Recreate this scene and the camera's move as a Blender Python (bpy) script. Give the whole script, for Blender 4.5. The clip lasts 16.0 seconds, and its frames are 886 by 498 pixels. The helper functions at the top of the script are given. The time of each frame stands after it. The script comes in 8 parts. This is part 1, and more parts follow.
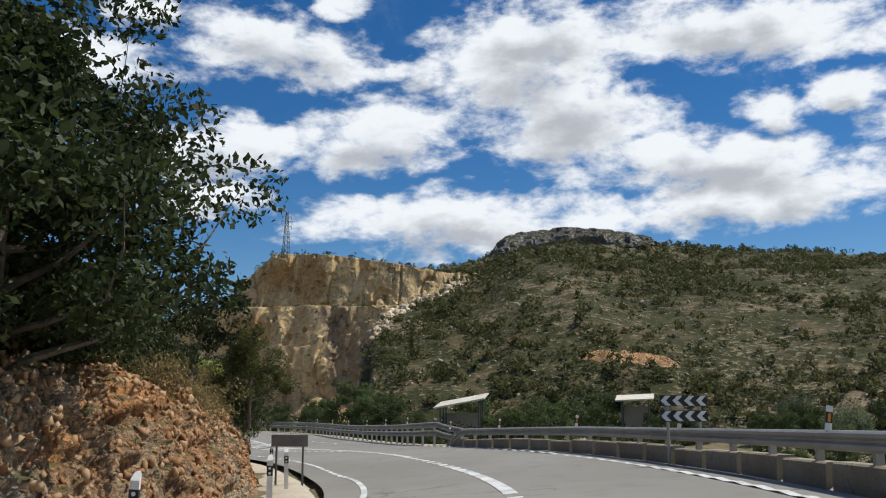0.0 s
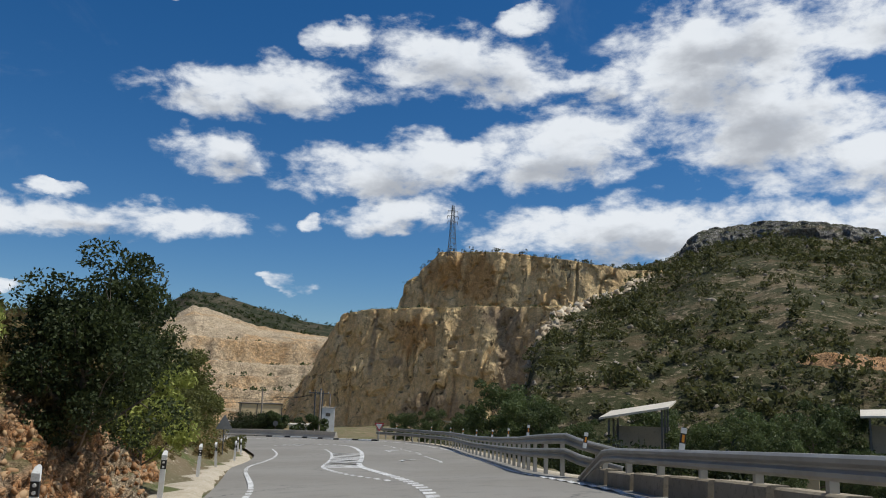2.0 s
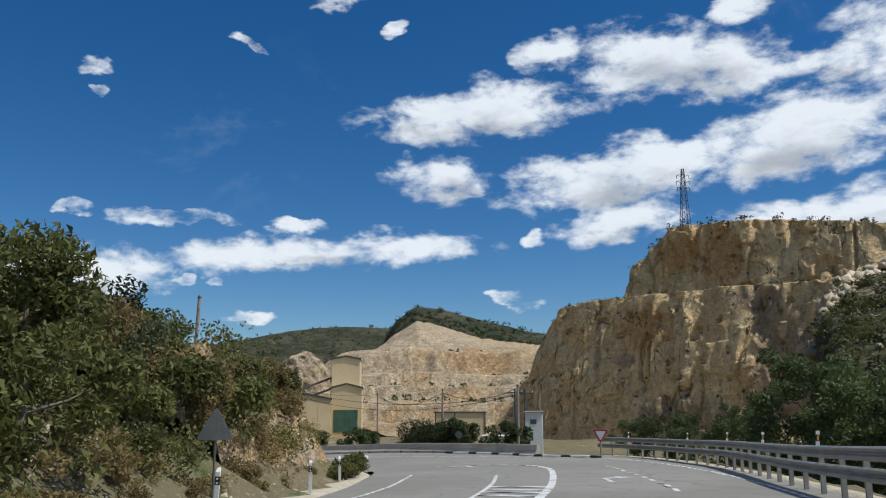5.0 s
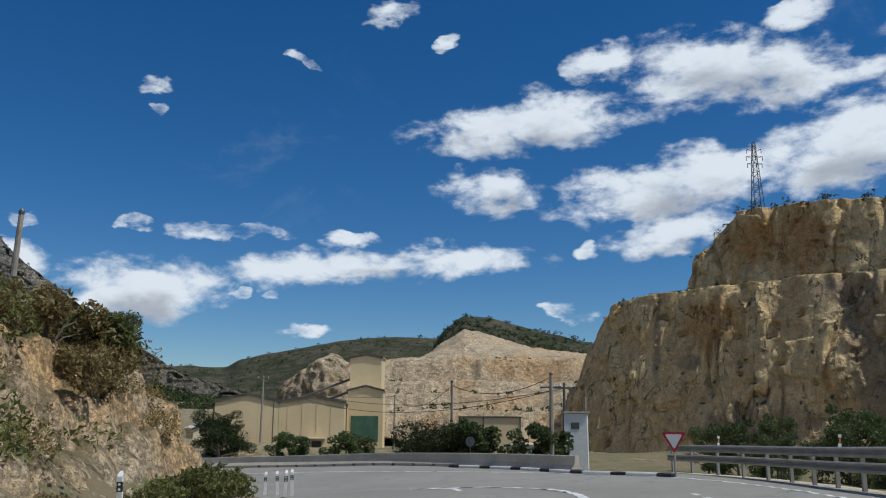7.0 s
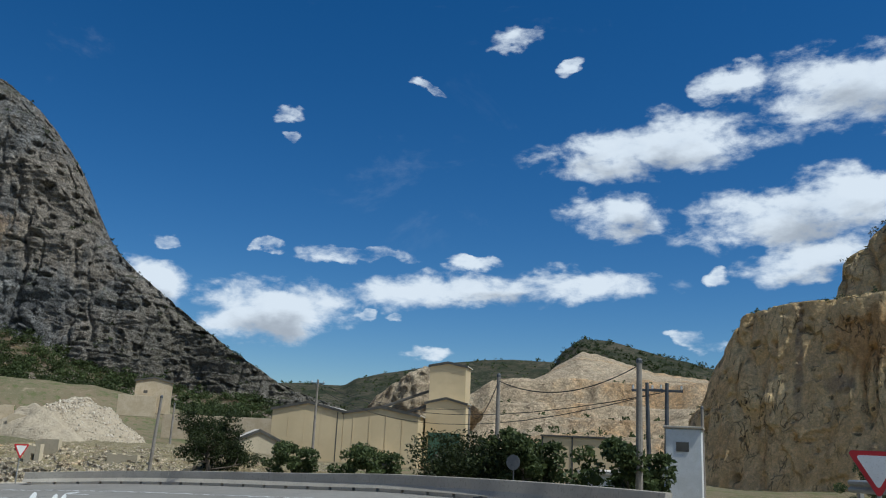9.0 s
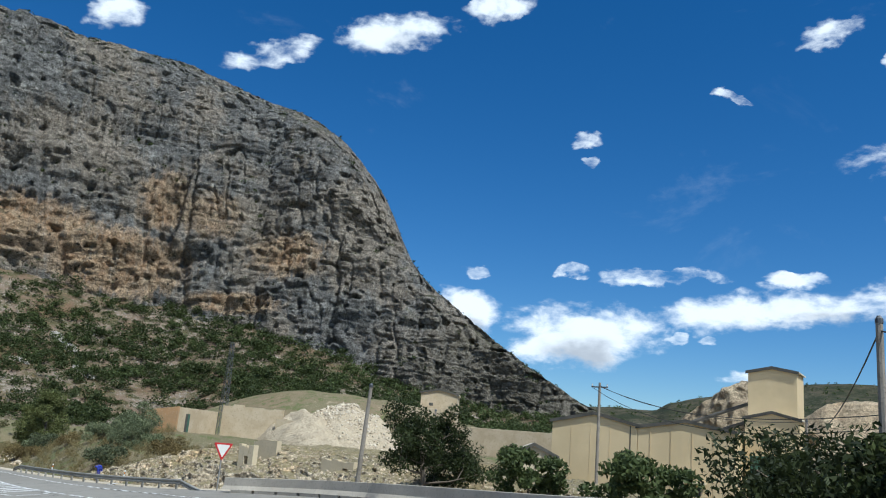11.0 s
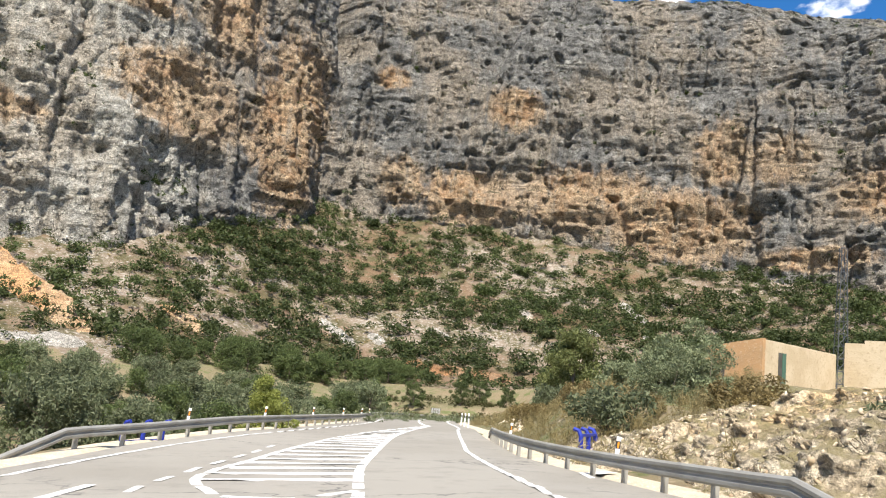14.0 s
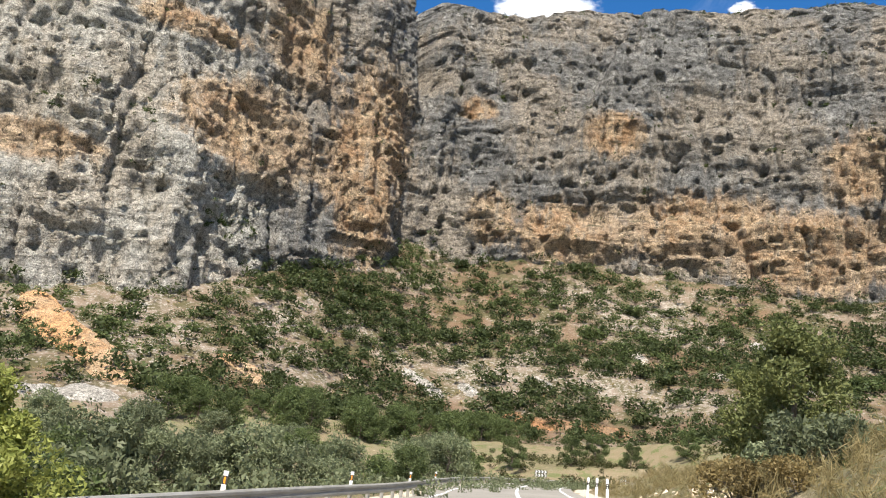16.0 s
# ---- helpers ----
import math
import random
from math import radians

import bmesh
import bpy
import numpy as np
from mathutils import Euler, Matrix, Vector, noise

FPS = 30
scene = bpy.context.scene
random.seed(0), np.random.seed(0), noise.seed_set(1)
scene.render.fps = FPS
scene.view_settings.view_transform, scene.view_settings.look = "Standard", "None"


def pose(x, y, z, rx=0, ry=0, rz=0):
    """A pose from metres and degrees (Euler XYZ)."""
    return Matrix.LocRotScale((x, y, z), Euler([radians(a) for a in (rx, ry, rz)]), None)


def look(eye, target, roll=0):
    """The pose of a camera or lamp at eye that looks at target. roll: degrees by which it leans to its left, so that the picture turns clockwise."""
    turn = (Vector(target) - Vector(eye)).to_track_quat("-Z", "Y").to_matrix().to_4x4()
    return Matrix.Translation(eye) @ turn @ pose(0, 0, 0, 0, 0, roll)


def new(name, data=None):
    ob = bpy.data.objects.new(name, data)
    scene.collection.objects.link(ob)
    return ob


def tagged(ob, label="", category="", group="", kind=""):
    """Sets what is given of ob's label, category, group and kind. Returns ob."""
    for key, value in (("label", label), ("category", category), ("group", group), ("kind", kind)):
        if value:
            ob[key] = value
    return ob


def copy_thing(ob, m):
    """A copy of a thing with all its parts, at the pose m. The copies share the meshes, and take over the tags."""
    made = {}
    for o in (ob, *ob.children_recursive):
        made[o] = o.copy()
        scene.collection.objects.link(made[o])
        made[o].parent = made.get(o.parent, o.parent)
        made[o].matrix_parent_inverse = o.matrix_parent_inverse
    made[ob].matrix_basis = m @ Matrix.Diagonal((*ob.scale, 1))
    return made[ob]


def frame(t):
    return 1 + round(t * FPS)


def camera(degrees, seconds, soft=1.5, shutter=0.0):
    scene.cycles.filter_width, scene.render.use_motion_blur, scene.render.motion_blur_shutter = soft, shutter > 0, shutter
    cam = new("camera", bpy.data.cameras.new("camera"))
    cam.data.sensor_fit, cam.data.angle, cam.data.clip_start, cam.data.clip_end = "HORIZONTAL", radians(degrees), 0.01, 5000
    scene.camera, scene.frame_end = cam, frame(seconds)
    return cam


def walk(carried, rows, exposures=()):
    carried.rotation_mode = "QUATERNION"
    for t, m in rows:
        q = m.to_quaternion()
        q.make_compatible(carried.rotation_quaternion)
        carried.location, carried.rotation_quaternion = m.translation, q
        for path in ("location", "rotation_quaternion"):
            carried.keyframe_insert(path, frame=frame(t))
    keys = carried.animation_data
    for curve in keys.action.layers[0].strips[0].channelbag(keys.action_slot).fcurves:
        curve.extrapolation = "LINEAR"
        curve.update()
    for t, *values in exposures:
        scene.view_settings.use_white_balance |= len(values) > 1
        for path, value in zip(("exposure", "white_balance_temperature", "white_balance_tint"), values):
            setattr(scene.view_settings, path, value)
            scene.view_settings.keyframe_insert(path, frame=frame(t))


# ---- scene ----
cam = camera(56.7, 16.0, 1.1)
METRES, EYE, TILT, LEAN, TURN = 180.0, 1.27, 9.5, 0.0, 0.0
ROWS = [
    (0.0, 0.0, 0.0, 0.0, 0.0, 0.0, -0.0),
    (0.5, 0.0052, 0.033, -0.0066, 1.27, 0.59, -0.52),
    (1.0, 0.0083, 0.0558, -0.0119, 4.05, 0.31, -0.86),
    (1.5, 0.0101, 0.0834, -0.0182, 8.39, -0.02, -0.26),
    (2.0, 0.0088, 0.1128, -0.0243, 12.9, 0.95, 0.47),
    (2.5, 0.0046, 0.1396, -0.0301, 17.43, 1.26, 0.86),
    (3.0, -0.0016, 0.1676, -0.0358, 20.84, 2.18, 1.69),
    (3.5, -0.0085, 0.1934, -0.0415, 24.14, 1.6, 2.16),
    (4.0, -0.0177, 0.2234, -0.048, 26.22, 1.59, 3.16),
    (6.5, -0.0637, 0.3511, -0.0769, 31.19, 3.77, 4.87),
    (7.0, -0.0751, 0.3811, -0.0833, 32.22, 3.8, 4.73),
    (7.5, -0.0859, 0.4074, -0.089, 32.7, 4.55, 4.57),
    (8.0, -0.0977, 0.4341, -0.0944, 34.14, 5.09, 3.87),
    (10.5, -0.15, 0.533, -0.1149, 55.94, 8.44, 4.03),
    (11.0, -0.1774, 0.5522, -0.1195, 61.9, 9.2, 3.64),
    (11.5, -0.2084, 0.5688, -0.1241, 69.11, 8.56, 3.55),
    (12.0, -0.2423, 0.5819, -0.1282, 74.3, 7.39, 4.07),
    (12.5, -0.2765, 0.5906, -0.1315, 80.3, 7.74, 4.0),
    (13.0, -0.3165, 0.5964, -0.1349, 86.11, 8.54, 4.6),
    (13.5, -0.3558, 0.597, -0.1369, 94.21, 9.63, 4.23),
    (14.0, -0.3967, 0.5919, -0.1386, 100.79, 10.81, 3.53),
    (14.5, -0.4367, 0.5847, -0.1397, 104.42, 11.94, 3.11),
    (15.0, -0.4674, 0.5787, -0.1399, 106.23, 13.31, 3.54),
    (15.5, -0.5132, 0.569, -0.1409, 107.28, 14.69, 4.04),
    (16.0, -0.553, 0.5593, -0.139, 107.74, 15.43, 4.19),
]
EXPOSURES = [(0, 0.0, 6250, 8), (1, -0.18, 6200, 8), (3, -0.12, 6150, 8), (4, -0.08, 6050, 7), (7, -0.26, 5850, 6), (8, -0.31, 5750, 5), (10.5, 0.05, 5600, 3), (11.5, 0.35, 5700, 4), (12, 0.48, 5850, 5), (12.5, 0.66, 6050, 7),
             (13, 0.92, 6300, 8), (13.5, 1.12, 6450, 9), (14.5, 1.1, 6550, 10), (16, 1.1, 6600, 10)]
walk(cam, [(t, pose(0, 0, EYE, TILT, LEAN, TURN) @ pose(METRES * x, METRES * y, METRES * z, 90 + pitch, roll, yaw)) for t, x, y, z, yaw, pitch, roll in ROWS], EXPOSURES)

# ---------------------------------------------------------------- world, sun
SUN_DIR = Vector((0.50, 0.10, 0.86)).normalized()
SUN_EL = math.asin(SUN_DIR.z)
SUN_AZ = math.atan2(SUN_DIR.x, SUN_DIR.y)
sun_data = bpy.data.lights.new("sun", "SUN")
sun_data.energy, sun_data.angle, sun_data.color = 4.5, radians(0.55), (1.0, 0.95, 0.86)
sun = new("sun", sun_data)
sun.matrix_world = look(SUN_DIR * 300, (0, 0, 0))


class Nodes:
    """A short way to write node trees."""

    def __init__(self, tree):
        self.t = tree

    def add(self, kind, *ins, **props):
        n = self.t.nodes.new(kind)
        for k, v in props.items():
            setattr(n, k, v)
        for i, v in enumerate(ins):
            if v is None:
                continue
            self.put(n.inputs[i], v)
        return n

    def put(self, socket, v):
        if isinstance(v, bpy.types.Node):
            v = v.outputs[0]
        if isinstance(v, bpy.types.NodeSocket):
            self.t.links.new(v, socket)
        else:
            if isinstance(v, tuple) and len(v) == 3 and socket.type == "RGBA":
                v = (*v, 1)
            socket.default_value = v

    def math(self, op, a, b=0.0, clamp=False):
        return self.add("ShaderNodeMath", a, b, operation=op, use_clamp=clamp)

    def vec(self, op, a, b=(0, 0, 0)):
        return self.add("ShaderNodeVectorMath", a, b, operation=op)

    def scale(self, a, s):
        n = self.add("ShaderNodeVectorMath", a, operation="SCALE")
        self.put(n.inputs["Scale"], s)
        return n

    def noise(self, vec, scale, detail=4.0, rough=0.55, distort=0.0):
        n = self.add("ShaderNodeTexNoise")
        if vec is not None:
            self.put(n.inputs["Vector"], vec)
        for k, v in (("Scale", scale), ("Detail", detail), ("Roughness", rough), ("Distortion", distort)):
            n.inputs[k].default_value = v
        return n

    def ramp(self, fac, lo, hi, a=0.0, b=1.0):
        n = self.add("ShaderNodeMapRange", interpolation_type="SMOOTHSTEP")
        self.put(n.inputs["Value"], fac)
        for k, v in (("From Min", lo), ("From Max", hi), ("To Min", a), ("To Max", b)):
            n.inputs[k].default_value = v
        return n

    def mix(self, fac, a, b, mode="MIX"):
        n = self.add("ShaderNodeMix", data_type="RGBA", blend_type=mode)
        self.put(n.inputs[0], fac)
        self.put(n.inputs[6], a)
        self.put(n.inputs[7], b)
        return n.outputs[2]


world = bpy.data.worlds.new("sky")
scene.world = world
world.use_nodes = True
world.node_tree.nodes.clear()

# clouds: azimuth and elevation in degrees, half width, half height, lean
CLOUDS_EAST = [(-1.8, 11.3, 12.8, 2.2, 0), (-21.1, 12.2, 9.9, 1.9, 2), (-9.2, 18.3, 6.4, 4.2, -3), (-18.3, 14.9, 11.6, 2.0, -5), (-7.3, 24.0, 7.1, 2.0, -3), (-21.0, 23.1, 10.1, 2.3, -8), (-27.3, 18.3, 2.8, 1.4, 2), (-22.8, 17.7, 2.3, 1.25, -7), (-5.2, 21.6, 6.2, 4.0, -3), (4.8, 17.1, 7.3, 2.3, 9),
               (2.8, 21.7, 4.2, 1.2, 0), (7.1, 25.6, 1.9, 1.0, 1), (-38, 16, 9, 3, 0), (-50, 24, 14, 5, 0), (-75, 34, 16, 6, 8), (-60, 52, 24, 12, 10), (-140, 45, 26, 12, -8), (-110, 24, 22, 6, 0)]
CLOUDS_NORTH = [(21.0, 24.3, 2.4, 1.0, 9), (26.6, 20.4, 7.7, 1.75, 4), (28.8, 15.7, 3.7, 1.35, -7), (16.2, 15.9, 8.4, 1.85, 6), (16.4, 12.6, 4.4, 1.25, 11), (11.8, 22.8, 7.2, 2.2, -9), (22.3, 11.4, 0.7, 0.6, 4), (23.8, 7.4, 1.8, 0.36, -5), (37.3, 10.7, 10.4, 1.2, 4),
                (42.2, 6.0, 1.6, 0.5, 7), (42.6, 24.1, 1.2, 0.3, -33), (32.3, 25.9, 1.0, 0.4, 25), (47.2, 12.6, 3.9, 0.48, 2), (53.0, 8.3, 5.1, 1.85, 5), (53.8, 12.7, 1.0, 0.34, 4), (46.8, 8.4, 0.8, 0.32, 2), (44.5, 8.6, 0.6, 0.38, 2), (39.2, 12.5, 1.6, 0.47, 2)]
CLOUDS_WEST = [(53.0, 21.6, 1.1, 0.42, 13), (52.7, 20.2, 0.5, 0.3, 8), (36.2, 27.9, 2.0, 0.6, 18), (77.0, 25.5, 2.9, 0.75, 20), (67.4, 28.1, 4.2, 1.15, 15), (60.2, 30.3, 2.2, 0.8, 13), (87.8, 25.7, 1.6, 0.82, 16),
               (60.8, 9.7, 2.2, 1.1, -20), (60.4, 12.4, 0.9, 0.38, 4), (102.4, 29.3, 3.5, 1.16, 7), (87.8, 28.4, 1.1, 0.48, -5), (140, 40, 12, 5, 0), (215, 30, 16, 5, 0), (175, 22, 12, 4, 0)]


def cloud_group():
    g = bpy.data.node_groups.new("cloud_density", "ShaderNodeTree")
    g.interface.new_socket("Direction", in_out="INPUT", socket_type="NodeSocketVector")
    g.interface.new_socket("Density", in_out="OUTPUT", socket_type="NodeSocketFloat")
    n = Nodes(g)
    gi, go = n.add("NodeGroupInput"), n.add("NodeGroupOutput")
    total = None
    for az, el, a, b, lean in CLOUDS_EAST + CLOUDS_NORTH + CLOUDS_WEST:
        A, E = radians(az), radians(el)
        c = Vector((-math.sin(A) * math.cos(E), math.cos(A) * math.cos(E), math.sin(E)))
        u0 = Vector((math.cos(A), math.sin(A), 0))
        v0 = u0.cross(-c).normalized()
        if v0.z < 0:
            v0 = -v0
        k = radians(lean)
        u = u0 * math.cos(k) + v0 * math.sin(k)
        v = v0 * math.cos(k) - u0 * math.sin(k)
        w = u.cross(v)
        e = Matrix((u, v, w)).transposed().to_euler()
        m = n.add("ShaderNodeMapping", vector_type="TEXTURE")
        n.put(m.inputs["Vector"], gi)
        m.inputs["Location"].default_value, m.inputs["Rotation"].default_value = c, e
        m.inputs["Scale"].default_value = (radians(a) * 1.35, radians(b) * 1.50, 0.6)
        s = n.add("ShaderNodeTexGradient", m, gradient_type="SPHERICAL")
        val = n.math("MINIMUM", s.outputs[1], min(1.0, 0.24 + 0.40 * b))
        total = val if total is None else n.math("MAXIMUM", total, val)
    n.put(go.inputs[0], total)
    return g


def build_world():
    n = Nodes(world.node_tree)
    sky = n.add("ShaderNodeTexSky", sky_type="NISHITA")
    sky.sun_disc, sky.sun_elevation, sky.sun_rotation = False, SUN_EL, SUN_AZ
    sky.altitude, sky.air_density, sky.dust_density, sky.ozone_density = 900, 1.0, 0.25, 3.0
    gen = n.add("ShaderNodeTexCoord").outputs["Generated"]
    deep = n.add("ShaderNodeHueSaturation")
    n.put(deep.inputs["Color"], sky)
    deep.inputs["Hue"].default_value = 0.503
    deep.inputs["Saturation"].default_value, deep.inputs["Value"].default_value = SKY_SAT, 1.0
    blue = n.add("ShaderNodeBackground", deep, SKY_STRENGTH)
    flat = n.add("ShaderNodeMapping", gen)
    flat.inputs["Scale"].default_value = (1, 1, 1.9)
    w1 = n.noise(flat, 16.0, 3.0, 0.55)
    w2 = n.noise(flat, 60.0, 4.0, 0.6)
    warp = n.vec("ADD", n.scale(n.vec("SUBTRACT", w1.outputs["Color"], (0.5, 0.5, 0.5)), 0.040), n.scale(n.vec("SUBTRACT", w2.outputs["Color"], (0.5, 0.5, 0.5)), 0.011))
    at = n.vec("ADD", gen, warp)
    grp = cloud_group()

    def density(vec):
        d = n.add("ShaderNodeGroup", node_tree=grp)
        n.put(d.inputs[0], vec)
        return d.outputs[0]

    d1 = density(at)
    d2 = density(n.vec("ADD", at, (0, 0, 0.022)))
    puff = n.noise(flat, 17.0, 10.0, 0.60, 0.15)
    lump = n.math("SUBTRACT", puff.outputs["Fac"], 0.5)
    body = n.math("ADD", d1, n.math("MULTIPLY", n.math("MULTIPLY", lump, 1.9), n.ramp(d1, 0.0, 0.2)))
    cover = n.ramp(body, 0.11, 0.68)
    veil = n.noise(flat, 5.0, 7.0, 0.62, 0.6)
    cover = n.math("MAXIMUM", cover, n.ramp(veil.outputs["Fac"], 0.60, 0.85, 0.0, 0.14))
    low = n.noise(n.vec("ADD", flat, (0, 0, 0.03)), 15.0, 6.0, 0.55, 0.1)
    under = n.ramp(n.math("ADD", d2, n.math("MULTIPLY", n.math("SUBTRACT", low.outputs["Fac"], 0.5), 1.1)), 0.42, 0.98)
    tone = n.mix(under, (0.86, 0.865, 0.88), (0.46, 0.47, 0.50))
    tone2 = n.mix(n.ramp(lump, -0.16, 0.06, 0.28, 0.0), tone, (0.62, 0.66, 0.73))
    cloud = n.add("ShaderNodeBackground", tone2, CLOUD_STRENGTH)
    both = n.add("ShaderNodeMixShader", cover, blue, cloud)
    n.add("ShaderNodeOutputWorld", both)


SKY_STRENGTH, SKY_SAT, CLOUD_STRENGTH = 0.085, 1.33, 1.06
build_world()

# ---------------------------------------------------------------- numeric helpers


def hash3(i, j, k, seed):
    h = (i * 374761393 + j * 668265263 + k * 2147483647 + seed * 1274126177) & 0xFFFFFFFF
    h = ((h ^ (h >> 13)) * 1103515245) & 0xFFFFFFFF
    h = ((h ^ (h >> 15)) * 2246822519) & 0xFFFFFFFF
    return ((h ^ (h >> 16)) & 0xFFFFFF) / float(0xFFFFFF)


def vnoise(x, y, z, seed=0):
    """Smooth value noise, 0 to 1, over arrays."""
    x, y, z = np.broadcast_arrays(np.asarray(x, float), np.asarray(y, float), np.asarray(z, float))
    i, j, k = np.floor(x).astype(np.int64), np.floor(y).astype(np.int64), np.floor(z).astype(np.int64)
    fx, fy, fz = x - i, y - j, z - k
    fx, fy, fz = fx * fx * (3 - 2 * fx), fy * fy * (3 - 2 * fy), fz * fz * (3 - 2 * fz)
    out = 0
    for a in (0, 1):
        for b in (0, 1):
            for c in (0, 1):
                w = (fx if a else 1 - fx) * (fy if b else 1 - fy) * (fz if c else 1 - fz)
                out = out + w * hash3(i + a, j + b, k + c, seed)
    return out


def fbm(x, y, z=0.0, octaves=4, seed=0, gain=0.5):
    out, amp, tot, f = 0, 1.0, 0, 1.0
    for o in range(octaves):
        out = out + amp * vnoise(np.asarray(x) * f, np.asarray(y) * f, np.asarray(z) * f, seed + o)
        tot += amp
        amp *= gain
        f *= 2.03
    return out / tot * 2 - 1


def smooth(a, b, x):
    t = np.clip((np.asarray(x, float) - a) / (b - a), 0, 1)
    return t * t * (3 - 2 * t)


def spline(points, n=8, rounds=0):
    C = np.array(points, float)
    out = []
    for i in range(len(C) - 1):
        p0, p1, p2, p3 = C[max(i - 1, 0)], C[i], C[i + 1], C[min(i + 2, len(C) - 1)]
        for k in range(n):
            u = k / n
            out.append(0.5 * (2 * p1 + (p2 - p0) * u + (2 * p0 - 5 * p1 + 4 * p2 - p3) * u * u + (3 * p1 - p0 - 3 * p2 + p3) * u ** 3))
    out = np.array(out + [C[-1]])
    for _ in range(rounds):
        out[1:-1] = 0.25 * out[:-2] + 0.5 * out[1:-1] + 0.25 * out[2:]
    return out


# ---------------------------------------------------------------- the road's line
ROAD = spline([(-4, -32, 1.7), (-2.2, -16, 0.85), (0, 0, 0), (1.49, 10.3, -0.45), (1.58, 20.75, -0.96), (-0.29, 30.8, -1.38), (-3.19, 41.1, -1.88), (-6.5, 50.5, -2.42), (-9.8, 59.9, -2.95), (-13.5, 70.1, -3.47),
               (-17.6, 79.9, -3.86), (-21.4, 87.1, -4.14), (-27.0, 98.0, -4.56), (-31.9, 101.6, -4.81), (-37.5, 104.7, -5.13), (-43.6, 107.1, -5.47), (-49.8, 108.8, -5.8), (-57, 109.9, -6.23), (-64, 110, -6.57), (-71.4, 109.2, -7.02),
               (-78.6, 108, -7.43), (-92.4, 105.2, -7.95), (-99.5, 103.4, -8.1), (-115, 99.6, -8.65), (-135, 95, -9.4), (-160, 89.5, -10.4), (-185, 85.5, -11.4), (-200, 85, -12.0), (-209, 89, -12.2), (-214, 98, -12.4), (-215, 112, -12.6), (-215, 130, -13)], 10, 30)
ROAD_S = np.concatenate([[0], np.cumsum(np.hypot(*np.diff(ROAD[:, :2], axis=0).T))])
ROAD_S -= ROAD_S[np.argmin(np.hypot(ROAD[:, 0], ROAD[:, 1]))]
ROAD_T = np.gradient(ROAD[:, :2], axis=0)
ROAD_T /= np.linalg.norm(ROAD_T, axis=1)[:, None]
ROAD_R = np.stack([ROAD_T[:, 1], -ROAD_T[:, 0]], 1)


def bank(s):
    return np.interp(s, [-30, 28, 55, 110, 130, 160, 185, 300], [0.08, 0.08, 0.03, 0.03, 0.08, 0.09, 0.04, 0.03])


def road_sd(x, y):
    """Way along the road and distance to its right, for arrays of places."""
    x, y = np.atleast_1d(np.asarray(x, float)), np.atleast_1d(np.asarray(y, float))
    s, d = np.empty(x.shape), np.empty(x.shape)
    for a in range(0, len(x), 20000):
        b = slice(a, a + 20000)
        k = np.argmin((x[b, None] - ROAD[None, :, 0]) ** 2 + (y[b, None] - ROAD[None, :, 1]) ** 2, axis=1)
        dx, dy = x[b] - ROAD[k, 0], y[b] - ROAD[k, 1]
        s[b] = ROAD_S[k]
        side = dx * ROAD_R[k, 0] + dy * ROAD_R[k, 1]
        d[b] = np.sign(side) * np.hypot(dx, dy)
    return s, d


def on_road(s, d, up=0.0):
    """The place at s along the road, d to its right, on the banked surface."""
    s, d = np.broadcast_arrays(np.asarray(s, float), np.asarray(d, float))
    p = [np.interp(s, ROAD_S, ROAD[:, i]) for i in range(3)]
    r = [np.interp(s, ROAD_S, ROAD_R[:, i]) for i in range(2)]
    return np.stack([p[0] + r[0] * d, p[1] + r[1] * d, p[2] + bank(s) * np.clip(d, -13, 13) + up], -1)


def edge_left(s):
    return np.interp(s, [-30, 20, 40, 60, 80, 95, 108, 120, 140, 165, 176, 184, 190, 215, 235, 320], [-4.2, -4.2, -5.2, -7.2, -7.8, -8.2, -9.0, -9.5, -9.2, -9.0, -8.7, -7.2, -6.1, -3.7, -3.8, -4.0])


def edge_right(s):
    return np.interp(s, [-30, 35, 48, 60, 85, 100, 109, 113, 120, 126, 145, 152, 160, 166, 178, 195, 210, 320], [4.3, 4.1, 4.2, 5.4, 7.9, 9.0, 9.4, 8.2, 8.8, 8.8, 8.0, 7.7, 6.2, 4.4, 2.9, 3.6, 4.4, 4.6])


# ---------------------------------------------------------------- the ground's height
GROUND_NEAR = [(-30, -20, 5), (-30, 15, 4.5), (-28, 40, 1.6), (-36, 60, 1.2), (-38, 75, 1.0), (-41, 84, -0.4), (-56, 84, -7), (-60, 60, 0), (-70, 92, -9.5), (-90, 84, -11.5), (-115, 82, -12.5), (-150, 80, -13), (-60, 20, 6), (-110, 40, -11), (-150, 40, -10), (20, 5, -4.5), (22, 40, -5.5), (14, 70, -6.5), (45, 60, -7), (8, 95, -7)]
GROUND_FAR = [(-20, 130, -7), (-40, 150, -6.6), (-60, 135, -6.4), (-90, 140, -6.5), (-70, 170, -6), (-110, 160, -6.5), (-105, 128, -5.2), (-125, 128, -4.6), (-145, 125, -4.8), (-130, 145, -3.5), (-160, 150, -2), (-121, 118.5, -4.2), (-127, 121, -3.9), (-113, 118, -6.4), (-130, 112, -8.2), (-150, 110, -8.6), (-185, 120, -9), (-190, 92, -11.5), (-205, 70, -13.5), (-232, 90, -10), (-40, 195, -8), (0, 150, -6), (40, 120, -5), (80, 60, -6), (60, -20, -3), (-110, 220, -8.5), (-70, 250, -9)]
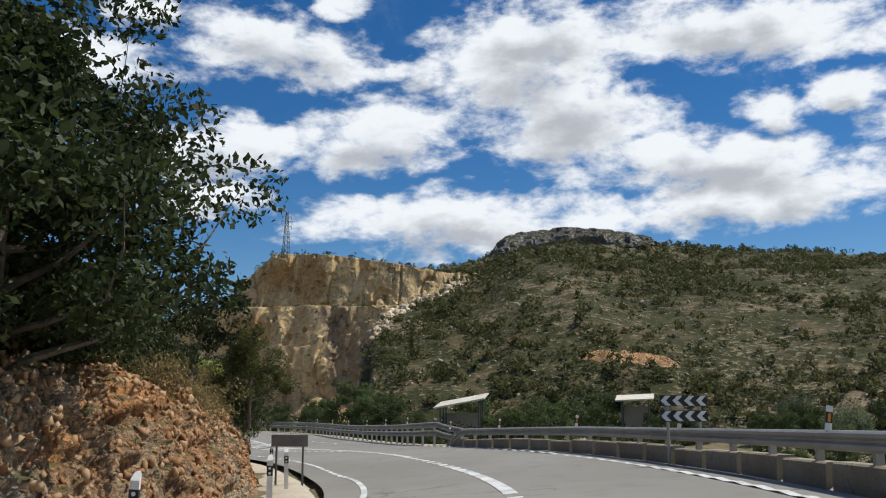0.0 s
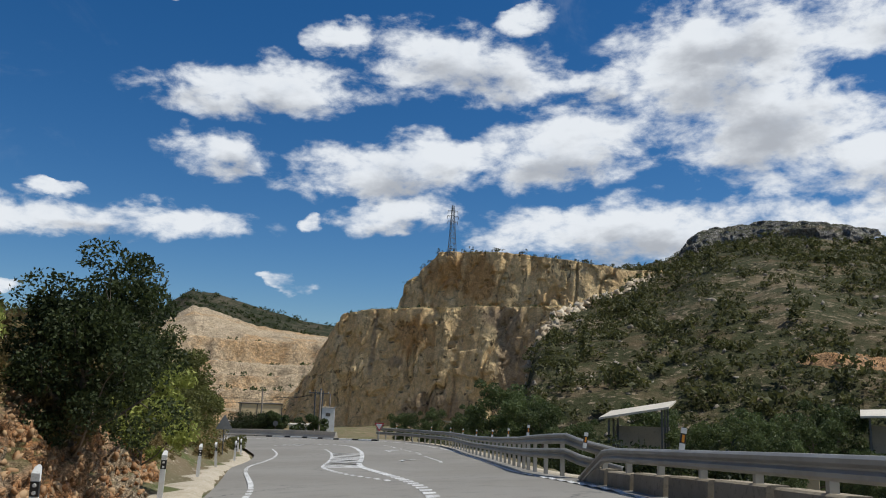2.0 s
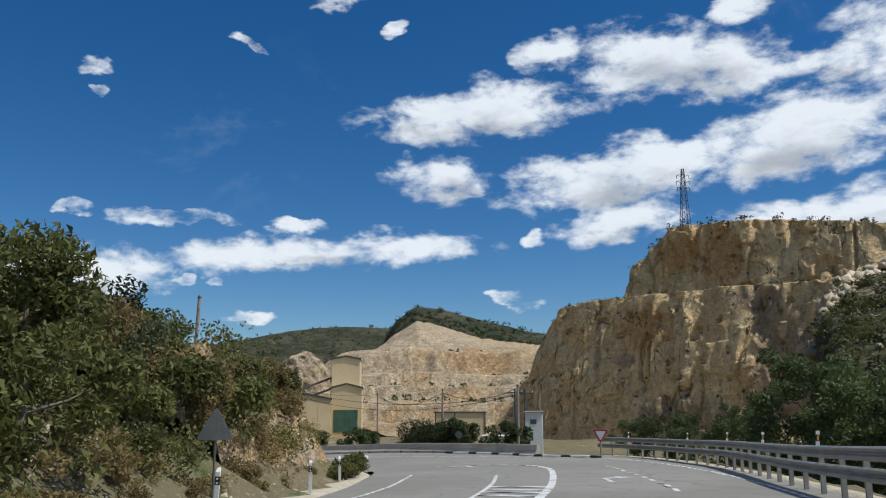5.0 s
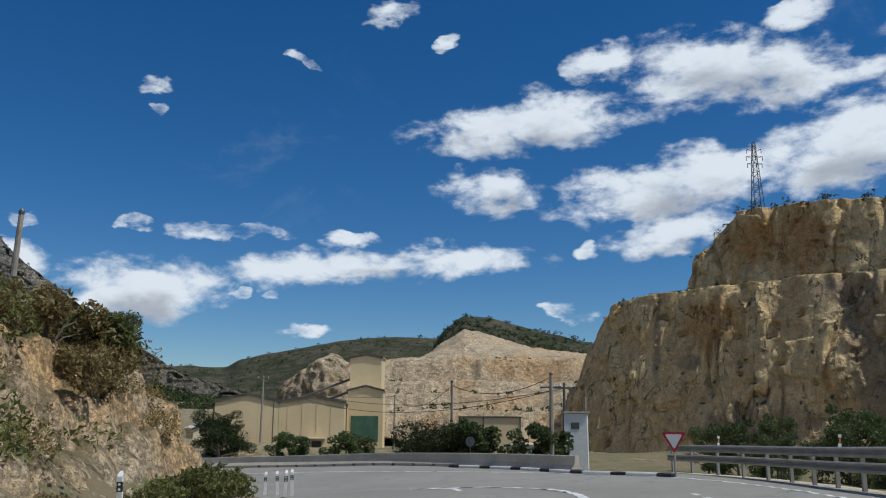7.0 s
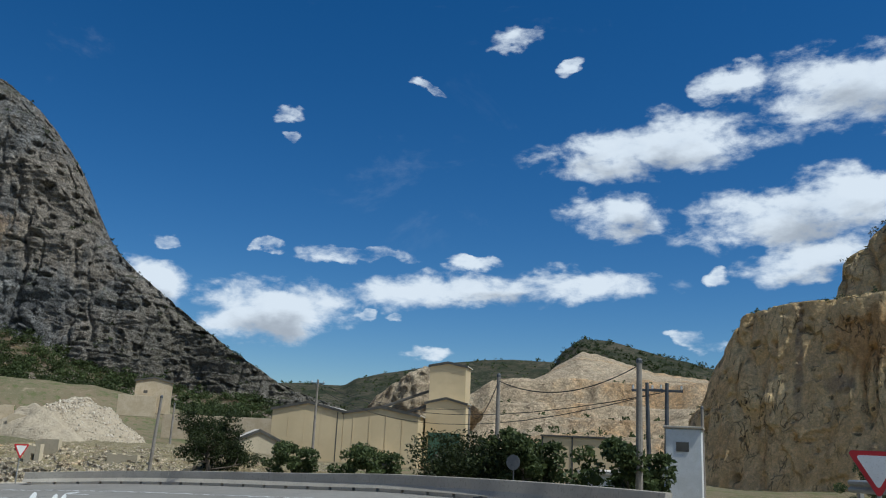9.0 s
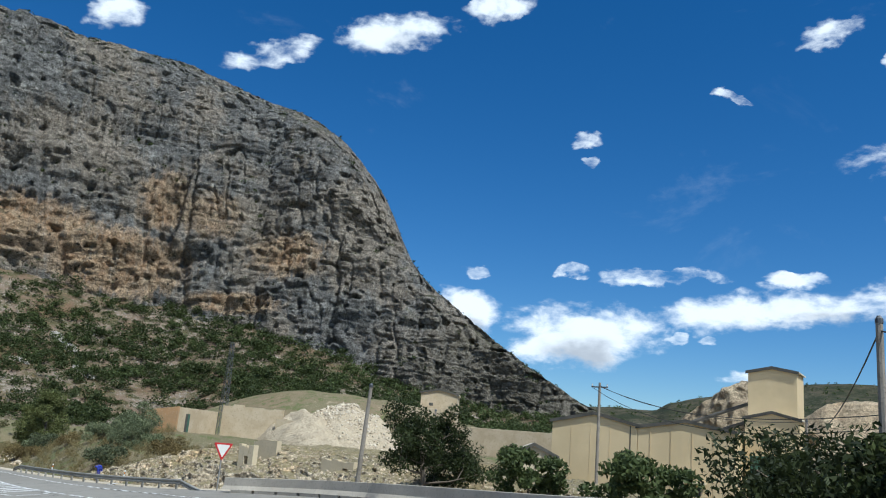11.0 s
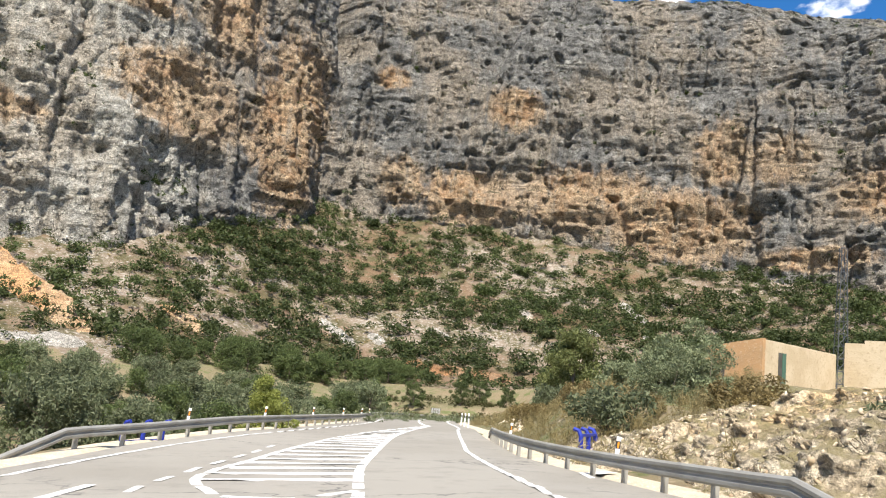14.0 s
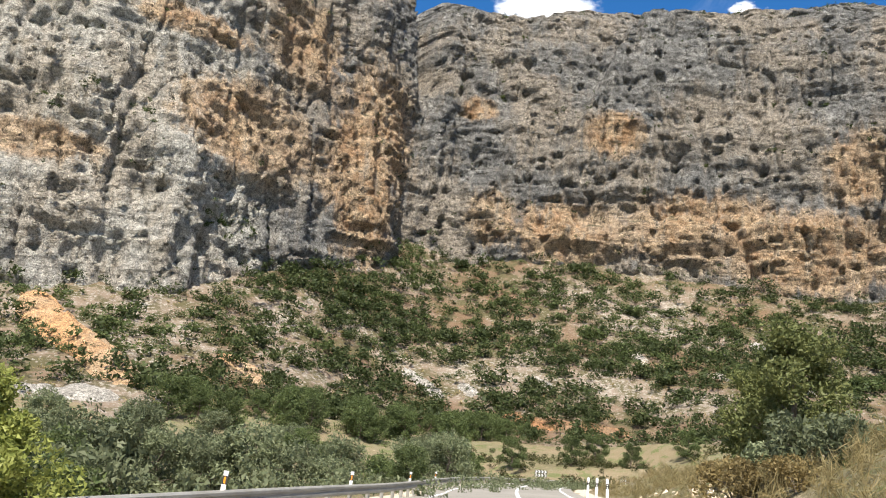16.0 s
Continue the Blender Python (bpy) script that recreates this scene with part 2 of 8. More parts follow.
GROUND_RIM = [(-120, 320, -9), (-200, 320, -4), (-60, 420, -10), (-240, 180, 8), (-240, 100, -5), (-230, 20, -6), (-200, -30, -3), (-140, -60, -4), (-60, -80, 10), (100, -100, 0), (150, 120, 6)]
GROUND_PTS = np.array(GROUND_NEAR + GROUND_FAR + GROUND_RIM, float)


def ground_z(x, y, rough=True):
    x, y = np.asarray(x, float), np.asarray(y, float)
    shape = x.shape
    x, y = x.ravel(), y.ravel()
    num, den = 0, 0
    for px, py, pz in GROUND_PTS:
        w = 1.0 / ((x - px) ** 2 + (y - py) ** 2 + 20.0) ** 1.6
        num = num + w * pz
        den = den + w
    base = num / den
    if rough:
        base = base + 0.9 * fbm(x / 14, y / 14, 0, 3, 5) + 0.18 * fbm(x / 2.1, y / 2.1, 0, 3, 9)
    s, d = road_sd(x, y)
    el, er = edge_left(s), edge_right(s)
    out = np.maximum(d - er, el - d)
    rz = np.interp(s, ROAD_S, ROAD[:, 2]) + bank(s) * np.clip(d, -13, 13) - 0.12
    soft = np.where(d < 0, 5.5, 4.5)
    k = smooth(1.4, 1.4 + soft, out)
    z = rz * (1 - k) + base * k
    z = np.where(out < 0.3, rz - 0.10, z)
    return z.reshape(shape)


# ---------------------------------------------------------------- mesh helpers
def mesh_object(name, verts, faces, material, parent=None, smooth_shade=False, label=""):
    me = bpy.data.meshes.new(name)
    me.from_pydata([tuple(v) for v in verts] if not isinstance(verts, list) else verts, [], faces)
    me.update()
    if smooth_shade:
        me.polygons.foreach_set("use_smooth", [True] * len(me.polygons))
    me.materials.append(material)
    ob = new(name, me)
    if parent is not None:
        ob.parent = parent
    if label:
        ob["label"] = label
    return ob


def fast_mesh(name, verts, quads, material, smooth_shade=False, parent=None, label=""):
    """A mesh of quads (or triangles) out of arrays."""
    verts, quads = np.asarray(verts, np.float32), np.asarray(quads, np.int32)
    me = bpy.data.meshes.new(name)
    me.vertices.add(len(verts))
    me.vertices.foreach_set("co", verts.ravel())
    n, w = quads.shape
    me.loops.add(n * w)
    me.loops.foreach_set("vertex_index", quads.ravel())
    me.polygons.add(n)
    me.polygons.foreach_set("loop_start", np.arange(0, n * w, w, dtype=np.int32))
    me.polygons.foreach_set("loop_total", np.full(n, w, np.int32))
    if smooth_shade:
        me.polygons.foreach_set("use_smooth", np.ones(n, bool))
    me.update(calc_edges=True)
    me.validate()
    me.materials.append(material)
    ob = new(name, me)
    if parent is not None:
        ob.parent = parent
    if label:
        ob["label"] = label
    return ob


def grid_quads(nu, nv):
    i, j = np.meshgrid(np.arange(nu - 1), np.arange(nv - 1), indexing="ij")
    a = i * nv + j
    return np.stack([a, a + nv, a + nv + 1, a + 1], -1).reshape(-1, 4)


def part(name, bm, material, parent, label=""):
    me = bpy.data.meshes.new(name)
    bm.to_mesh(me)
    bm.free()
    me.materials.append(material)
    ob = new(name, me)
    ob.parent = parent
    if label:
        ob["label"] = label
    return ob


def box(bm, x0, y0, z0, x1, y1, z1, bevel=0.0):
    vs = [bm.verts.new(c) for c in ((x0, y0, z0), (x1, y0, z0), (x1, y1, z0), (x0, y1, z0), (x0, y0, z1), (x1, y0, z1), (x1, y1, z1), (x0, y1, z1))]
    fs = [bm.faces.new([vs[i] for i in f]) for f in ((0, 3, 2, 1), (4, 5, 6, 7), (0, 1, 5, 4), (1, 2, 6, 5), (2, 3, 7, 6), (3, 0, 4, 7))]
    if bevel:
        es = list({e for f in fs for e in f.edges})
        bmesh.ops.bevel(bm, geom=es, offset=bevel, segments=1, affect="EDGES", profile=0.5)
    return fs


def tube(bm, points, radii, sides=7, cap=True):
    """A tapering tube along points."""
    pts = [Vector(p) for p in points]
    rings = []
    for i, p in enumerate(pts):
        d = (pts[min(i + 1, len(pts) - 1)] - pts[max(i - 1, 0)]).normalized()
        a = d.orthogonal().normalized() if abs(d.z) > 0.9 else d.cross(Vector((0, 0, 1))).normalized()
        b = d.cross(a)
        r = radii[i] if hasattr(radii, "__len__") else radii
        rings.append([bm.verts.new(p + (a * math.cos(2 * math.pi * k / sides) + b * math.sin(2 * math.pi * k / sides)) * r) for k in range(sides)])
    for q, w in zip(rings, rings[1:]):
        for k in range(sides):
            bm.faces.new((q[k], q[(k + 1) % sides], w[(k + 1) % sides], w[k]))
    if cap:
        bm.faces.new(rings[-1])
        bm.faces.new(rings[0][::-1])


def extrude_profile(profile, frames_):
    """Sweep a closed profile of (across, up) along frames (place, right, up)."""
    n = len(profile)
    verts, faces = [], []
    for p, r, u in frames_:
        for a, b in profile:
            verts.append(tuple(p[i] + r[i] * a + u[i] * b for i in range(3)))
    m = len(frames_)
    for i in range(m - 1):
        for k in range(n):
            q = (k + 1) % n
            faces.append((i * n + k, i * n + q, (i + 1) * n + q, (i + 1) * n + k))
    faces.append(tuple(range(n - 1, -1, -1)))
    faces.append(tuple((m - 1) * n + k for k in range(n)))
    return verts, faces


def empty(name, x, y, z, turn=0.0):
    ob = new(name)
    ob.empty_display_size = 0.3
    ob.matrix_basis = pose(x, y, z, 0, 0, turn)
    return ob


# ---------------------------------------------------------------- materials
def material(name, build, rough=0.8, metal=0.0, spec=0.3):
    m = bpy.data.materials.new(name)
    m.use_nodes = True
    t = m.node_tree
    bsdf = t.nodes["Principled BSDF"]
    bsdf.inputs["Roughness"].default_value, bsdf.inputs["Metallic"].default_value = rough, metal
    bsdf.inputs["Specular IOR Level"].default_value = spec
    n = Nodes(t)
    geo = n.add("ShaderNodeNewGeometry")
    pos = geo.outputs["Position"]
    made = build(n, pos, geo, bsdf)
    if isinstance(made, tuple) and len(made) == 2 and not isinstance(made[0], float):
        colour, height = made
    else:
        colour, height = made, None
    n.put(bsdf.inputs["Base Color"], colour)
    if height is not None:
        h, dist = height
        b = n.add("ShaderNodeBump")
        b.inputs["Strength"].default_value, b.inputs["Distance"].default_value = 1.0, dist
        n.put(b.inputs["Height"], h)
        t.links.new(b.outputs["Normal"], bsdf.inputs["Normal"])
    return m


def fac(node):
    return node.outputs["Fac"]


def speckled(name, a, b, c=None, scale=4.0, fine=40.0, dist=0.02, rough=0.85, metal=0.0, spec=0.3):
    """Two or three tones by a coarse and a fine noise, with a small relief."""
    def build(n, pos, geo, bsdf):
        big, small = n.noise(pos, scale, 4, 0.6), n.noise(pos, fine, 4, 0.65)
        col = n.mix(n.ramp(fac(big), 0.35, 0.65), a, b)
        if c is not None:
            col = n.mix(n.ramp(fac(small), 0.52, 0.72), col, c)
        return col, (fac(small), dist)
    return material(name, build, rough, metal, spec)


def rock_material(name, grey, warm, pale, dark, warm_band=(0.0, 0.0), scale=1.0, warm_amount=0.5, dist=0.6, streaks=0.35, veg=None, streak_size=0.45, pits=0.8, beds=0.35, white_end=None, grain=1.0):
    """Weathered rock: stained patches, streaks down the face, thin beds and ledges, with the shade of pits and cracks
    painted dark.
    """
    def build(n, pos, geo, bsdf):
        p = n.scale(pos, scale)

        def stretched(x, z):
            m = n.add("ShaderNodeMapping", p)
            m.inputs["Scale"].default_value = (x, x, z)
            return m
        big = n.noise(n.scale(p, 0.022), 1.0, 4, 0.58)
        mid = n.noise(n.scale(p, 0.16), 1.0, 6, 0.70)
        fine = n.noise(n.scale(p, 0.75), 1.0, 7, 0.78)
        grit = n.noise(n.scale(p, 2.2), 1.0, 5, 0.80)
        streak = n.noise(stretched(streak_size, streak_size * 0.22), 1.0, 6, 0.68, 0.8)
        bed = n.noise(stretched(0.10, 0.75), 1.0, 6, 0.70, 0.5)
        col = n.mix(n.ramp(fac(mid), 0.40, 0.62), grey, pale)
        z = n.add("ShaderNodeSeparateXYZ", pos).outputs["Z"]
        wf = n.ramp(n.math("ADD", fac(big), n.math("MULTIPLY", n.math("SUBTRACT", fac(mid), 0.5), 0.45)), 0.60 - 0.3 * warm_amount, 0.70 - 0.2 * warm_amount)
        if warm_band[1] > warm_band[0]:
            wf = n.math("MULTIPLY", wf, n.math("SUBTRACT", 1.0, n.ramp(z, warm_band[0], warm_band[1], 0.0, 0.8)))
        wf = n.math("MULTIPLY", wf, n.ramp(fac(fine), 0.36, 0.54, 0.5, 1.0))
        col = n.mix(wf, col, n.mix(n.ramp(fac(streak), 0.35, 0.65), warm, tuple(min(0.8, v * 1.5) for v in warm)))
        tone = n.ramp(fac(fine), 0.42, 0.57, 1 - 0.40 * grain, 1 + 0.26 * grain)
        tone = n.math("MULTIPLY", tone, n.ramp(fac(grit), 0.40, 0.60, 1 - 0.34 * grain, 1 + 0.25 * grain))
        col = n.mix(1.0, col, n.add("ShaderNodeCombineXYZ", tone, tone, tone), "MULTIPLY")
        col = n.mix(n.math("MULTIPLY", n.ramp(fac(streak), 0.52, 0.66), streaks), col, dark)
        col = n.mix(n.math("MULTIPLY", n.ramp(fac(bed), 0.54, 0.62), beds), col, dark)
        # Pit shade goes into the colour as dark spots.
        col = n.mix(n.math("MULTIPLY", n.ramp(fac(fine), 0.60, 0.655), pits), col, dark)
        if white_end is not None:
            yy = n.add("ShaderNodeSeparateXYZ", pos).outputs["Y"]
            we = n.ramp(n.math("ADD", yy, n.math("MULTIPLY", n.math("SUBTRACT", fac(mid), 0.5), 90.0)), white_end[0], white_end[1], 1.0, 0.0)
            col = n.mix(n.math("MULTIPLY", we, 0.75), col, n.mix(1.0, col, (2.6, 2.55, 2.5), "MULTIPLY"))
        if veg is not None:
            nz = n.add("ShaderNodeSeparateXYZ", geo.outputs["Normal"]).outputs["Z"]
            vf = n.math("MULTIPLY", n.ramp(n.math("ADD", nz, n.math("MULTIPLY", n.math("SUBTRACT", fac(mid), 0.5), 0.9)), 0.62, 0.85), n.ramp(fac(fine), 0.30, 0.62, 0.25, 1.0))
            col = n.mix(vf, col, veg)
        joint = n.noise(stretched(0.22, 0.13), 1.0, 5, 0.72, 0.6)
        jf = n.math("MULTIPLY", n.ramp(n.math("ABSOLUTE", n.math("SUBTRACT", fac(joint), 0.5)), 0.0, 0.020, 1.0, 0.0), n.ramp(fac(mid), 0.42, 0.60))
        # Dark colour along the joints stands in for shade in the cracks.
        col = n.mix(n.math("MULTIPLY", jf, pits * 0.9), col, dark)
        h = n.math("ADD", n.math("MULTIPLY", fac(fine), 1.3), n.math("ADD", n.math("MULTIPLY", fac(mid), 0.6), n.math("MULTIPLY", fac(bed), 0.7)))
        h = n.math("ADD", h, n.math("ADD", n.math("MULTIPLY", fac(grit), 0.40), n.math("MULTIPLY", fac(streak), 0.5)))
        h = n.math("SUBTRACT", h, n.math("MULTIPLY", jf, 0.8))
        return col, (h, dist)
    return material(name, build, 0.92, 0.0, 0.15)


# orange stained stretches of the cliff: place, half sizes
STAINS = [((-281, -15, 68), (24, 14, 13)), ((-264, -25, 92), (17, 12, 4)), ((-239, -45, 50), (17, 12, 5)), ((-318, 1, 66), (13, 14, 26)), ((-301, -15, 103), (14, 12, 15)), ((-335, -10, 84), (18, 20, 26)), ((-368, 21, 108), (6, 6, 5)), ((-375, 69, 100), (9, 10, 8)),
          ((-372, 132, 57), (16, 26, 13)), ((-361, 31, 66), (8, 8, 9)), ((-375, 146, 86), (10, 9, 12)), ((-369, 57, 63), (14, 20, 11)), ((-374, 98, 66), (16, 26, 12)), ((-376, 166, 80), (20, 12, 11)), ((-358, 196, 66), (24, 16, 10)), ((-392, 205, 122), (20, 10, 10)), ((-356, 176, 45), (20, 18, 4))]


def cliff_material(name):
    """Bedded limestone: grey weathered skin, orange stains where it overhangs, pale scars and thin beds; shade of holes
    and joints and light on the flank are put into the colour.
    """
    def build(n, pos, geo, bsdf):
        def stretched(x, z):
            m = n.add("ShaderNodeMapping", pos)
            m.inputs["Scale"].default_value = (x, x, z)
            return m
        big = n.noise(n.scale(pos, 0.03), 1.0, 3, 0.55)
        mid = n.noise(n.scale(pos, 0.17), 1.0, 5, 0.65)
        fine = n.noise(n.scale(pos, 0.62), 1.0, 5, 0.72)
        grit = n.noise(n.scale(pos, 2.6), 1.0, 4, 0.75)
        streak = n.noise(stretched(0.34, 0.05), 1.0, 5, 0.66, 0.5)
        bed = n.noise(stretched(0.09, 0.85), 1.0, 5, 0.66, 0.4)
        col = n.mix(n.ramp(fac(mid), 0.38, 0.62), (0.15, 0.146, 0.138), (0.265, 0.255, 0.235))
        col = n.mix(n.ramp(fac(big), 0.45, 0.65, 0.0, 0.6), col, (0.315, 0.295, 0.26))
        # Left flank: whiter rock, with its sunlight painted into the same pale tone.
        lit_flank = n.add("ShaderNodeMapping", pos, vector_type="TEXTURE")
        lit_flank.inputs["Location"].default_value, lit_flank.inputs["Scale"].default_value = (-250, -35, 60), (62, 50, 75)
        white = n.add("ShaderNodeTexGradient", lit_flank, gradient_type="SPHERICAL")
        col = n.mix(n.ramp(n.math("ADD", white.outputs[1], n.math("MULTIPLY", n.math("SUBTRACT", fac(mid), 0.5), 1.1)), 0.06, 0.40, 0.0, 0.62), col, (0.60, 0.565, 0.49))
        total = None
        for place, size in STAINS:
            m = n.add("ShaderNodeMapping", pos, vector_type="TEXTURE")
            m.inputs["Location"].default_value = place
            m.inputs["Scale"].default_value = tuple(1.5 * v for v in size)
            g = n.add("ShaderNodeTexGradient", m, gradient_type="SPHERICAL")
            total = g.outputs[1] if total is None else n.math("MAXIMUM", total, g.outputs[1])
        rag = n.math("ADD", n.math("MULTIPLY", n.math("SUBTRACT", fac(mid), 0.5), 1.0), n.math("MULTIPLY", n.math("SUBTRACT", fac(streak), 0.5), 0.9))
        wf = n.ramp(n.math("ADD", total, n.math("MULTIPLY", rag, n.ramp(total, 0.0, 0.2))), 0.08, 0.46, 0.0, 0.85)
        warm = n.mix(n.ramp(fac(mid), 0.36, 0.60), (0.40, 0.235, 0.12), (0.50, 0.35, 0.21))
        warm = n.mix(n.ramp(fac(streak), 0.50, 0.68, 0.0, 0.55), warm, (0.46, 0.40, 0.32))
        col = n.mix(wf, col, warm)
        col = n.mix(n.ramp(n.math("ADD", fac(big), n.math("MULTIPLY", fac(streak), 0.5)), 0.66, 0.86, 0.0, 0.50), col, (0.36, 0.285, 0.205))
        tone = n.math("MULTIPLY", n.ramp(fac(fine), 0.38, 0.62, 0.72, 1.26), n.ramp(fac(grit), 0.36, 0.64, 0.58, 1.40))
        col = n.mix(1.0, col, n.add("ShaderNodeCombineXYZ", tone, tone, tone), "MULTIPLY")
        # Shade inside small holes, painted dark into the colour.
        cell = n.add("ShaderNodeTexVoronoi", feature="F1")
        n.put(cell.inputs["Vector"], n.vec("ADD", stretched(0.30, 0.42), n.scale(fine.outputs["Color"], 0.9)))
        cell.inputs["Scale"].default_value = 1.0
        hole_shade = n.math("MULTIPLY", n.ramp(cell.outputs["Distance"], 0.14, 0.26, 1.0, 0.0), n.ramp(fac(mid), 0.44, 0.60))
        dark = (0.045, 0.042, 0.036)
        col = n.mix(n.math("MULTIPLY", hole_shade, 0.85), col, dark)
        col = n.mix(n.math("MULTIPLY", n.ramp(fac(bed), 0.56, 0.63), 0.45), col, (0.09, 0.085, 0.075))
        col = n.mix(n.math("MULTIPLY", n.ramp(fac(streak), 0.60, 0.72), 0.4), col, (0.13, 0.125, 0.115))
        # Crack shade painted as thin dark lines along the joints.
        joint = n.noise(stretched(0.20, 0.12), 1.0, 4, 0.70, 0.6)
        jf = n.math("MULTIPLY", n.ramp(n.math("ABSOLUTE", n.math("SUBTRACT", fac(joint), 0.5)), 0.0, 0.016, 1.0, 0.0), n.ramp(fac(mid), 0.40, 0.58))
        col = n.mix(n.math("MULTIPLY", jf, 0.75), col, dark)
        apron = n.add("ShaderNodeMapping", pos, vector_type="TEXTURE")
        apron.inputs["Location"].default_value, apron.inputs["Scale"].default_value = (-280, 285, 8), (80, 90, 58)
        loose = n.add("ShaderNodeTexGradient", apron, gradient_type="SPHERICAL")
        rubble = n.mix(n.ramp(fac(fine), 0.40, 0.60), (0.13, 0.115, 0.085), (0.27, 0.24, 0.195))
        col = n.mix(n.ramp(n.math("ADD", loose.outputs[1], n.math("MULTIPLY", n.math("SUBTRACT", fac(mid), 0.5), 0.6)), 0.10, 0.40, 0.0, 0.85), col, rubble)
        nz = n.add("ShaderNodeSeparateXYZ", geo.outputs["Normal"]).outputs["Z"]
        vf = n.math("MULTIPLY", n.ramp(n.math("ADD", nz, n.math("MULTIPLY", n.math("SUBTRACT", fac(mid), 0.5), 1.1)), 0.66, 0.92), n.ramp(fac(fine), 0.34, 0.60, 0.2, 1.0))
        col = n.mix(vf, col, (0.085, 0.085, 0.042))
        h = n.math("ADD", n.math("MULTIPLY", fac(fine), 1.3), n.math("ADD", n.math("MULTIPLY", fac(mid), 0.6), n.math("MULTIPLY", fac(bed), 0.7)))
        h = n.math("ADD", h, n.math("MULTIPLY", fac(grit), 0.45))
        h = n.math("SUBTRACT", h, n.math("ADD", n.math("MULTIPLY", jf, 0.7), n.math("MULTIPLY", hole_shade, 0.9)))
        return col, (h, 1.6)
    return material(name, build, 0.92, 0.0, 0.15)


# stained stretches of the quarry face: place, half sizes
RUST = [((-53.5, 221, 15.8), (6, 8, 5)), ((-37.5, 232, 31), (5, 8, 6)), ((-47, 234, 33), (5, 8, 5)), ((-10, 216, 14), (3, 8, 7))]
BROWN = [((-27.8, 219, 11), (2.6, 8, 14)), ((-22.5, 215, 8), (2.6, 8, 12)), ((-57.5, 222, 8.8), (2.2, 8, 1.6)), ((-24, 214, 2), (7, 8, 4)), ((-64, 224, 13), (0.8, 8, 8)), ((-30, 220, 20), (5, 8, 2.2)), ((-45, 217, -3), (8, 8, 4))]


def quarry_material(name):
    """A cut rock face: smooth tan planes, rusty patches, brown runs down the face, dark specks."""
    def build(n, pos, geo, bsdf):
        def stretched(x, z):
            m = n.add("ShaderNodeMapping", pos)
            m.inputs["Scale"].default_value = (x, x, z)
            return m
        mid = n.noise(n.scale(pos, 0.14), 1.0, 5, 0.6)
        fine = n.noise(n.scale(pos, 0.9), 1.0, 5, 0.7)
        grit = n.noise(n.scale(pos, 3.2), 1.0, 4, 0.7)
        run = n.noise(stretched(0.42, 0.035), 1.0, 5, 0.62, 0.3)
        thin = n.noise(stretched(1.5, 0.10), 1.0, 4, 0.6, 0.2)
        col = n.mix(n.ramp(fac(mid), 0.36, 0.64), (0.74, 0.505, 0.25), (0.84, 0.62, 0.335))
        col = n.mix(n.ramp(fac(run), 0.50, 0.66, 0.0, 0.6), col, (0.58, 0.39, 0.20))

        def patches(spots):
            total = None
            for place, size in spots:
                m = n.add("ShaderNodeMapping", pos, vector_type="TEXTURE")
                m.inputs["Location"].default_value = place
                m.inputs["Scale"].default_value = tuple(1.6 * v for v in size)
                g = n.add("ShaderNodeTexGradient", m, gradient_type="SPHERICAL")
                total = g.outputs[1] if total is None else n.math("MAXIMUM", total, g.outputs[1])
            rag = n.math("ADD", n.math("SUBTRACT", fac(mid), 0.5), n.math("SUBTRACT", fac(run), 0.5))
            return n.ramp(n.math("ADD", total, n.math("MULTIPLY", rag, n.ramp(total, 0.0, 0.2))), 0.12, 0.55)
        col = n.mix(n.math("MULTIPLY", patches(RUST), 0.75), col, (0.56, 0.30, 0.11))
        col = n.mix(n.math("MULTIPLY", patches(BROWN), 0.60), col, (0.27, 0.20, 0.15))
        tone = n.math("MULTIPLY", n.ramp(fac(fine), 0.36, 0.64, 0.84, 1.12), n.ramp(fac(grit), 0.34, 0.66, 0.86, 1.12))
        col = n.mix(1.0, col, n.add("ShaderNodeCombineXYZ", tone, tone, tone), "MULTIPLY")
        col = n.mix(n.math("MULTIPLY", n.ramp(fac(thin), 0.60, 0.70), 0.5), col, (0.30, 0.205, 0.115))
        cell = n.add("ShaderNodeTexVoronoi", feature="F1")
        n.put(cell.inputs["Vector"], n.vec("ADD", n.scale(pos, 0.45), n.scale(fine.outputs["Color"], 0.6)))
        cell.inputs["Scale"].default_value = 1.0
        speck = n.math("MULTIPLY", n.ramp(cell.outputs["Distance"], 0.10, 0.20, 1.0, 0.0), n.ramp(fac(mid), 0.48, 0.60))
        col = n.mix(n.math("MULTIPLY", speck, 0.85), col, (0.08, 0.06, 0.045))
        joint = n.noise(stretched(0.16, 0.05), 1.0, 4, 0.66, 0.5)
        jf = n.math("MULTIPLY", n.ramp(n.math("ABSOLUTE", n.math("SUBTRACT", fac(joint), 0.5)), 0.0, 0.010, 1.0, 0.0), n.ramp(fac(mid), 0.42, 0.56))
        col = n.mix(n.math("MULTIPLY", jf, 0.7), col, (0.17, 0.12, 0.075))
        nz = n.add("ShaderNodeSeparateXYZ", geo.outputs["Normal"]).outputs["Z"]
        col = n.mix(n.math("MULTIPLY", n.ramp(nz, 0.55, 0.85), n.ramp(fac(fine), 0.34, 0.55, 0.45, 0.95)), col, (0.14, 0.125, 0.065))
        h = n.math("ADD", n.math("MULTIPLY", fac(fine), 1.0), n.math("ADD", n.math("MULTIPLY", fac(grit), 0.3), n.math("MULTIPLY", fac(run), 0.6)))
        h = n.math("SUBTRACT", h, n.math("ADD", n.math("MULTIPLY", jf, 0.8), n.math("MULTIPLY", speck, 0.7)))
        return col, (h, 0.7)
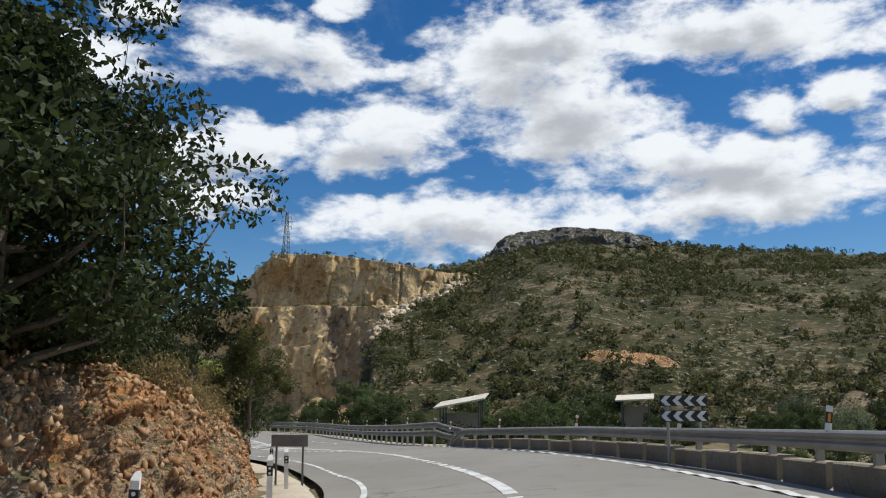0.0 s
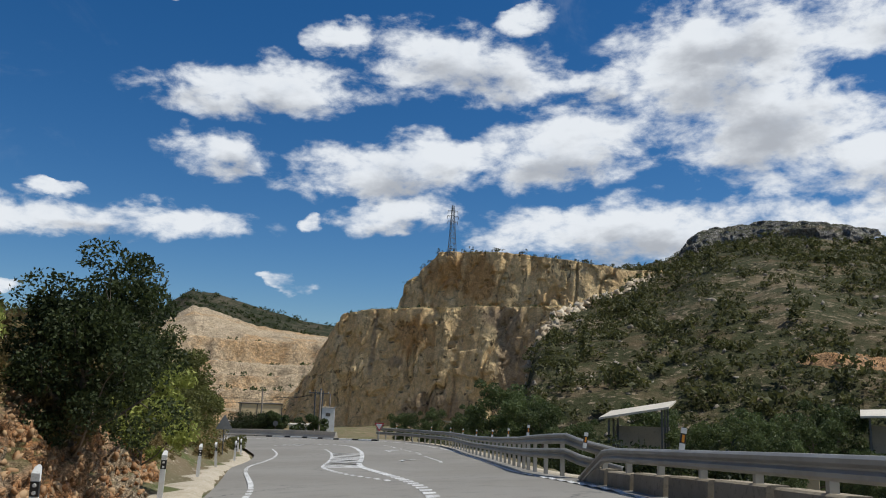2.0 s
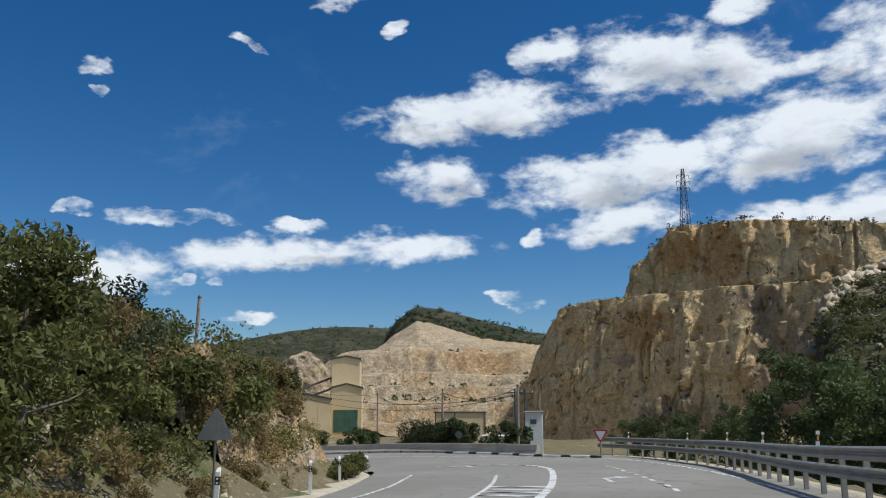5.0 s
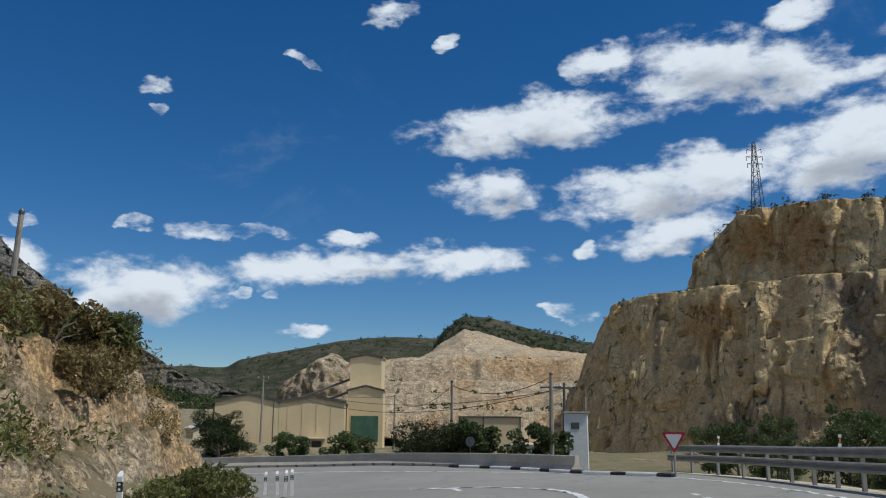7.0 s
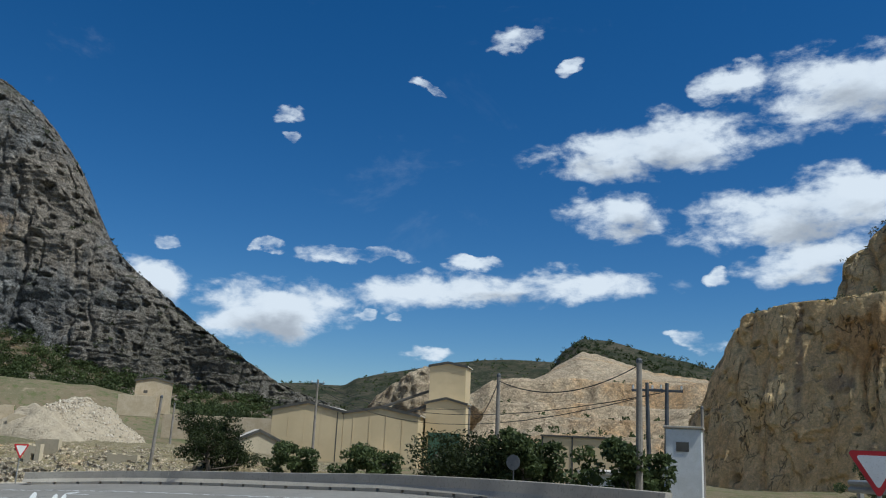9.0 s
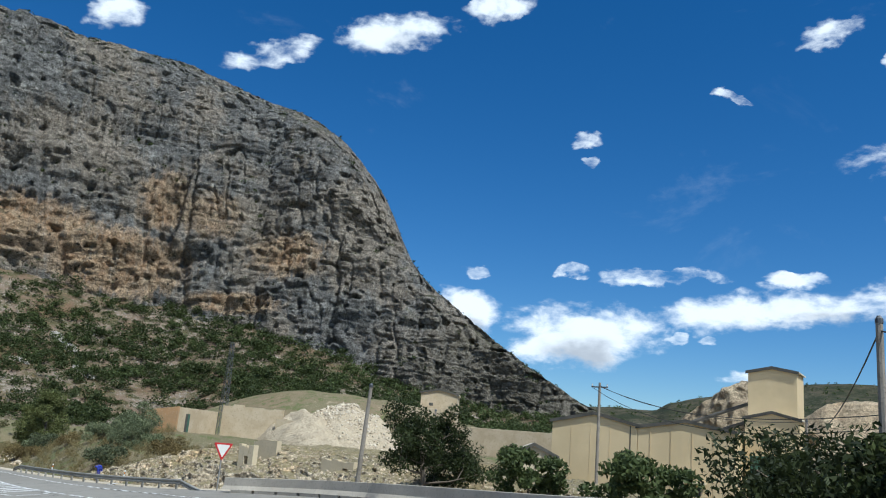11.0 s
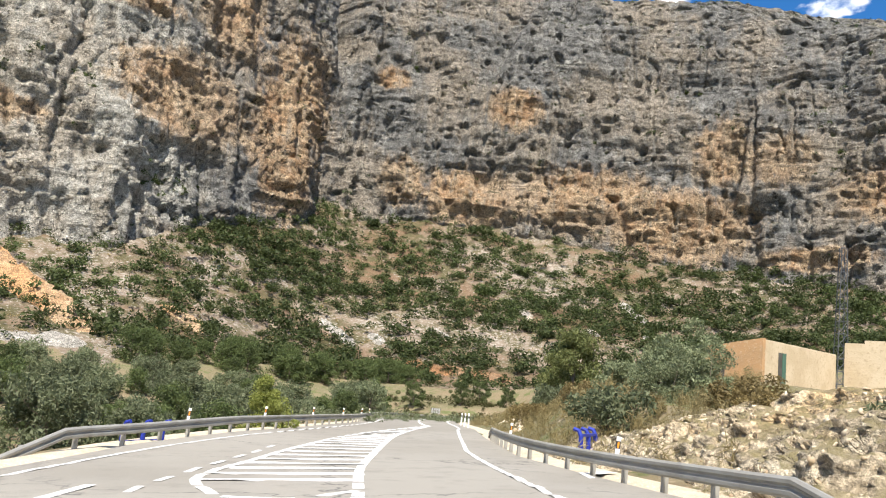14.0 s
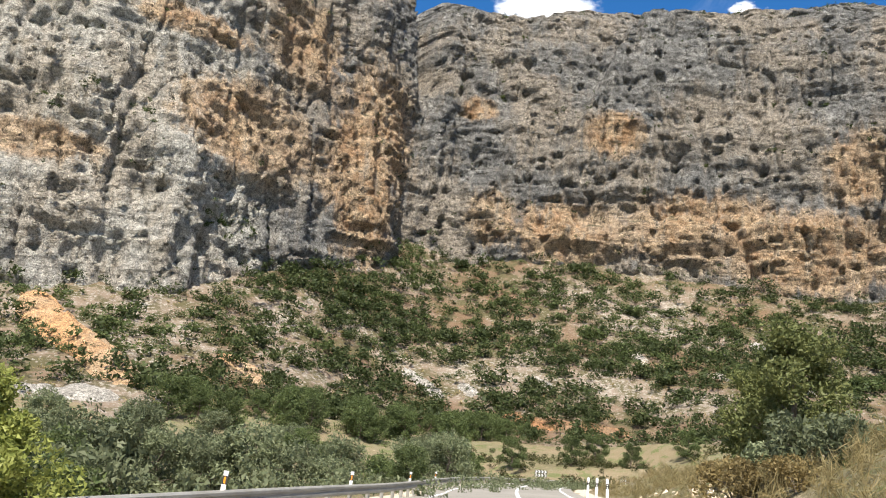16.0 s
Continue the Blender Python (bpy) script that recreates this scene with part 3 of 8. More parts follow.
    return material(name, build, 0.92, 0.0, 0.15)


def leaf_material(name, a, b, dry=None, translucent=0.38):
    def build(n, pos, geo, bsdf):
        r = geo.outputs["Random Per Island"]
        info = n.add("ShaderNodeObjectInfo")
        col = n.mix(r, a, b)
        if dry is not None:
            col = n.mix(n.ramp(fac(n.noise(pos, 0.35, 2)), 0.5, 0.7), col, dry)
        hsv = n.add("ShaderNodeHueSaturation")
        n.put(hsv.inputs["Color"], col)
        n.put(hsv.inputs["Value"], n.ramp(info.outputs["Random"], 0, 1, 0.78, 1.2))
        bsdf.inputs["Subsurface Weight"].default_value = 0.0
        return hsv.outputs[0]
    m = material(name, build, 0.6, 0.0, 0.25)
    t = m.node_tree
    bsdf, out = t.nodes["Principled BSDF"], t.nodes["Material Output"]
    n = Nodes(t)
    tr = n.add("ShaderNodeBsdfTranslucent")
    link = bsdf.inputs["Base Color"].links[0].from_socket
    t.links.new(link, tr.inputs["Color"])
    mixn = n.add("ShaderNodeMixShader", translucent, bsdf, tr)
    t.links.new(mixn.outputs[0], out.inputs["Surface"])
    return m


def asphalt(n, pos, geo, bsdf):
    big, mid, fine = n.noise(n.scale(pos, 0.10), 1, 4, 0.6), n.noise(pos, 1.3, 4, 0.6), n.noise(pos, 55.0, 3, 0.7)
    col = n.mix(n.ramp(fac(big), 0.35, 0.65), (0.205, 0.187, 0.158), (0.255, 0.236, 0.204))
    col = n.mix(n.ramp(fac(mid), 0.5, 0.75, 0, 0.5), col, (0.125, 0.116, 0.102))
    col = n.mix(n.ramp(fac(fine), 0.45, 0.7, 0, 0.6), col, (0.295, 0.275, 0.24))
    crack = n.add("ShaderNodeTexVoronoi", feature="DISTANCE_TO_EDGE")
    n.put(crack.inputs["Vector"], n.vec("ADD", n.scale(pos, 0.16), n.scale(mid.outputs["Color"], 0.25)))
    crack.inputs["Scale"].default_value = 1.0
    cf = n.math("MULTIPLY", n.math("SUBTRACT", 1.0, n.ramp(crack.outputs["Distance"], 0.0, 0.010)), n.ramp(fac(big), 0.45, 0.6))
    col = n.mix(n.math("MULTIPLY", cf, 0.75), col, (0.05, 0.05, 0.05))
    return col, (fac(fine), 0.004)


def worn_paint(n, pos, geo, bsdf):
    fine, mid = n.noise(pos, 30, 4, 0.7), n.noise(pos, 1.7, 4, 0.6)
    wear = n.ramp(n.math("ADD", n.math("MULTIPLY", fac(fine), 0.6), n.math("MULTIPLY", fac(mid), 0.5)), 0.48, 0.68, 0.12, 0.9)
    return n.mix(wear, (0.74, 0.73, 0.70), (0.30, 0.29, 0.28)), (fac(fine), 0.002)


def soil(n, pos, geo, bsdf):
    big, mid, fine = n.noise(n.scale(pos, 0.06), 1, 4, 0.6), n.noise(pos, 0.5, 5, 0.65), n.noise(pos, 6.0, 5, 0.7)
    col = n.mix(n.ramp(fac(big), 0.38, 0.62), (0.20, 0.155, 0.095), (0.16, 0.142, 0.08))
    col = n.mix(n.ramp(fac(mid), 0.50, 0.62), col, (0.115, 0.125, 0.05))
    col = n.mix(n.ramp(fac(mid), 0.28, 0.40, 1, 0), col, (0.31, 0.25, 0.165))
    col = n.mix(n.ramp(fac(fine), 0.55, 0.7, 0, 0.7), col, (0.40, 0.35, 0.27))
    return col, (n.math("ADD", fac(fine), fac(mid)), 0.12)


def verge_soil(n, pos, geo, bsdf):
    mid, fine = n.noise(pos, 0.9, 5, 0.65), n.noise(pos, 14.0, 5, 0.7)
    col = n.mix(n.ramp(fac(mid), 0.35, 0.65), (0.50, 0.43, 0.33), (0.40, 0.34, 0.25))
    col = n.mix(n.ramp(fac(fine), 0.5, 0.7), col, (0.60, 0.55, 0.46))
    return col, (fac(fine), 0.03)


def steel_coat(n, pos, geo, bsdf):
    mid, fine = n.noise(pos, 1.2, 4, 0.6), n.noise(pos, 22, 4, 0.6)
    col = n.mix(n.ramp(fac(mid), 0.35, 0.65), (0.37, 0.355, 0.32), (0.29, 0.275, 0.24))
    return n.mix(n.ramp(fac(fine), 0.6, 0.8, 0, 0.5), col, (0.28, 0.24, 0.19)), (fac(fine), 0.002)


ASPHALT = material("asphalt", asphalt, 0.75, 0, 0.35)
PAINT = material("road_paint", worn_paint, 0.7, 0, 0.3)
SOIL = material("dry_soil", soil, 0.95, 0, 0.1)
VERGE = material("pale_verge", verge_soil, 0.95, 0, 0.1)
STEEL = material("galvanised_steel", steel_coat, 0.5, 0.35, 0.5)
CONCRETE = speckled("concrete", (0.50, 0.445, 0.36), (0.42, 0.37, 0.30), (0.33, 0.29, 0.24), 0.6, 9.0, 0.01, 0.9)
BLOCK = speckled("stained_concrete", (0.33, 0.28, 0.205), (0.26, 0.215, 0.15), (0.18, 0.15, 0.105), 0.9, 9.0, 0.015, 0.9)
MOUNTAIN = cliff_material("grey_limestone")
CRAG = rock_material("grey_crag_rock", (0.32, 0.30, 0.265), (0.37, 0.28, 0.18), (0.48, 0.45, 0.40), (0.06, 0.06, 0.054), (0, 0), 1.0, 0.2, 1.8, 0.3, (0.075, 0.08, 0.035), 0.3, 0.85, 0.5)
QUARRY = quarry_material("tan_quarry_rock")
FAR_ROCK = rock_material("pale_terrace_rock", (0.52, 0.40, 0.26), (0.46, 0.30, 0.155), (0.64, 0.51, 0.345), (0.22, 0.165, 0.11), (0, 0), 0.7, 0.4, 1.2, 0.12, None, 0.3, 0.45, 0.35, None, 0.6)
BANK_ROCK = rock_material("orange_bank_rock", (0.40, 0.29, 0.18), (0.40, 0.19, 0.075), (0.55, 0.45, 0.32), (0.10, 0.07, 0.045), (0, 0), 7.0, 0.6, 0.12, 0.3, (0.15, 0.14, 0.06), 0.4, 0.85, 0.3)
PALE_ROCK = rock_material("cream_rock", (0.58, 0.475, 0.335), (0.54, 0.385, 0.22), (0.68, 0.59, 0.45), (0.32, 0.25, 0.165), (0, 0), 4.0, 0.35, 0.15, 0.3, (0.24, 0.20, 0.10), 0.4, 0.5, 0.35)


LEDGE_ROCK = rock_material("ochre_ledge_rock", (0.44, 0.335, 0.21), (0.44, 0.285, 0.14), (0.55, 0.45, 0.325), (0.20, 0.145, 0.09), (0, 0), 4.0, 0.45, 0.15, 0.35, (0.17, 0.14, 0.07))
RED_EARTH = rock_material("red_earth", (0.23, 0.135, 0.075), (0.26, 0.13, 0.06), (0.30, 0.21, 0.13), (0.12, 0.075, 0.045), (0, 0), 2.5, 0.6, 0.3, 0.3)
PALE_SCREE = rock_material("pale_scree", (0.34, 0.315, 0.275), (0.36, 0.29, 0.21), (0.44, 0.41, 0.36), (0.16, 0.14, 0.11), (0, 0), 2.5, 0.2, 0.3, 0.2)
BANK_SCAR = rock_material("orange_earth", (0.42, 0.28, 0.16), (0.42, 0.235, 0.11), (0.50, 0.37, 0.24), (0.20, 0.13, 0.08), (0, 0), 2.5, 0.6, 0.3, 0.3)


def slope_soil(red, green, pale, scale, patch=(0.5, 0.6)):
    def build(n, pos, geo, bsdf):
        p = n.scale(pos, scale)
        big, mid, fine = n.noise(n.scale(p, 0.03), 1, 4, 0.6), n.noise(n.scale(p, 0.16), 1, 5, 0.65), n.noise(n.scale(p, 0.9), 1, 5, 0.7)
        col = n.mix(n.ramp(fac(big), 0.35, 0.65), red, tuple(0.6 * a + 0.4 * b for a, b in zip(red, pale)))
        col = n.mix(n.ramp(fac(mid), *patch), col, green)
        col = n.mix(n.ramp(n.math("ADD", fac(fine), n.math("MULTIPLY", fac(big), 0.4)), 0.74, 0.86), col, pale)
        col = n.mix(n.ramp(fac(fine), 0.25, 0.42, 0.7, 0), col, tuple(0.5 * v for v in green))
        return col, (n.math("ADD", fac(fine), fac(mid)), 0.5)
    return build


HILL = material("scrub_hillside", slope_soil((0.105, 0.078, 0.042), (0.048, 0.05, 0.022), (0.24, 0.19, 0.125), 1.0, (0.34, 0.52)), 0.95, 0, 0.1)
TALUS = material("talus_soil", slope_soil((0.155, 0.102, 0.063), (0.095, 0.083, 0.043), (0.33, 0.295, 0.25), 1.4, (0.42, 0.60)), 0.95, 0, 0.1)
FAR_HILL = material("far_scrub_hill", slope_soil((0.055, 0.05, 0.03), (0.026, 0.032, 0.016), (0.12, 0.10, 0.07), 0.5, (0.40, 0.58)), 0.95, 0, 0.1)
BARK = speckled("bark", (0.12, 0.095, 0.07), (0.18, 0.145, 0.11), (0.07, 0.055, 0.04), 3, 25, 0.02)
LEAF = leaf_material("olive_leaves", (0.07, 0.08, 0.022), (0.175, 0.175, 0.055))
LEAF_DARK = leaf_material("dark_leaves", (0.018, 0.027, 0.009), (0.055, 0.07, 0.023))
LEAF_MID = leaf_material("mid_green_leaves", (0.055, 0.08, 0.028), (0.135, 0.165, 0.058))
LEAF_GREY = leaf_material("grey_green_leaves", (0.10, 0.122, 0.06), (0.215, 0.235, 0.13))
LEAF_PINE = leaf_material("pine_needles", (0.20, 0.235, 0.05), (0.38, 0.40, 0.11))
LEAF_DULL = leaf_material("dull_pine_needles", (0.115, 0.135, 0.042), (0.235, 0.25, 0.09))
LEAF_BROWN = leaf_material("dry_brush", (0.15, 0.11, 0.045), (0.26, 0.20, 0.085))
SHRUB = leaf_material("hill_shrub_leaves", (0.04, 0.046, 0.015), (0.125, 0.122, 0.042))
SHRUB_DARK = leaf_material("slope_shrub_leaves", (0.04, 0.058, 0.019), (0.10, 0.125, 0.042))
GRASS = leaf_material("dry_grass", (0.34, 0.26, 0.12), (0.24, 0.21, 0.10))

# ---------------------------------------------------------------- ground and road
def build_ground():
    near_x, near_y = np.arange(-250, 121, 2.0), np.arange(-80, 301, 2.0)
    far = np.array([6, 14, 26, 45, 75, 120, 190, 300, 480, 800, 1400, 2400, 3600.0])
    xs = np.concatenate([near_x[0] - far[::-1], near_x, near_x[-1] + far])
    ys = np.concatenate([near_y[0] - far[::-1], near_y, near_y[-1] + far])
    X, Y = np.meshgrid(xs, ys, indexing="ij")
    Z = ground_z(X, Y)
    v = np.stack([X, Y, Z], -1).reshape(-1, 3)
    ob = fast_mesh("ground", v, grid_quads(len(xs), len(ys)), SOIL, True)
    tagged(ob, "dry stony ground with thin grass and pale dust", "ground", kind="structure")


def ribbon(name, s0, s1, left, right, mat, up, step=0.6, across=10, skirt=0.0):
    s = np.arange(s0, s1 + step / 2, step)
    l = left(s) if callable(left) else np.full(len(s), left)
    r = right(s) if callable(right) else np.full(len(s), right)
    k = np.linspace(0, 1, across)
    d = l[:, None] + (r - l)[:, None] * k[None]
    p = on_road(np.repeat(s[:, None], across, 1), d, up)
    if skirt:
        p[:, 0, 2] -= skirt
        p[:, -1, 2] -= skirt
    return fast_mesh(name, p.reshape(-1, 3), grid_quads(len(s), across)[:, ::-1], mat, True)


def line_pts(pairs, step=0.5):
    """Points along the road through (s, d) pairs."""
    a = np.array(pairs, float)
    n = max(2, int(np.sum(np.hypot(*np.diff(a, axis=0).T)) / step))
    c = spline(a, 12)
    w = np.concatenate([[0], np.cumsum(np.hypot(*np.diff(c, axis=0).T))])
    t = np.linspace(0, w[-1], n)
    return np.interp(t, w, c[:, 0]), np.interp(t, w, c[:, 1])


def marking(name, pairs, width, label, up=0.012, step=0.5):
    s, d = line_pts(pairs, step)
    p = on_road(s, d)
    t = np.gradient(p, axis=0)
    t /= np.linalg.norm(t, axis=1)[:, None]
    r = np.stack([t[:, 1], -t[:, 0], 0 * t[:, 0]], 1)
    rows = [on_xy(p[:, :2] + r[:, :2] * w, up) for w in (-width / 2, 0, width / 2)]
    v = np.stack(rows, 1).reshape(-1, 3)
    ob = fast_mesh(name, v, grid_quads(len(s), 3)[:, ::-1], PAINT)
    return tagged(ob, label, "road marking", kind="structure")


def on_xy(xy, up=0.0):
    s, d = road_sd(xy[:, 0], xy[:, 1])
    z = np.interp(s, ROAD_S, ROAD[:, 2]) + bank(s) * np.clip(d, -13, 13)
    return np.stack([xy[:, 0], xy[:, 1], z + up], 1)


def dashes(name, pairs, width, on, off, label):
    s, d = line_pts(pairs, 0.25)
    w = np.concatenate([[0], np.cumsum(np.hypot(np.diff(s), np.diff(d)))])
    a = 0.0
    while a + on < w[-1]:
        q = np.linspace(a, a + on, 3)
        marking(name, list(zip(np.interp(q, w, s), np.interp(q, w, d))), width, label)
        a += on + off


build_ground()
tagged(ribbon("road", -30, 312, edge_left, edge_right, ASPHALT, 0.0, 0.6, 14, 0.0), "worn grey asphalt road with cracks and patches", "road", kind="structure")
tagged(ribbon("verge_left", 0, 112, lambda s: edge_left(s) - 2.2, lambda s: edge_left(s) + 0.05, VERGE, -0.02, 0.8, 5, 0.25), "pale gravel verge beside the road", "verge", kind="structure")
tagged(ribbon("verge_right", -10, 112, lambda s: edge_right(s) - 0.05, lambda s: edge_right(s) + 1.1, VERGE, -0.02, 0.8, 4, 0.25), "pale gravel verge under the guard rail", "verge", kind="structure")
tagged(ribbon("verge_valley", 150, 310, lambda s: edge_left(s) - 1.6, lambda s: edge_left(s) + 0.05, VERGE, -0.02, 0.8, 4, 0.25), "pale gravel verge under the guard rail", "verge", kind="structure")
tagged(ribbon("verge_slope", 160, 310, lambda s: edge_right(s) - 0.05, lambda s: edge_right(s) + 1.8, VERGE, -0.02, 0.8, 4, 0.25), "pale gravel verge beside the rail", "verge", kind="structure")

EDGE_R = [(-20, 3.6), (35, 3.5), (48, 3.5), (55, 4.1), (60, 4.6), (72, 5.6), (85, 6.7), (92, 7.2), (104, 7.4), (112, 6.6), (120, 5.4), (130, 4.2), (142, 3.4), (151, 3.2), (161, 2.5), (165, 2.1), (177, 1.4), (186, 1.8), (204, 2.8), (220, 3.4), (300, 3.6)]
EDGE_L = [(-20, -3.2), (20, -3.3), (30, -3.8), (42, -4.4), (55, -6.0), (62, -6.5), (75, -6.4), (88, -6.2), (94, -6.1)]
marking("edge_line", EDGE_R, 0.15, "worn white edge line on the asphalt")
marking("edge_line", EDGE_L, 0.15, "worn white edge line on the asphalt")
marking("edge_line", [(150, -8.4), (158, -8.2), (166, -8.2), (174, -7.9), (180, -6.9), (188, -5.4), (203, -3.6), (218, -2.9), (234, -3.1), (300, -3.2)], 0.15, "worn white edge line on the asphalt")
marking("centre_line", [(-20, 0.2), (8, -0.1), (16, -0.3), (29, -0.3), (40, -0.2), (48, -0.6), (57, -1.4)], 0.3, "broad white centre line on the bend")
marking("island_line", [(46, -0.9), (52, -2.3), (58, -3.1), (64, -3.1), (78, -2.7), (92, -2.0)], 0.15, "white outline of a hatched island")
marking("island_line", [(57, -1.4), (63, -1.5), (75, -0.9), (85, -0.1), (91, 0.5), (97, 0.9), (102, 0.6), (107, -1.2), (109, -3.6)], 0.28, "white outline of a hatched island")
for s_ in np.arange(58.5, 84, 1.5):
    a_, b_ = np.interp(s_, [58, 64, 78, 92], [-3.1, -3.1, -2.7, -2.0]), np.interp(s_, [57, 63, 75, 85, 91], [-1.4, -1.5, -0.9, -0.1, 0.5])
    marking("hatch_bar", [(s_, a_), (s_ - 0.5, (a_ + b_) / 2), (s_ - 1.0, b_)], 0.35, "white hatch bar on the road")
dashes("lane_dash", [(46, 2.5), (61, 2.6), (75, 3.1), (88, 3.7), (102, 4.4)], 0.18, 1.0, 1.0, "short white lane dash")
marking("turn_line", [(138, -5.0), (145, -4.7), (151, -4.2), (155, -4.0), (159, -4.4)], 0.32, "broad curved white line")
marking("island_line", [(136, -0.4), (144, -0.75), (147, -0.6), (158, -0.8), (165, -1.3), (172, -1.75), (181, -1.4), (190, -0.9), (202, 0.2), (212, 1.3)], 0.22, "white outline of a hatched island")
marking("island_line", [(165, -3.6), (168, -4.7), (173, -4.5), (178, -4.0), (194, -1.8), (212, 1.2)], 0.2, "white outline of a hatched island")
marking("island_line", [(165, -3.6), (164.5, -2.6), (166, -1.4)], 0.2, "white end of a hatched island")
for s_ in np.arange(167.5, 204, 1.4):
    a_, b_ = np.interp(s_, [165, 168, 173, 178, 194, 212], [-3.6, -4.7, -4.5, -4.0, -1.8, 1.2]), np.interp(s_, [158, 165, 172, 181, 190, 202, 212], [-0.8, -1.3, -1.75, -1.4, -0.9, 0.2, 1.3])
    marking("hatch_bar", [(s_, a_), (s_ + 0.7, b_)], 0.45, "white hatch bar on the road")
dashes("lane_dash", [(159, -4.6), (168, -5.2), (178, -4.8)], 0.15, 1.0, 1.0, "short white lane dash")
dashes("lane_dash", [(152, 3.2), (162, 2.4), (170, 1.8)], 0.12, 0.8, 0.9, "short white lane dash")
marking("centre_line", [(212, 1.25), (225, 0.6), (300, 0.2)], 0.18, "white centre line")


def arrow(s, d, turn, size=1.0, flip=1):
    """A bent road arrow, lying flat on the asphalt."""
    shape = [(-0.1, 0), (0.1, 0), (0.1, 2.0), (0.55, 2.45), (0.55, 2.1), (1.25, 2.75), (0.55, 3.4), (0.55, 3.0), (-0.1, 2.3)]
    o = on_road(s, d)
    a = math.radians(turn)
    i = int(np.argmin(np.abs(ROAD_S - s)))
    t, r = ROAD_T[i], ROAD_R[i]
    pts = []
    for x, y in shape:
        x, y = x * size * flip, y * size
        u, v = x * math.cos(a) - y * math.sin(a), x * math.sin(a) + y * math.cos(a)
        pts.append((o[0] + r[0] * u + t[0] * v, o[1] + r[1] * u + t[1] * v))
    p = on_xy(np.array(pts), 0.014)
    bm = bmesh.new()
    f = bm.faces.new([bm.verts.new(c) for c in p])
    bmesh.ops.triangulate(bm, faces=[f])
    bmesh.ops.recalc_face_normals(bm, faces=bm.faces)
    me = bpy.data.meshes.new("road_arrow")
    bm.to_mesh(me)
    bm.free()
    me.materials.append(PAINT)
    tagged(new("road_arrow", me), "white turn arrow painted on the asphalt", "road marking", kind="structure")


arrow(146, 1.6, 0, 1.0, 1)
arrow(66, 0.9, 0, 1.0, 1)
arrow(84, 2.0, 0, 1.0, 1)
arrow(104, -2.6, 0, 1.0, -1)
arrow(154, -5.9, 180, 1.0, 1)
arrow(166, -6.0, 180, 1.0, 1)
arrow(170, 3.6, 0, 0.8, 1)


# ---------------------------------------------------------------- rock faces and hills
def face_surface(name, foot, top, mat, cols, rows, profile, bumps, back=(150, 10), label="", category="cliff", seed=3, extra=None):
    """A rock wall between a foot line and a top line; profile gives (share of setback, share of height) rows."""
    F, T = spline(foot, 12, 4), spline(top, 12, 4)
    w = np.concatenate([[0], np.cumsum(np.linalg.norm(np.diff(F, axis=0), axis=1))])
    t = np.linspace(0, w[-1], cols)
    F = np.stack([np.interp(t, w, F[:, i]) for i in range(3)], 1)
    T = np.stack([np.interp(t, w, T[:, i]) for i in range(3)], 1)
    out = np.gradient(F[:, :2], axis=0)
    out /= np.linalg.norm(out, axis=1)[:, None]
    N = np.stack([-out[:, 1], out[:, 0]], 1)
    mid = (T - F)[:, :2]
    N *= -np.sign(np.sum(np.sum(N * mid, 1)))
    pr = np.array(profile, float)
    k = np.linspace(0, 1, rows)
    v = np.concatenate([[0], np.cumsum(np.hypot(*np.diff(pr, axis=0).T))])
    v /= v[-1]
    hs, zs = np.interp(k, v, pr[:, 0]), np.interp(k, v, pr[:, 1])
    P = np.empty((cols, rows + 4, 3))
    for i in range(2):
        P[:, :rows, i] = F[:, None, i] + (T - F)[:, None, i] * hs[None]
    P[:, :rows, 2] = F[:, None, 2] + (T - F)[:, None, 2] * zs[None]
    for j, q in enumerate((0.12, 0.35, 0.7, 1.0)):
        P[:, rows + j, :2] = T[:, :2] - N * back[0] * q
        P[:, rows + j, 2] = T[:, 2] + back[1] * q
    D = np.zeros((cols, rows + 4))
    for amp, sx, sz, octv, kind in bumps:
        x, y, z = P[..., 0] / sx, P[..., 1] / sx, P[..., 2] / sz
        f = fbm(x, y, z, octv, seed)
        seed += 11
        if kind == "ridge":
            f = 1 - 2 * np.abs(f)
        elif kind == "step":
            f = np.round(f * 3) / 3
        elif kind == "bed":
            u = P[..., 2] / sz + 1.4 * f
            f = (u - np.floor(u)) ** 1.5 * (0.5 + vnoise(P[..., 0] / 9, P[..., 1] / 9, np.floor(u), seed))
        elif kind == "crack":
            f = -np.exp(-(f / 0.06) ** 2)
        D += amp * f
    if extra is not None:
        D += extra(P)
    fade = np.concatenate([np.ones(rows), [0.5, 0.4, 0.3, 0.2]])[None]
    P[..., 0] += N[:, None, 0] * D * fade
    P[..., 1] += N[:, None, 1] * D * fade
    P[..., 2] += 0.25 * D * (hs.max() * 0 + 1)
    ob = fast_mesh(name, P.reshape(-1, 3), grid_quads(cols, rows + 4), mat, False)
    return tagged(ob, label, category, kind="structure"), P


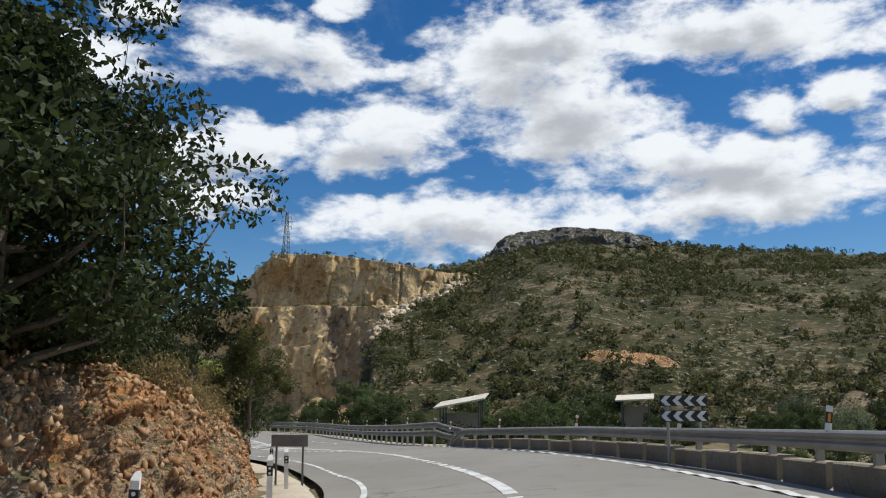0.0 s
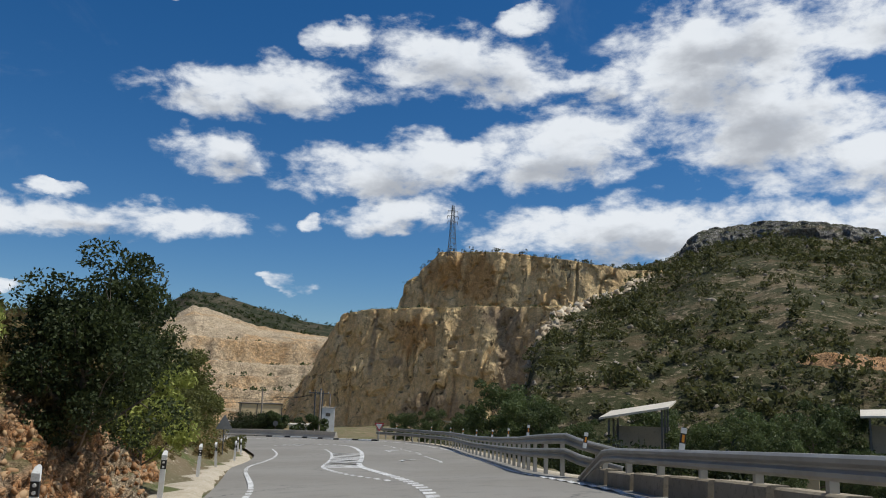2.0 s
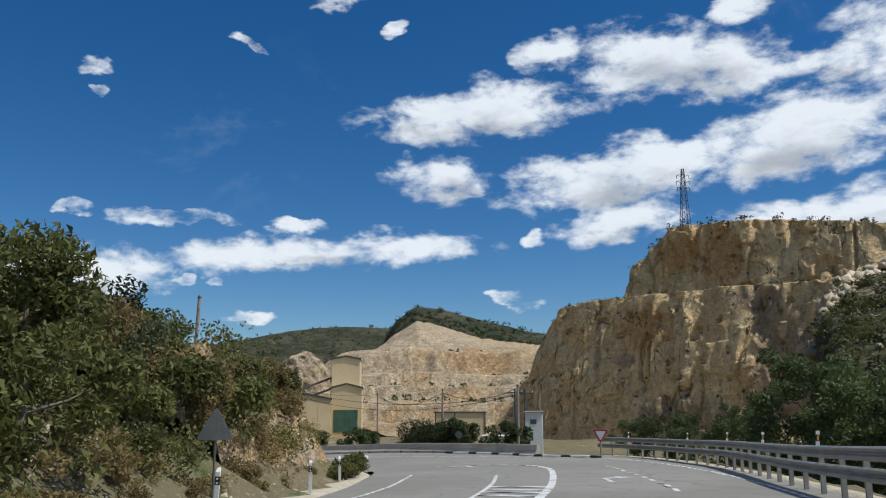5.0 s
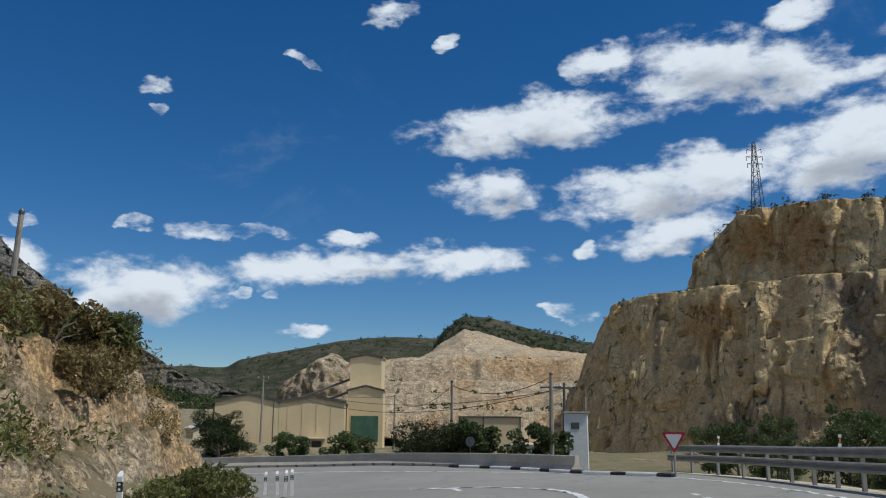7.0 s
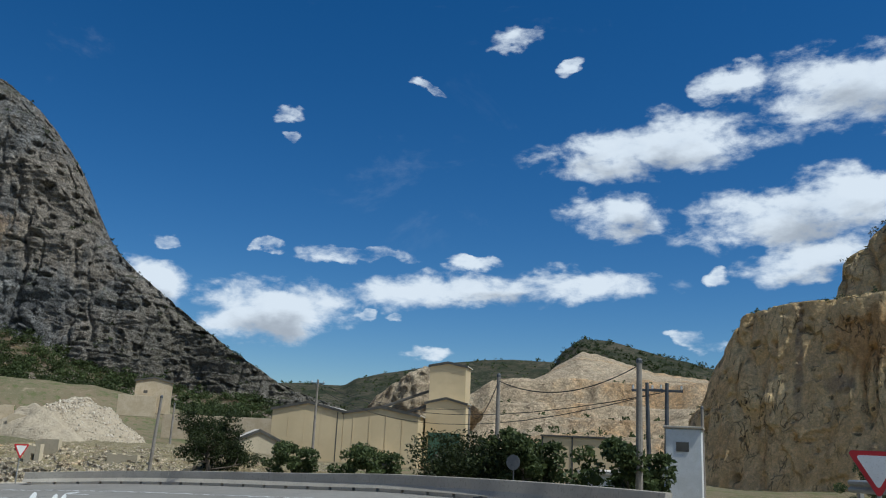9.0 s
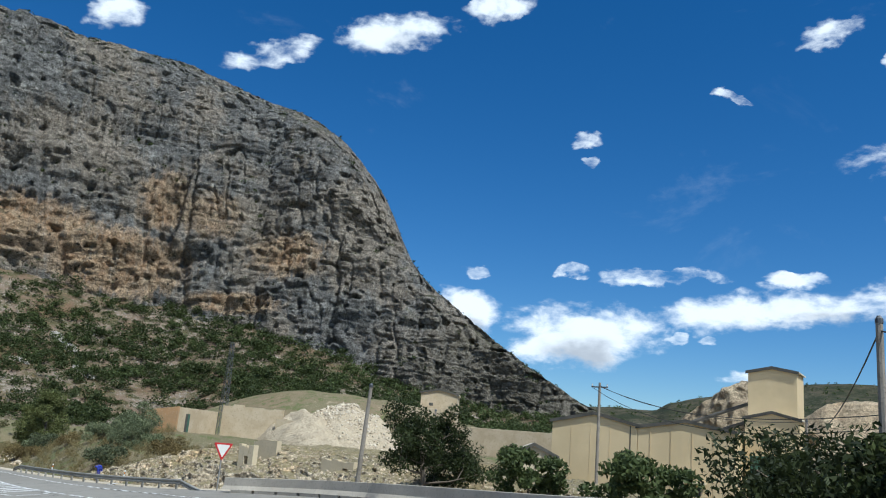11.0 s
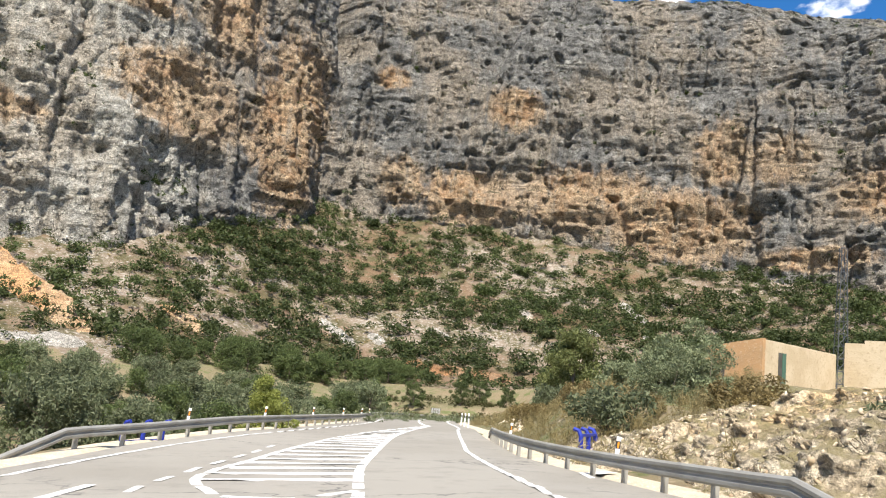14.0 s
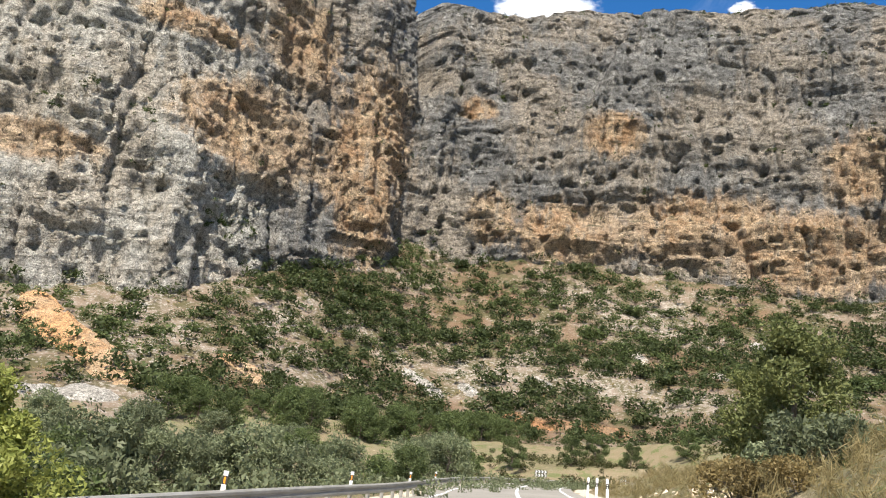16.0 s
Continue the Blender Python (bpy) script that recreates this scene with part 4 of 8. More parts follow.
MT_FOOT = [(-160, -110, 0), (-187, -86, 5), (-220, -56, 11), (-251, -27, 17), (-280, -11, 25), (-308, -2, 35), (-332, 3, 44), (-347, 8, 49), (-356, 16, 50), (-364, 32, 51), (-372, 55, 51), (-376, 78, 49), (-375, 95, 45), (-373, 118, 41), (-368, 145, 38), (-355, 172, 35), (-338, 195, 30), (-320, 215, 23), (-306, 233, 15), (-289, 252, 9), (-269, 271, 6), (-250, 291, 2), (-225, 312, -2), (-200, 330, -4)]
MT_TOP = [(-200, -160, 119), (-220, -129, 140), (-250, -94, 155), (-283, -64, 161), (-309, -48, 166), (-339, -40, 168), (-374, -35, 169), (-394, -22, 168), (-407, -3, 170), (-416, 20, 167), (-425, 50, 173), (-431, 78, 172), (-430, 99, 168), (-429, 126, 168), (-423, 157, 165), (-407, 190, 152), (-384, 216, 138), (-359, 235, 106), (-341, 246, 70), (-324, 254, 52), (-308, 263, 33), (-294, 287, 16), (-270, 317, 5), (-240, 345, 1)]


def nearest_column(P, place):
    """The share of the face's columns that passes closest to a place."""
    d = np.sum((P - np.array(place)) ** 2, -1).min(1)
    return int(np.argmin(d))


def cliff_features(P):
    """The cliff's own large forms: the cleft at the corner, the buttress, the pillars' edges and the overhangs."""
    cols = P.shape[0]
    w = np.concatenate([[0], np.cumsum(np.linalg.norm(np.diff(P[:, 60, :2], axis=0), axis=1))])[:, None]
    z = P[..., 2]
    D = np.zeros(P.shape[:2])

    def at(place):
        return w[nearest_column(P, place), 0]
    g = at((-397, -16, 140))
    D -= 15 * np.exp(-((w - g - 2.2 * fbm(z / 14, 0, 0, 3, 801)) / 3.4) ** 2) * smooth(96, 128, z)
    D -= 5 * np.exp(-((w - g + 3) / 7) ** 2) * smooth(140, 60, z)
    b = at((-260, -21, 30))
    D += 5.5 * np.exp(-((w - b - (z - 30) * 0.10) / 8) ** 2) * smooth(85, 40, z)
    D -= 4.5 * np.exp(-((w - at((-262, -21, 31))) / 1.8) ** 2 - ((z - 29) / 5) ** 2)
    D += 4.0 * np.exp(-((w - at((-330, -8, 70)) - 2 * fbm(z / 22, 0, 0, 2, 803)) / 12) ** 2)
    e = at((-405, 50, 105)) + (z - 105) * 0.35
    D += 4.5 * smooth(-1.5, 1.5, w - e) * smooth(60, 15, w - e) * smooth(65, 95, z)
    e = at((-378, 156, 82)) + (z - 82) * 0.10
    D += 4.0 * smooth(-1.2, 1.2, w - e) * smooth(34, 12, w - e) * smooth(60, 68, z) * smooth(104, 90, z)
    D += 3.0 * np.exp(-((z - 62 - 6 * fbm(w / 30, 0, 0, 2, 805)) / 5.5) ** 2) * smooth(-60, -30, w - at((-372, 80, 60))) * smooth(75, 55, w - at((-372, 80, 60)))
    pits = fbm(P[..., 0] / 3.6, P[..., 1] / 3.6, z / 1.9, 2, 811)
    D -= 2.6 * np.clip(pits - 0.34, 0, 1) / 0.3
    knobs = np.abs(fbm(P[..., 0] / 6.5, P[..., 1] / 6.5, z / 3.2, 3, 821))
    D += 0.8 * (knobs * 2 - 0.4)
    return D


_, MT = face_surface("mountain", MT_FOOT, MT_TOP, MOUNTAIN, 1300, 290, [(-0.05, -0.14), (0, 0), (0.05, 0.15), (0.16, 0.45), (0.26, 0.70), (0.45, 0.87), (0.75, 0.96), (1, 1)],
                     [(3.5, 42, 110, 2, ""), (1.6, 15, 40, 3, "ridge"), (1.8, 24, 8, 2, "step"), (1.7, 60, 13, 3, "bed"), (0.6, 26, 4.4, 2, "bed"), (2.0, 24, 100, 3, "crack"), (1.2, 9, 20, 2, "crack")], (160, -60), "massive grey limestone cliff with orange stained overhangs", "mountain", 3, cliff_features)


def build_talus():
    F = spline(MT_FOOT, 12, 4)
    w = np.concatenate([[0], np.cumsum(np.linalg.norm(np.diff(F, axis=0), axis=1))])
    cols, rows = 330, 120
    t = np.linspace(0, w[-1], cols)
    F = np.stack([np.interp(t, w, F[:, i]) for i in range(3)], 1)
    O = np.array([-70.0, 105.0])
    k = np.linspace(-0.12, 1, rows)
    q = 1 - 0.48 * k
    XY = O[None, None] + (F[:, None, :2] - O) * q[None, :, None]
    G = ground_z(XY[:, -1, 0], XY[:, -1, 1]) - 1.0
    f = np.where(k < 0, 1 - 1.4 * k, (1 - np.clip(k, 0, 1)) ** 1.9)
    Z = G[:, None] + (F[:, None, 2] + 2 - G[:, None]) * f[None]
    Z += (2.2 * fbm(XY[..., 0] / 26, XY[..., 1] / 26, 0, 4, 40) + 0.7 * fbm(XY[..., 0] / 5, XY[..., 1] / 5, 0, 3, 50)) * np.clip(1.1 - np.abs(k), 0.2, 1)[None]
    v = np.concatenate([XY, Z[..., None]], -1)
    tagged(fast_mesh("talus_slope", v.reshape(-1, 3), grid_quads(cols, rows)[:, ::-1], TALUS, True), "stony reddish slope below the cliff, dotted with shrubs", "hillside", kind="structure")
    return v


TALUS_V = build_talus()


def build_scar(a, b, width, name, label, surface=None, mat=None, lift=1.3):
    """A bare strip that lies along a slope between two places, ragged at its sides."""
    flat = (TALUS_V if surface is None else surface).reshape(-1, 3)
    rows = []
    for k in np.linspace(0, 1, 40):
        c = np.array(a) * (1 - k) + np.array(b) * k + np.array([0.12, -0.06]) * width * math.sin(k * 7)
        d = np.array(b, float) - np.array(a, float)
        n_ = np.array([d[1], -d[0]]) / np.linalg.norm(d)
        w = width * (0.5 + 0.8 * math.sin(math.pi * (0.1 + 0.85 * k)))
        row = []
        for q in np.linspace(-1, 1, 9):
            x, y = c + n_ * w * (q + 0.35 * float(fbm(k * 5 + q, k * 3, width, 2, 31))) * 0.5
            i = np.argpartition((flat[:, 0] - x) ** 2 + (flat[:, 1] - y) ** 2, 4)[:4]
            ends = float(smooth(0.0, 0.2, k) * smooth(1.0, 0.8, k))
            z = flat[i, 2].mean() + lift * (1 - q * q) * ends - 0.5 - 0.4 * (1 - ends)
            row.append((x, y, z))
        rows.append(row)
    P = np.array(rows)
    P[..., 2] += 0.4 * lift * fbm(P[..., 0] / 2, P[..., 1] / 2, 0, 3, 5)
    tagged(fast_mesh(name, P.reshape(-1, 3), grid_quads(40, 9), mat or BANK_SCAR, True), label, "hillside", kind="structure")


build_scar((-237, -36), (-208, 18), 8.0, "eroded_spur", "bare orange eroded spur on the slope", None, None, 3.0)
build_scar((-277, 55), (-272, 92), 8.0, "red_earth_patch", "bare red earth patch on the slope", None, RED_EARTH, 1.0)
build_scar((-244, 10), (-237, 24), 6.0, "orange_earth_patch", "bare orange earth patch on the slope", None, None, 1.2)
build_scar((-184, 6), (-206, 20), 7.0, "grey_earth_cut", "bare grey earth cut at the slope's foot", None, PALE_SCREE, 1.6)
for a_, b_, w_ in (((-293, 29), (-279, 46), 4.5), ((-292, 46), (-283, 51), 3.5), ((-271, 21), (-267, 29), 3.5), ((-331, 81), (-319, 87), 3.2), ((-343, 113), (-324, 121), 4.5), ((-319, 120), (-306, 126), 4.0), ((-303, 60), (-294, 68), 2.6), ((-318, 100), (-311, 108), 2.6)):
    build_scar(a_, b_, w_, "scree_slab", "pale bare limestone scree among the bushes", None, PALE_SCREE, 1.1)

Q_FOOT = [(-110, 270, -6), (-100, 247, -7), (-91, 231, -8), (-80, 225, -8), (-63, 220.5, -9), (-41, 215.5, -9), (-21.5, 212.5, -9), (0, 211.5, -9), (20, 214, -9)]


def build_quarry():
    F = spline(Q_FOOT, 14, 6)
    w = np.concatenate([[0], np.cumsum(np.linalg.norm(np.diff(F, axis=0), axis=1))])
    cols = 520
    t = np.linspace(0, w[-1], cols)
    F = np.stack([np.interp(t, w, F[:, i]) for i in range(3)], 1)
    out = np.gradient(F[:, :2], axis=0)
    out /= np.linalg.norm(out, axis=1)[:, None]
    N = np.stack([out[:, 1], -out[:, 0]], 1)
    x = F[:, 0]
    zl = np.interp(x, [-112, -98, -90, -85, -80, -77.5, -76, -67, -60, -26, 20], [2, 3, 6, 12, 18, 21.2, 22, 22.6, 22.9, 22.8, 22.6])
    zu = np.interp(x, [-112, -65.0, -64.2, -63.5, -61.5, -57, -54.8, -53.6, -38, -18, 2, 20], [0, 0, 26, 30.5, 32.5, 36, 37.6, 39.4, 38.6, 36.0, 33, 33])
    zu = np.maximum(zl + 0.3, zu)
    rows = []
    for k in np.linspace(0, 1, 130):
        rows.append((7.5 * k, F[:, 2] + (zl - F[:, 2]) * k))
    for k in (0.3, 0.65, 1.0):
        rows.append((7.5 + 6.5 * k, zl - 0.45 * k))
    for k in np.linspace(0.03, 1, 70):
        rows.append((14.0 + 3.8 * k, zl - 0.45 + (zu - zl + 0.45) * k))
    for k in (0.1, 0.3, 0.6, 1.0):
        rows.append((17.8 + 90 * k, zu + 1.5 * k))
    P = np.stack([np.stack([F[:, 0] - N[:, 0] * h, F[:, 1] - N[:, 1] * h, z], -1) for h, z in rows], 1)
    r = len(rows)
    X, Y, Z = P[..., 0], P[..., 1], P[..., 2]
    D = 1.5 * fbm(X / 21, Y / 21, Z / 70, 2, 70) + 0.55 * (1 - 2 * np.abs(fbm(X / 6, Y / 6, Z / 26, 3, 77))) + 0.30 * fbm(X / 2.2, Y / 2.2, Z / 3.6, 3, 83) + 0.45 * np.round(2 * fbm(X / 5.2, Y / 5.2, Z / 7, 2, 91))
    D -= 1.3 * np.exp(-(fbm(X / 9, Y / 9, Z / 60, 3, 99) / 0.035) ** 2) + 0.6 * np.clip(fbm(X / 1.6, Y / 1.6, Z / 1.6, 2, 103) - 0.36, 0, 1) / 0.2
    D = D * np.concatenate([np.ones(r - 4), [0.5, 0.3, 0.2, 0.1]])[None]
    P[..., 0] += N[:, None, 0] * D
    P[..., 1] += N[:, None, 1] * D
    P[..., 2] += 0.35 * fbm(X / 4, Y / 4, 0, 3, 97)
    ob = fast_mesh("quarry_cliff", P.reshape(-1, 3), grid_quads(cols, r), QUARRY, False)
    tagged(ob, "tan quarry rock face in two benches with brown streaks", "cliff", kind="structure")
    return P


QUARRY_P = build_quarry()


def polar_hill(name, origin, az0, az1, cols, profile_rows, height, mat, label, bumps, category="hill"):
    """A slope seen from origin: rows of range; height(az, r) gives z."""
    az = np.radians(np.linspace(az0, az1, cols))
    r = np.array(profile_rows, float)
    A, R = np.meshgrid(az, r, indexing="ij")
    X, Y = origin[0] - np.sin(A) * R, origin[1] + np.cos(A) * R
    Z = height(np.degrees(A), R)
    for amp, size, octv, seed in bumps:
        Z = Z + amp * fbm(X / size, Y / size, 0, octv, seed)
    v = np.stack([X, Y, Z], -1)
    q = grid_quads(cols, len(r))
    if az1 > az0:
        q = q[:, ::-1]
    ob = fast_mesh(name, v.reshape(-1, 3), q, mat, True)
    tagged(ob, label, category, kind="structure")
    return v


def right_hill(az, r):
    crest = np.interp(az, [-80, -45, -28.6, -20.8, -16.2, -12.5, -9, -5.2, -4.0, -2.5, -0.5, 4, 9], [30, 42, 45.5, 49.5, 53, 57, 59.5, 57, 54, 50.5, 49, 42, 30])
    u = np.clip((r - 105) / 215, 0, 1)
    edge = np.interp(r, [168, 186, 201, 222], [5.2, 3.9, 0.3, -0.8])
    cutting = smooth(edge + 1.6, edge - 0.4, az)
    amount = cutting + (smooth(10.5, 0.5, az) - cutting) * smooth(228, 244, r)
    low = -7.5
    z = low + (crest - low) * u ** 0.72 * amount
    return np.where(r > 320, z - (r - 320) * 0.12, z) - np.where(r < 105, (105 - r) * 0.02, 0) - 6 * (1 - amount)


HILL_V = polar_hill("scrub_hill", (0, 0), 12, -80, 420, np.concatenate([np.arange(86, 330, 2.2), [340, 360, 400, 460]]), right_hill, HILL, "broad hillside covered with low green scrub", [(3.0, 40, 4, 120), (1.0, 9, 4, 130)])

_, KNOB = face_surface("rock_outcrop", [(15, 272, 39), (21, 271, 42), (33, 268, 43), (46, 264, 44), (58, 262, 45), (68, 260, 46)], [(17.5, 286, 47), (22, 296, 53.5), (34, 302, 57.5), (46, 305, 58.5), (60, 302, 56), (74, 296, 52)], CRAG, 190, 60,
                       [(0, 0), (0.12, 0.45), (0.4, 0.78), (1, 1)], [(2.6, 12, 22, 3, ""), (2.0, 5, 9, 3, "ridge"), (1.2, 4, 3, 2, "step"), (0.8, 2.0, 2.4, 2, "")], (30, -4), "grey rocky crag on the hilltop", "crag", 23)


build_scar((19, 127), (37, 122), 5.0, "red_earth_cut", "bare red earth cut in the scrub hillside", HILL_V)


def far_terraces(az, r):
    r0, r = r, r + 5 * fbm(az / 1.6, r / 60, 0, 3, 155) * smooth(175, 215, r)
    z = np.interp(r, [170, 228, 231, 258, 261, 300, 303, 372, 380, 430], [-7, -5.5, 0.5, 1.5, 5.5, 6.5, 11.5, 13.5, 26, 28])
    top = np.interp(az, [16, 23, 26.4, 29.2, 31.1, 32.7, 34.3, 36.8, 44], [40, 44, 50, 59, 64, 54, 38, 30, 24])
    z = z - 12 * smooth(36.0, 39.5, az) * smooth(200, 300, r)
    return np.where(r > 430, z + (top - 28) * np.clip((r - 430) / 170, 0, 1) ** 0.75, z) - np.where(r > 600, (r - 600) * 0.1, 0)


TERRACE_V = polar_hill("quarry_terraces", (-13.5, 70), 14, 40, 240, np.concatenate([np.arange(175, 440, 2.2), np.arange(442, 620, 5), [650, 720]]), far_terraces, FAR_ROCK, "cream quarry terraces with broken rock and sparse bushes", [(2.6, 24, 4, 150), (0.9, 5, 3, 160)], "terraces")


def far_peak(az, r):
    top = np.interp(az, [16, 23, 26.4, 29.2, 31.1, 32.5, 33.5, 36], [56, 66, 76, 86.5, 87.5, 75, 52, 20])
    return 16 + (top - 16) * np.clip((r - 480) / 240, 0, 1) - np.where(r > 720, (r - 720) * 0.2, 0)


FAR_PEAK_V = polar_hill("far_peak", (-13.5, 70), 14, 38, 130, np.concatenate([np.arange(480, 730, 8), [760, 850]]), far_peak, FAR_HILL, "dark green distant hill above the quarry", [(3, 40, 4, 170)])


def far_ridge(az, r):
    top = np.interp(az, [22, 27, 32.9, 35.9, 39.8, 46.4, 47.2, 50.5, 60], [15, 70, 98, 99, 92, 68, 58, 57, 50])
    return -5 + (top + 5) * np.clip((r - 600) / 400, 0, 1) ** 1.1 - np.where(r > 1000, (r - 1000) * 0.15, 0)


FAR_RIDGE_V = polar_hill("far_ridge", (-13.5, 70), 22, 66, 150, np.concatenate([np.arange(600, 1010, 14), [1040, 1150]]), far_ridge, FAR_HILL, "dark long ridge on the horizon", [(4, 60, 4, 180)])

face_surface("orange_crag", [(-172, 232, -6), (-163, 224, -6), (-152, 219, -6), (-142, 219, -6), (-137, 226, -6)], [(-170, 236, 4), (-160, 231, 8), (-149, 227, 12.5), (-145, 227, 13.5), (-141, 232, 8)], FAR_ROCK, 110, 50,
             [(0, 0), (0.3, 0.6), (0.7, 0.9), (1, 1)], [(2.0, 8, 18, 3, ""), (1.4, 3.5, 7, 3, "ridge"), (0.5, 1.5, 1.6, 2, "")], (20, -8), "pale orange rock crag behind the sheds", "crag", 37)


# ---------------------------------------------------------------- foliage
def leaf_cloud(rng, centres, radii, count, size, flat=0.8, aspect=1.6, three=False):
    """Quads strewn round several centres. Returns vertices and quads."""
    c = np.asarray(centres)[rng.integers(0, len(centres), count)]
    rad = np.asarray(radii)[rng.integers(0, len(radii), count)] if len(radii) != len(centres) else None
    idx = rng.integers(0, len(centres), count)
    c = np.asarray(centres)[idx]
    rad = np.asarray(radii)[idx] if rad is None else rad
    d = rng.normal(size=(count, 3))
    d /= np.linalg.norm(d, axis=1)[:, None]
    p = c + d * (rad * (0.35 + 0.65 * rng.random(count) ** 0.5))[:, None] * np.array([1, 1, flat])
    a = rng.normal(size=(count, 3))
    a /= np.linalg.norm(a, axis=1)[:, None]
    b = np.cross(a, rng.normal(size=(count, 3)))
    b /= np.linalg.norm(b, axis=1)[:, None]
    s = size * (0.6 + 0.8 * rng.random(count))[:, None]
    a, b = a * s * aspect * 0.5, b * s * 0.5
    if three:
        return np.stack([p - a, p + b * 1.3, p + a], 1).reshape(-1, 3), np.arange(3 * count).reshape(-1, 3)
    v = np.stack([p - a, p - b * 0.9, p + a, p + b * 0.9], 1).reshape(-1, 3)
    return v, np.arange(4 * count).reshape(-1, 4)


def scatter_shrubs(name, places, sizes, mat, seed, leaves=46, label="", category="shrubs", leaf=0.30, variants=6, tall=0.75, aspect=1.4):
    """Many shrubs as one sheet of foliage: each a few clumps of small leaves."""
    rng = np.random.default_rng(seed)
    base = []
    for _ in range(variants):
        n = rng.integers(3, 6)
        c = rng.normal(size=(n, 3)) * np.array([0.42, 0.42, 0.18]) + np.array([0, 0, 0.42])
        v, _q = leaf_cloud(rng, c, 0.30 + 0.25 * rng.random(n), leaves, leaf, 0.8, aspect, True)
        base.append(v)
    V = []
    for (x, y, z), s in zip(places, sizes):
        v = base[rng.integers(0, variants)]
        a = rng.random() * 6.28
        ca, sa = math.cos(a), math.sin(a)
        w = np.empty_like(v)
        w[:, 0] = (v[:, 0] * ca - v[:, 1] * sa) * s + x
        w[:, 1] = (v[:, 0] * sa + v[:, 1] * ca) * s + y
        w[:, 2] = (v[:, 2] * (tall + 0.4 * rng.random())) * s + z - 0.05 * s
        V.append(w)
    V = np.concatenate(V)
    ob = fast_mesh(name, V, np.arange(len(V)).reshape(-1, 3), mat)
    return tagged(ob, label, category, kind="stuff")


def pick_on(surface, count, seed, keep):
    """Random places on a grid surface, kept by keep(x, y, z, density)."""
    rng = np.random.default_rng(seed)
    nu, nv = surface.shape[:2]
    i, j = rng.random(count) * (nu - 1.001), rng.random(count) * (nv - 1.001)
    a, b = i.astype(int), j.astype(int)
    fu, fv = (i - a)[:, None], (j - b)[:, None]
    p = surface[a, b] * (1 - fu) * (1 - fv) + surface[a + 1, b] * fu * (1 - fv) + surface[a, b + 1] * (1 - fu) * fv + surface[a + 1, b + 1] * fu * fv
    m = keep(p[:, 0], p[:, 1], p[:, 2], rng.random(count))
    return p[m]


def open_slope(x, y):
    """Thin growth on the bare eastern end of the slope."""
    return 1.0 - 0.66 * smooth(-296, -276, x) * smooth(34, 20, y)


rng_ = np.random.default_rng(17)
pl = pick_on(HILL_V, 13000, 5, lambda x, y, z, r: (z > ground_z(x, y, False)) & (np.hypot(x, y) < 335) & (r < 0.75 + 0.9 * fbm(x / 26, y / 26, 0, 3, 61)))
scatter_shrubs("hill_scrub", pl, 0.7 + 2.0 * rng_.random(len(pl)) ** 2.2, SHRUB, 6, 64, "dark green scrub dotting the hillside", leaf=0.25)
pl = pick_on(TALUS_V, 8200, 7, lambda x, y, z, r: (z > ground_z(x, y, False) + 0.4) & (r < (0.76 + 0.9 * fbm(x / 24, y / 24, 0, 3, 62)) * open_slope(x, y)))
scatter_shrubs("slope_scrub", pl, 1.5 + 3.6 * rng_.random(len(pl)) ** 1.7, SHRUB_DARK, 8, 170, "green bushes on the stony slope", leaf=0.16, tall=0.62)
pl = pick_on(TALUS_V[:, 12:58], 2600, 117, lambda x, y, z, r: (z > ground_z(x, y, False) + 0.4) & (r < (0.74 + 0.95 * fbm(x / 20, y / 20, 0, 3, 67)) * open_slope(x, y)))
scatter_shrubs("upper_slope_scrub", pl, 1.6 + 3.0 * rng_.random(len(pl)) ** 1.7, SHRUB_DARK, 118, 170, "dense green bushes below the cliff", leaf=0.16, tall=0.62)
pl = pick_on(TALUS_V, 5000, 107, lambda x, y, z, r: (z > ground_z(x, y, False) + 0.2) & (r < 0.6 + 0.8 * fbm(x / 15, y / 15, 0, 3, 66)))
scatter_shrubs("slope_tufts", pl, 0.4 + 1.0 * rng_.random(len(pl)) ** 2.0, GRASS, 108, 26, "low dry tufts on the stony slope", leaf=0.3, tall=0.6)
pl = pick_on(MT[:, 8:], 4200, 9, lambda x, y, z, r: (fbm(x / 12, y / 12, z / 12, 3, 63) > 0.20) | (r < 0.12))
scatter_shrubs("cliff_scrub", pl, 0.5 + 1.3 * rng_.random(len(pl)) ** 2, SHRUB_DARK, 10, 26, "small shrubs clinging to the cliff", leaf=0.34)


def ledge_growth():
    """Strips of bushes along the cliff's ledges, given by their ends."""
    rng = np.random.default_rng(37)
    flat = MT[:, :294].reshape(-1, 3)
    places = []
    for a, b, wide, count in (((-402, 2, 112), (-404, 40, 104), 4.5, 150), ((-400, 84, 92), (-396, 104, 84), 3.0, 70), ((-408, 128, 112), (-402, 148, 106), 4.0, 90), ((-396, 170, 112), (-385, 196, 104), 4.0, 90),
                              ((-272, -22, 42), (-292, -14, 38), 4.0, 80), ((-382, 174, 100), (-372, 196, 78), 4.0, 70), ((-398, 118, 96), (-392, 136, 90), 2.5, 50), ((-412, 96, 128), (-410, 124, 126), 3.0, 60), ((-255, -40, 62), (-268, -32, 56), 3.0, 50)):
        for k in rng.random(count):
            c = np.array(a) * (1 - k) + np.array(b) * k + rng.normal(size=3) * wide * np.array([0.5, 0.8, 0.55])
            places.append(flat[np.argmin(np.sum((flat - c) ** 2, 1))])
    scatter_shrubs("ledge_bushes", places, 0.7 + 1.2 * rng.random(len(places)) ** 1.5, SHRUB_DARK, 38, 40, "dark bushes along the cliff's ledges", leaf=0.30)


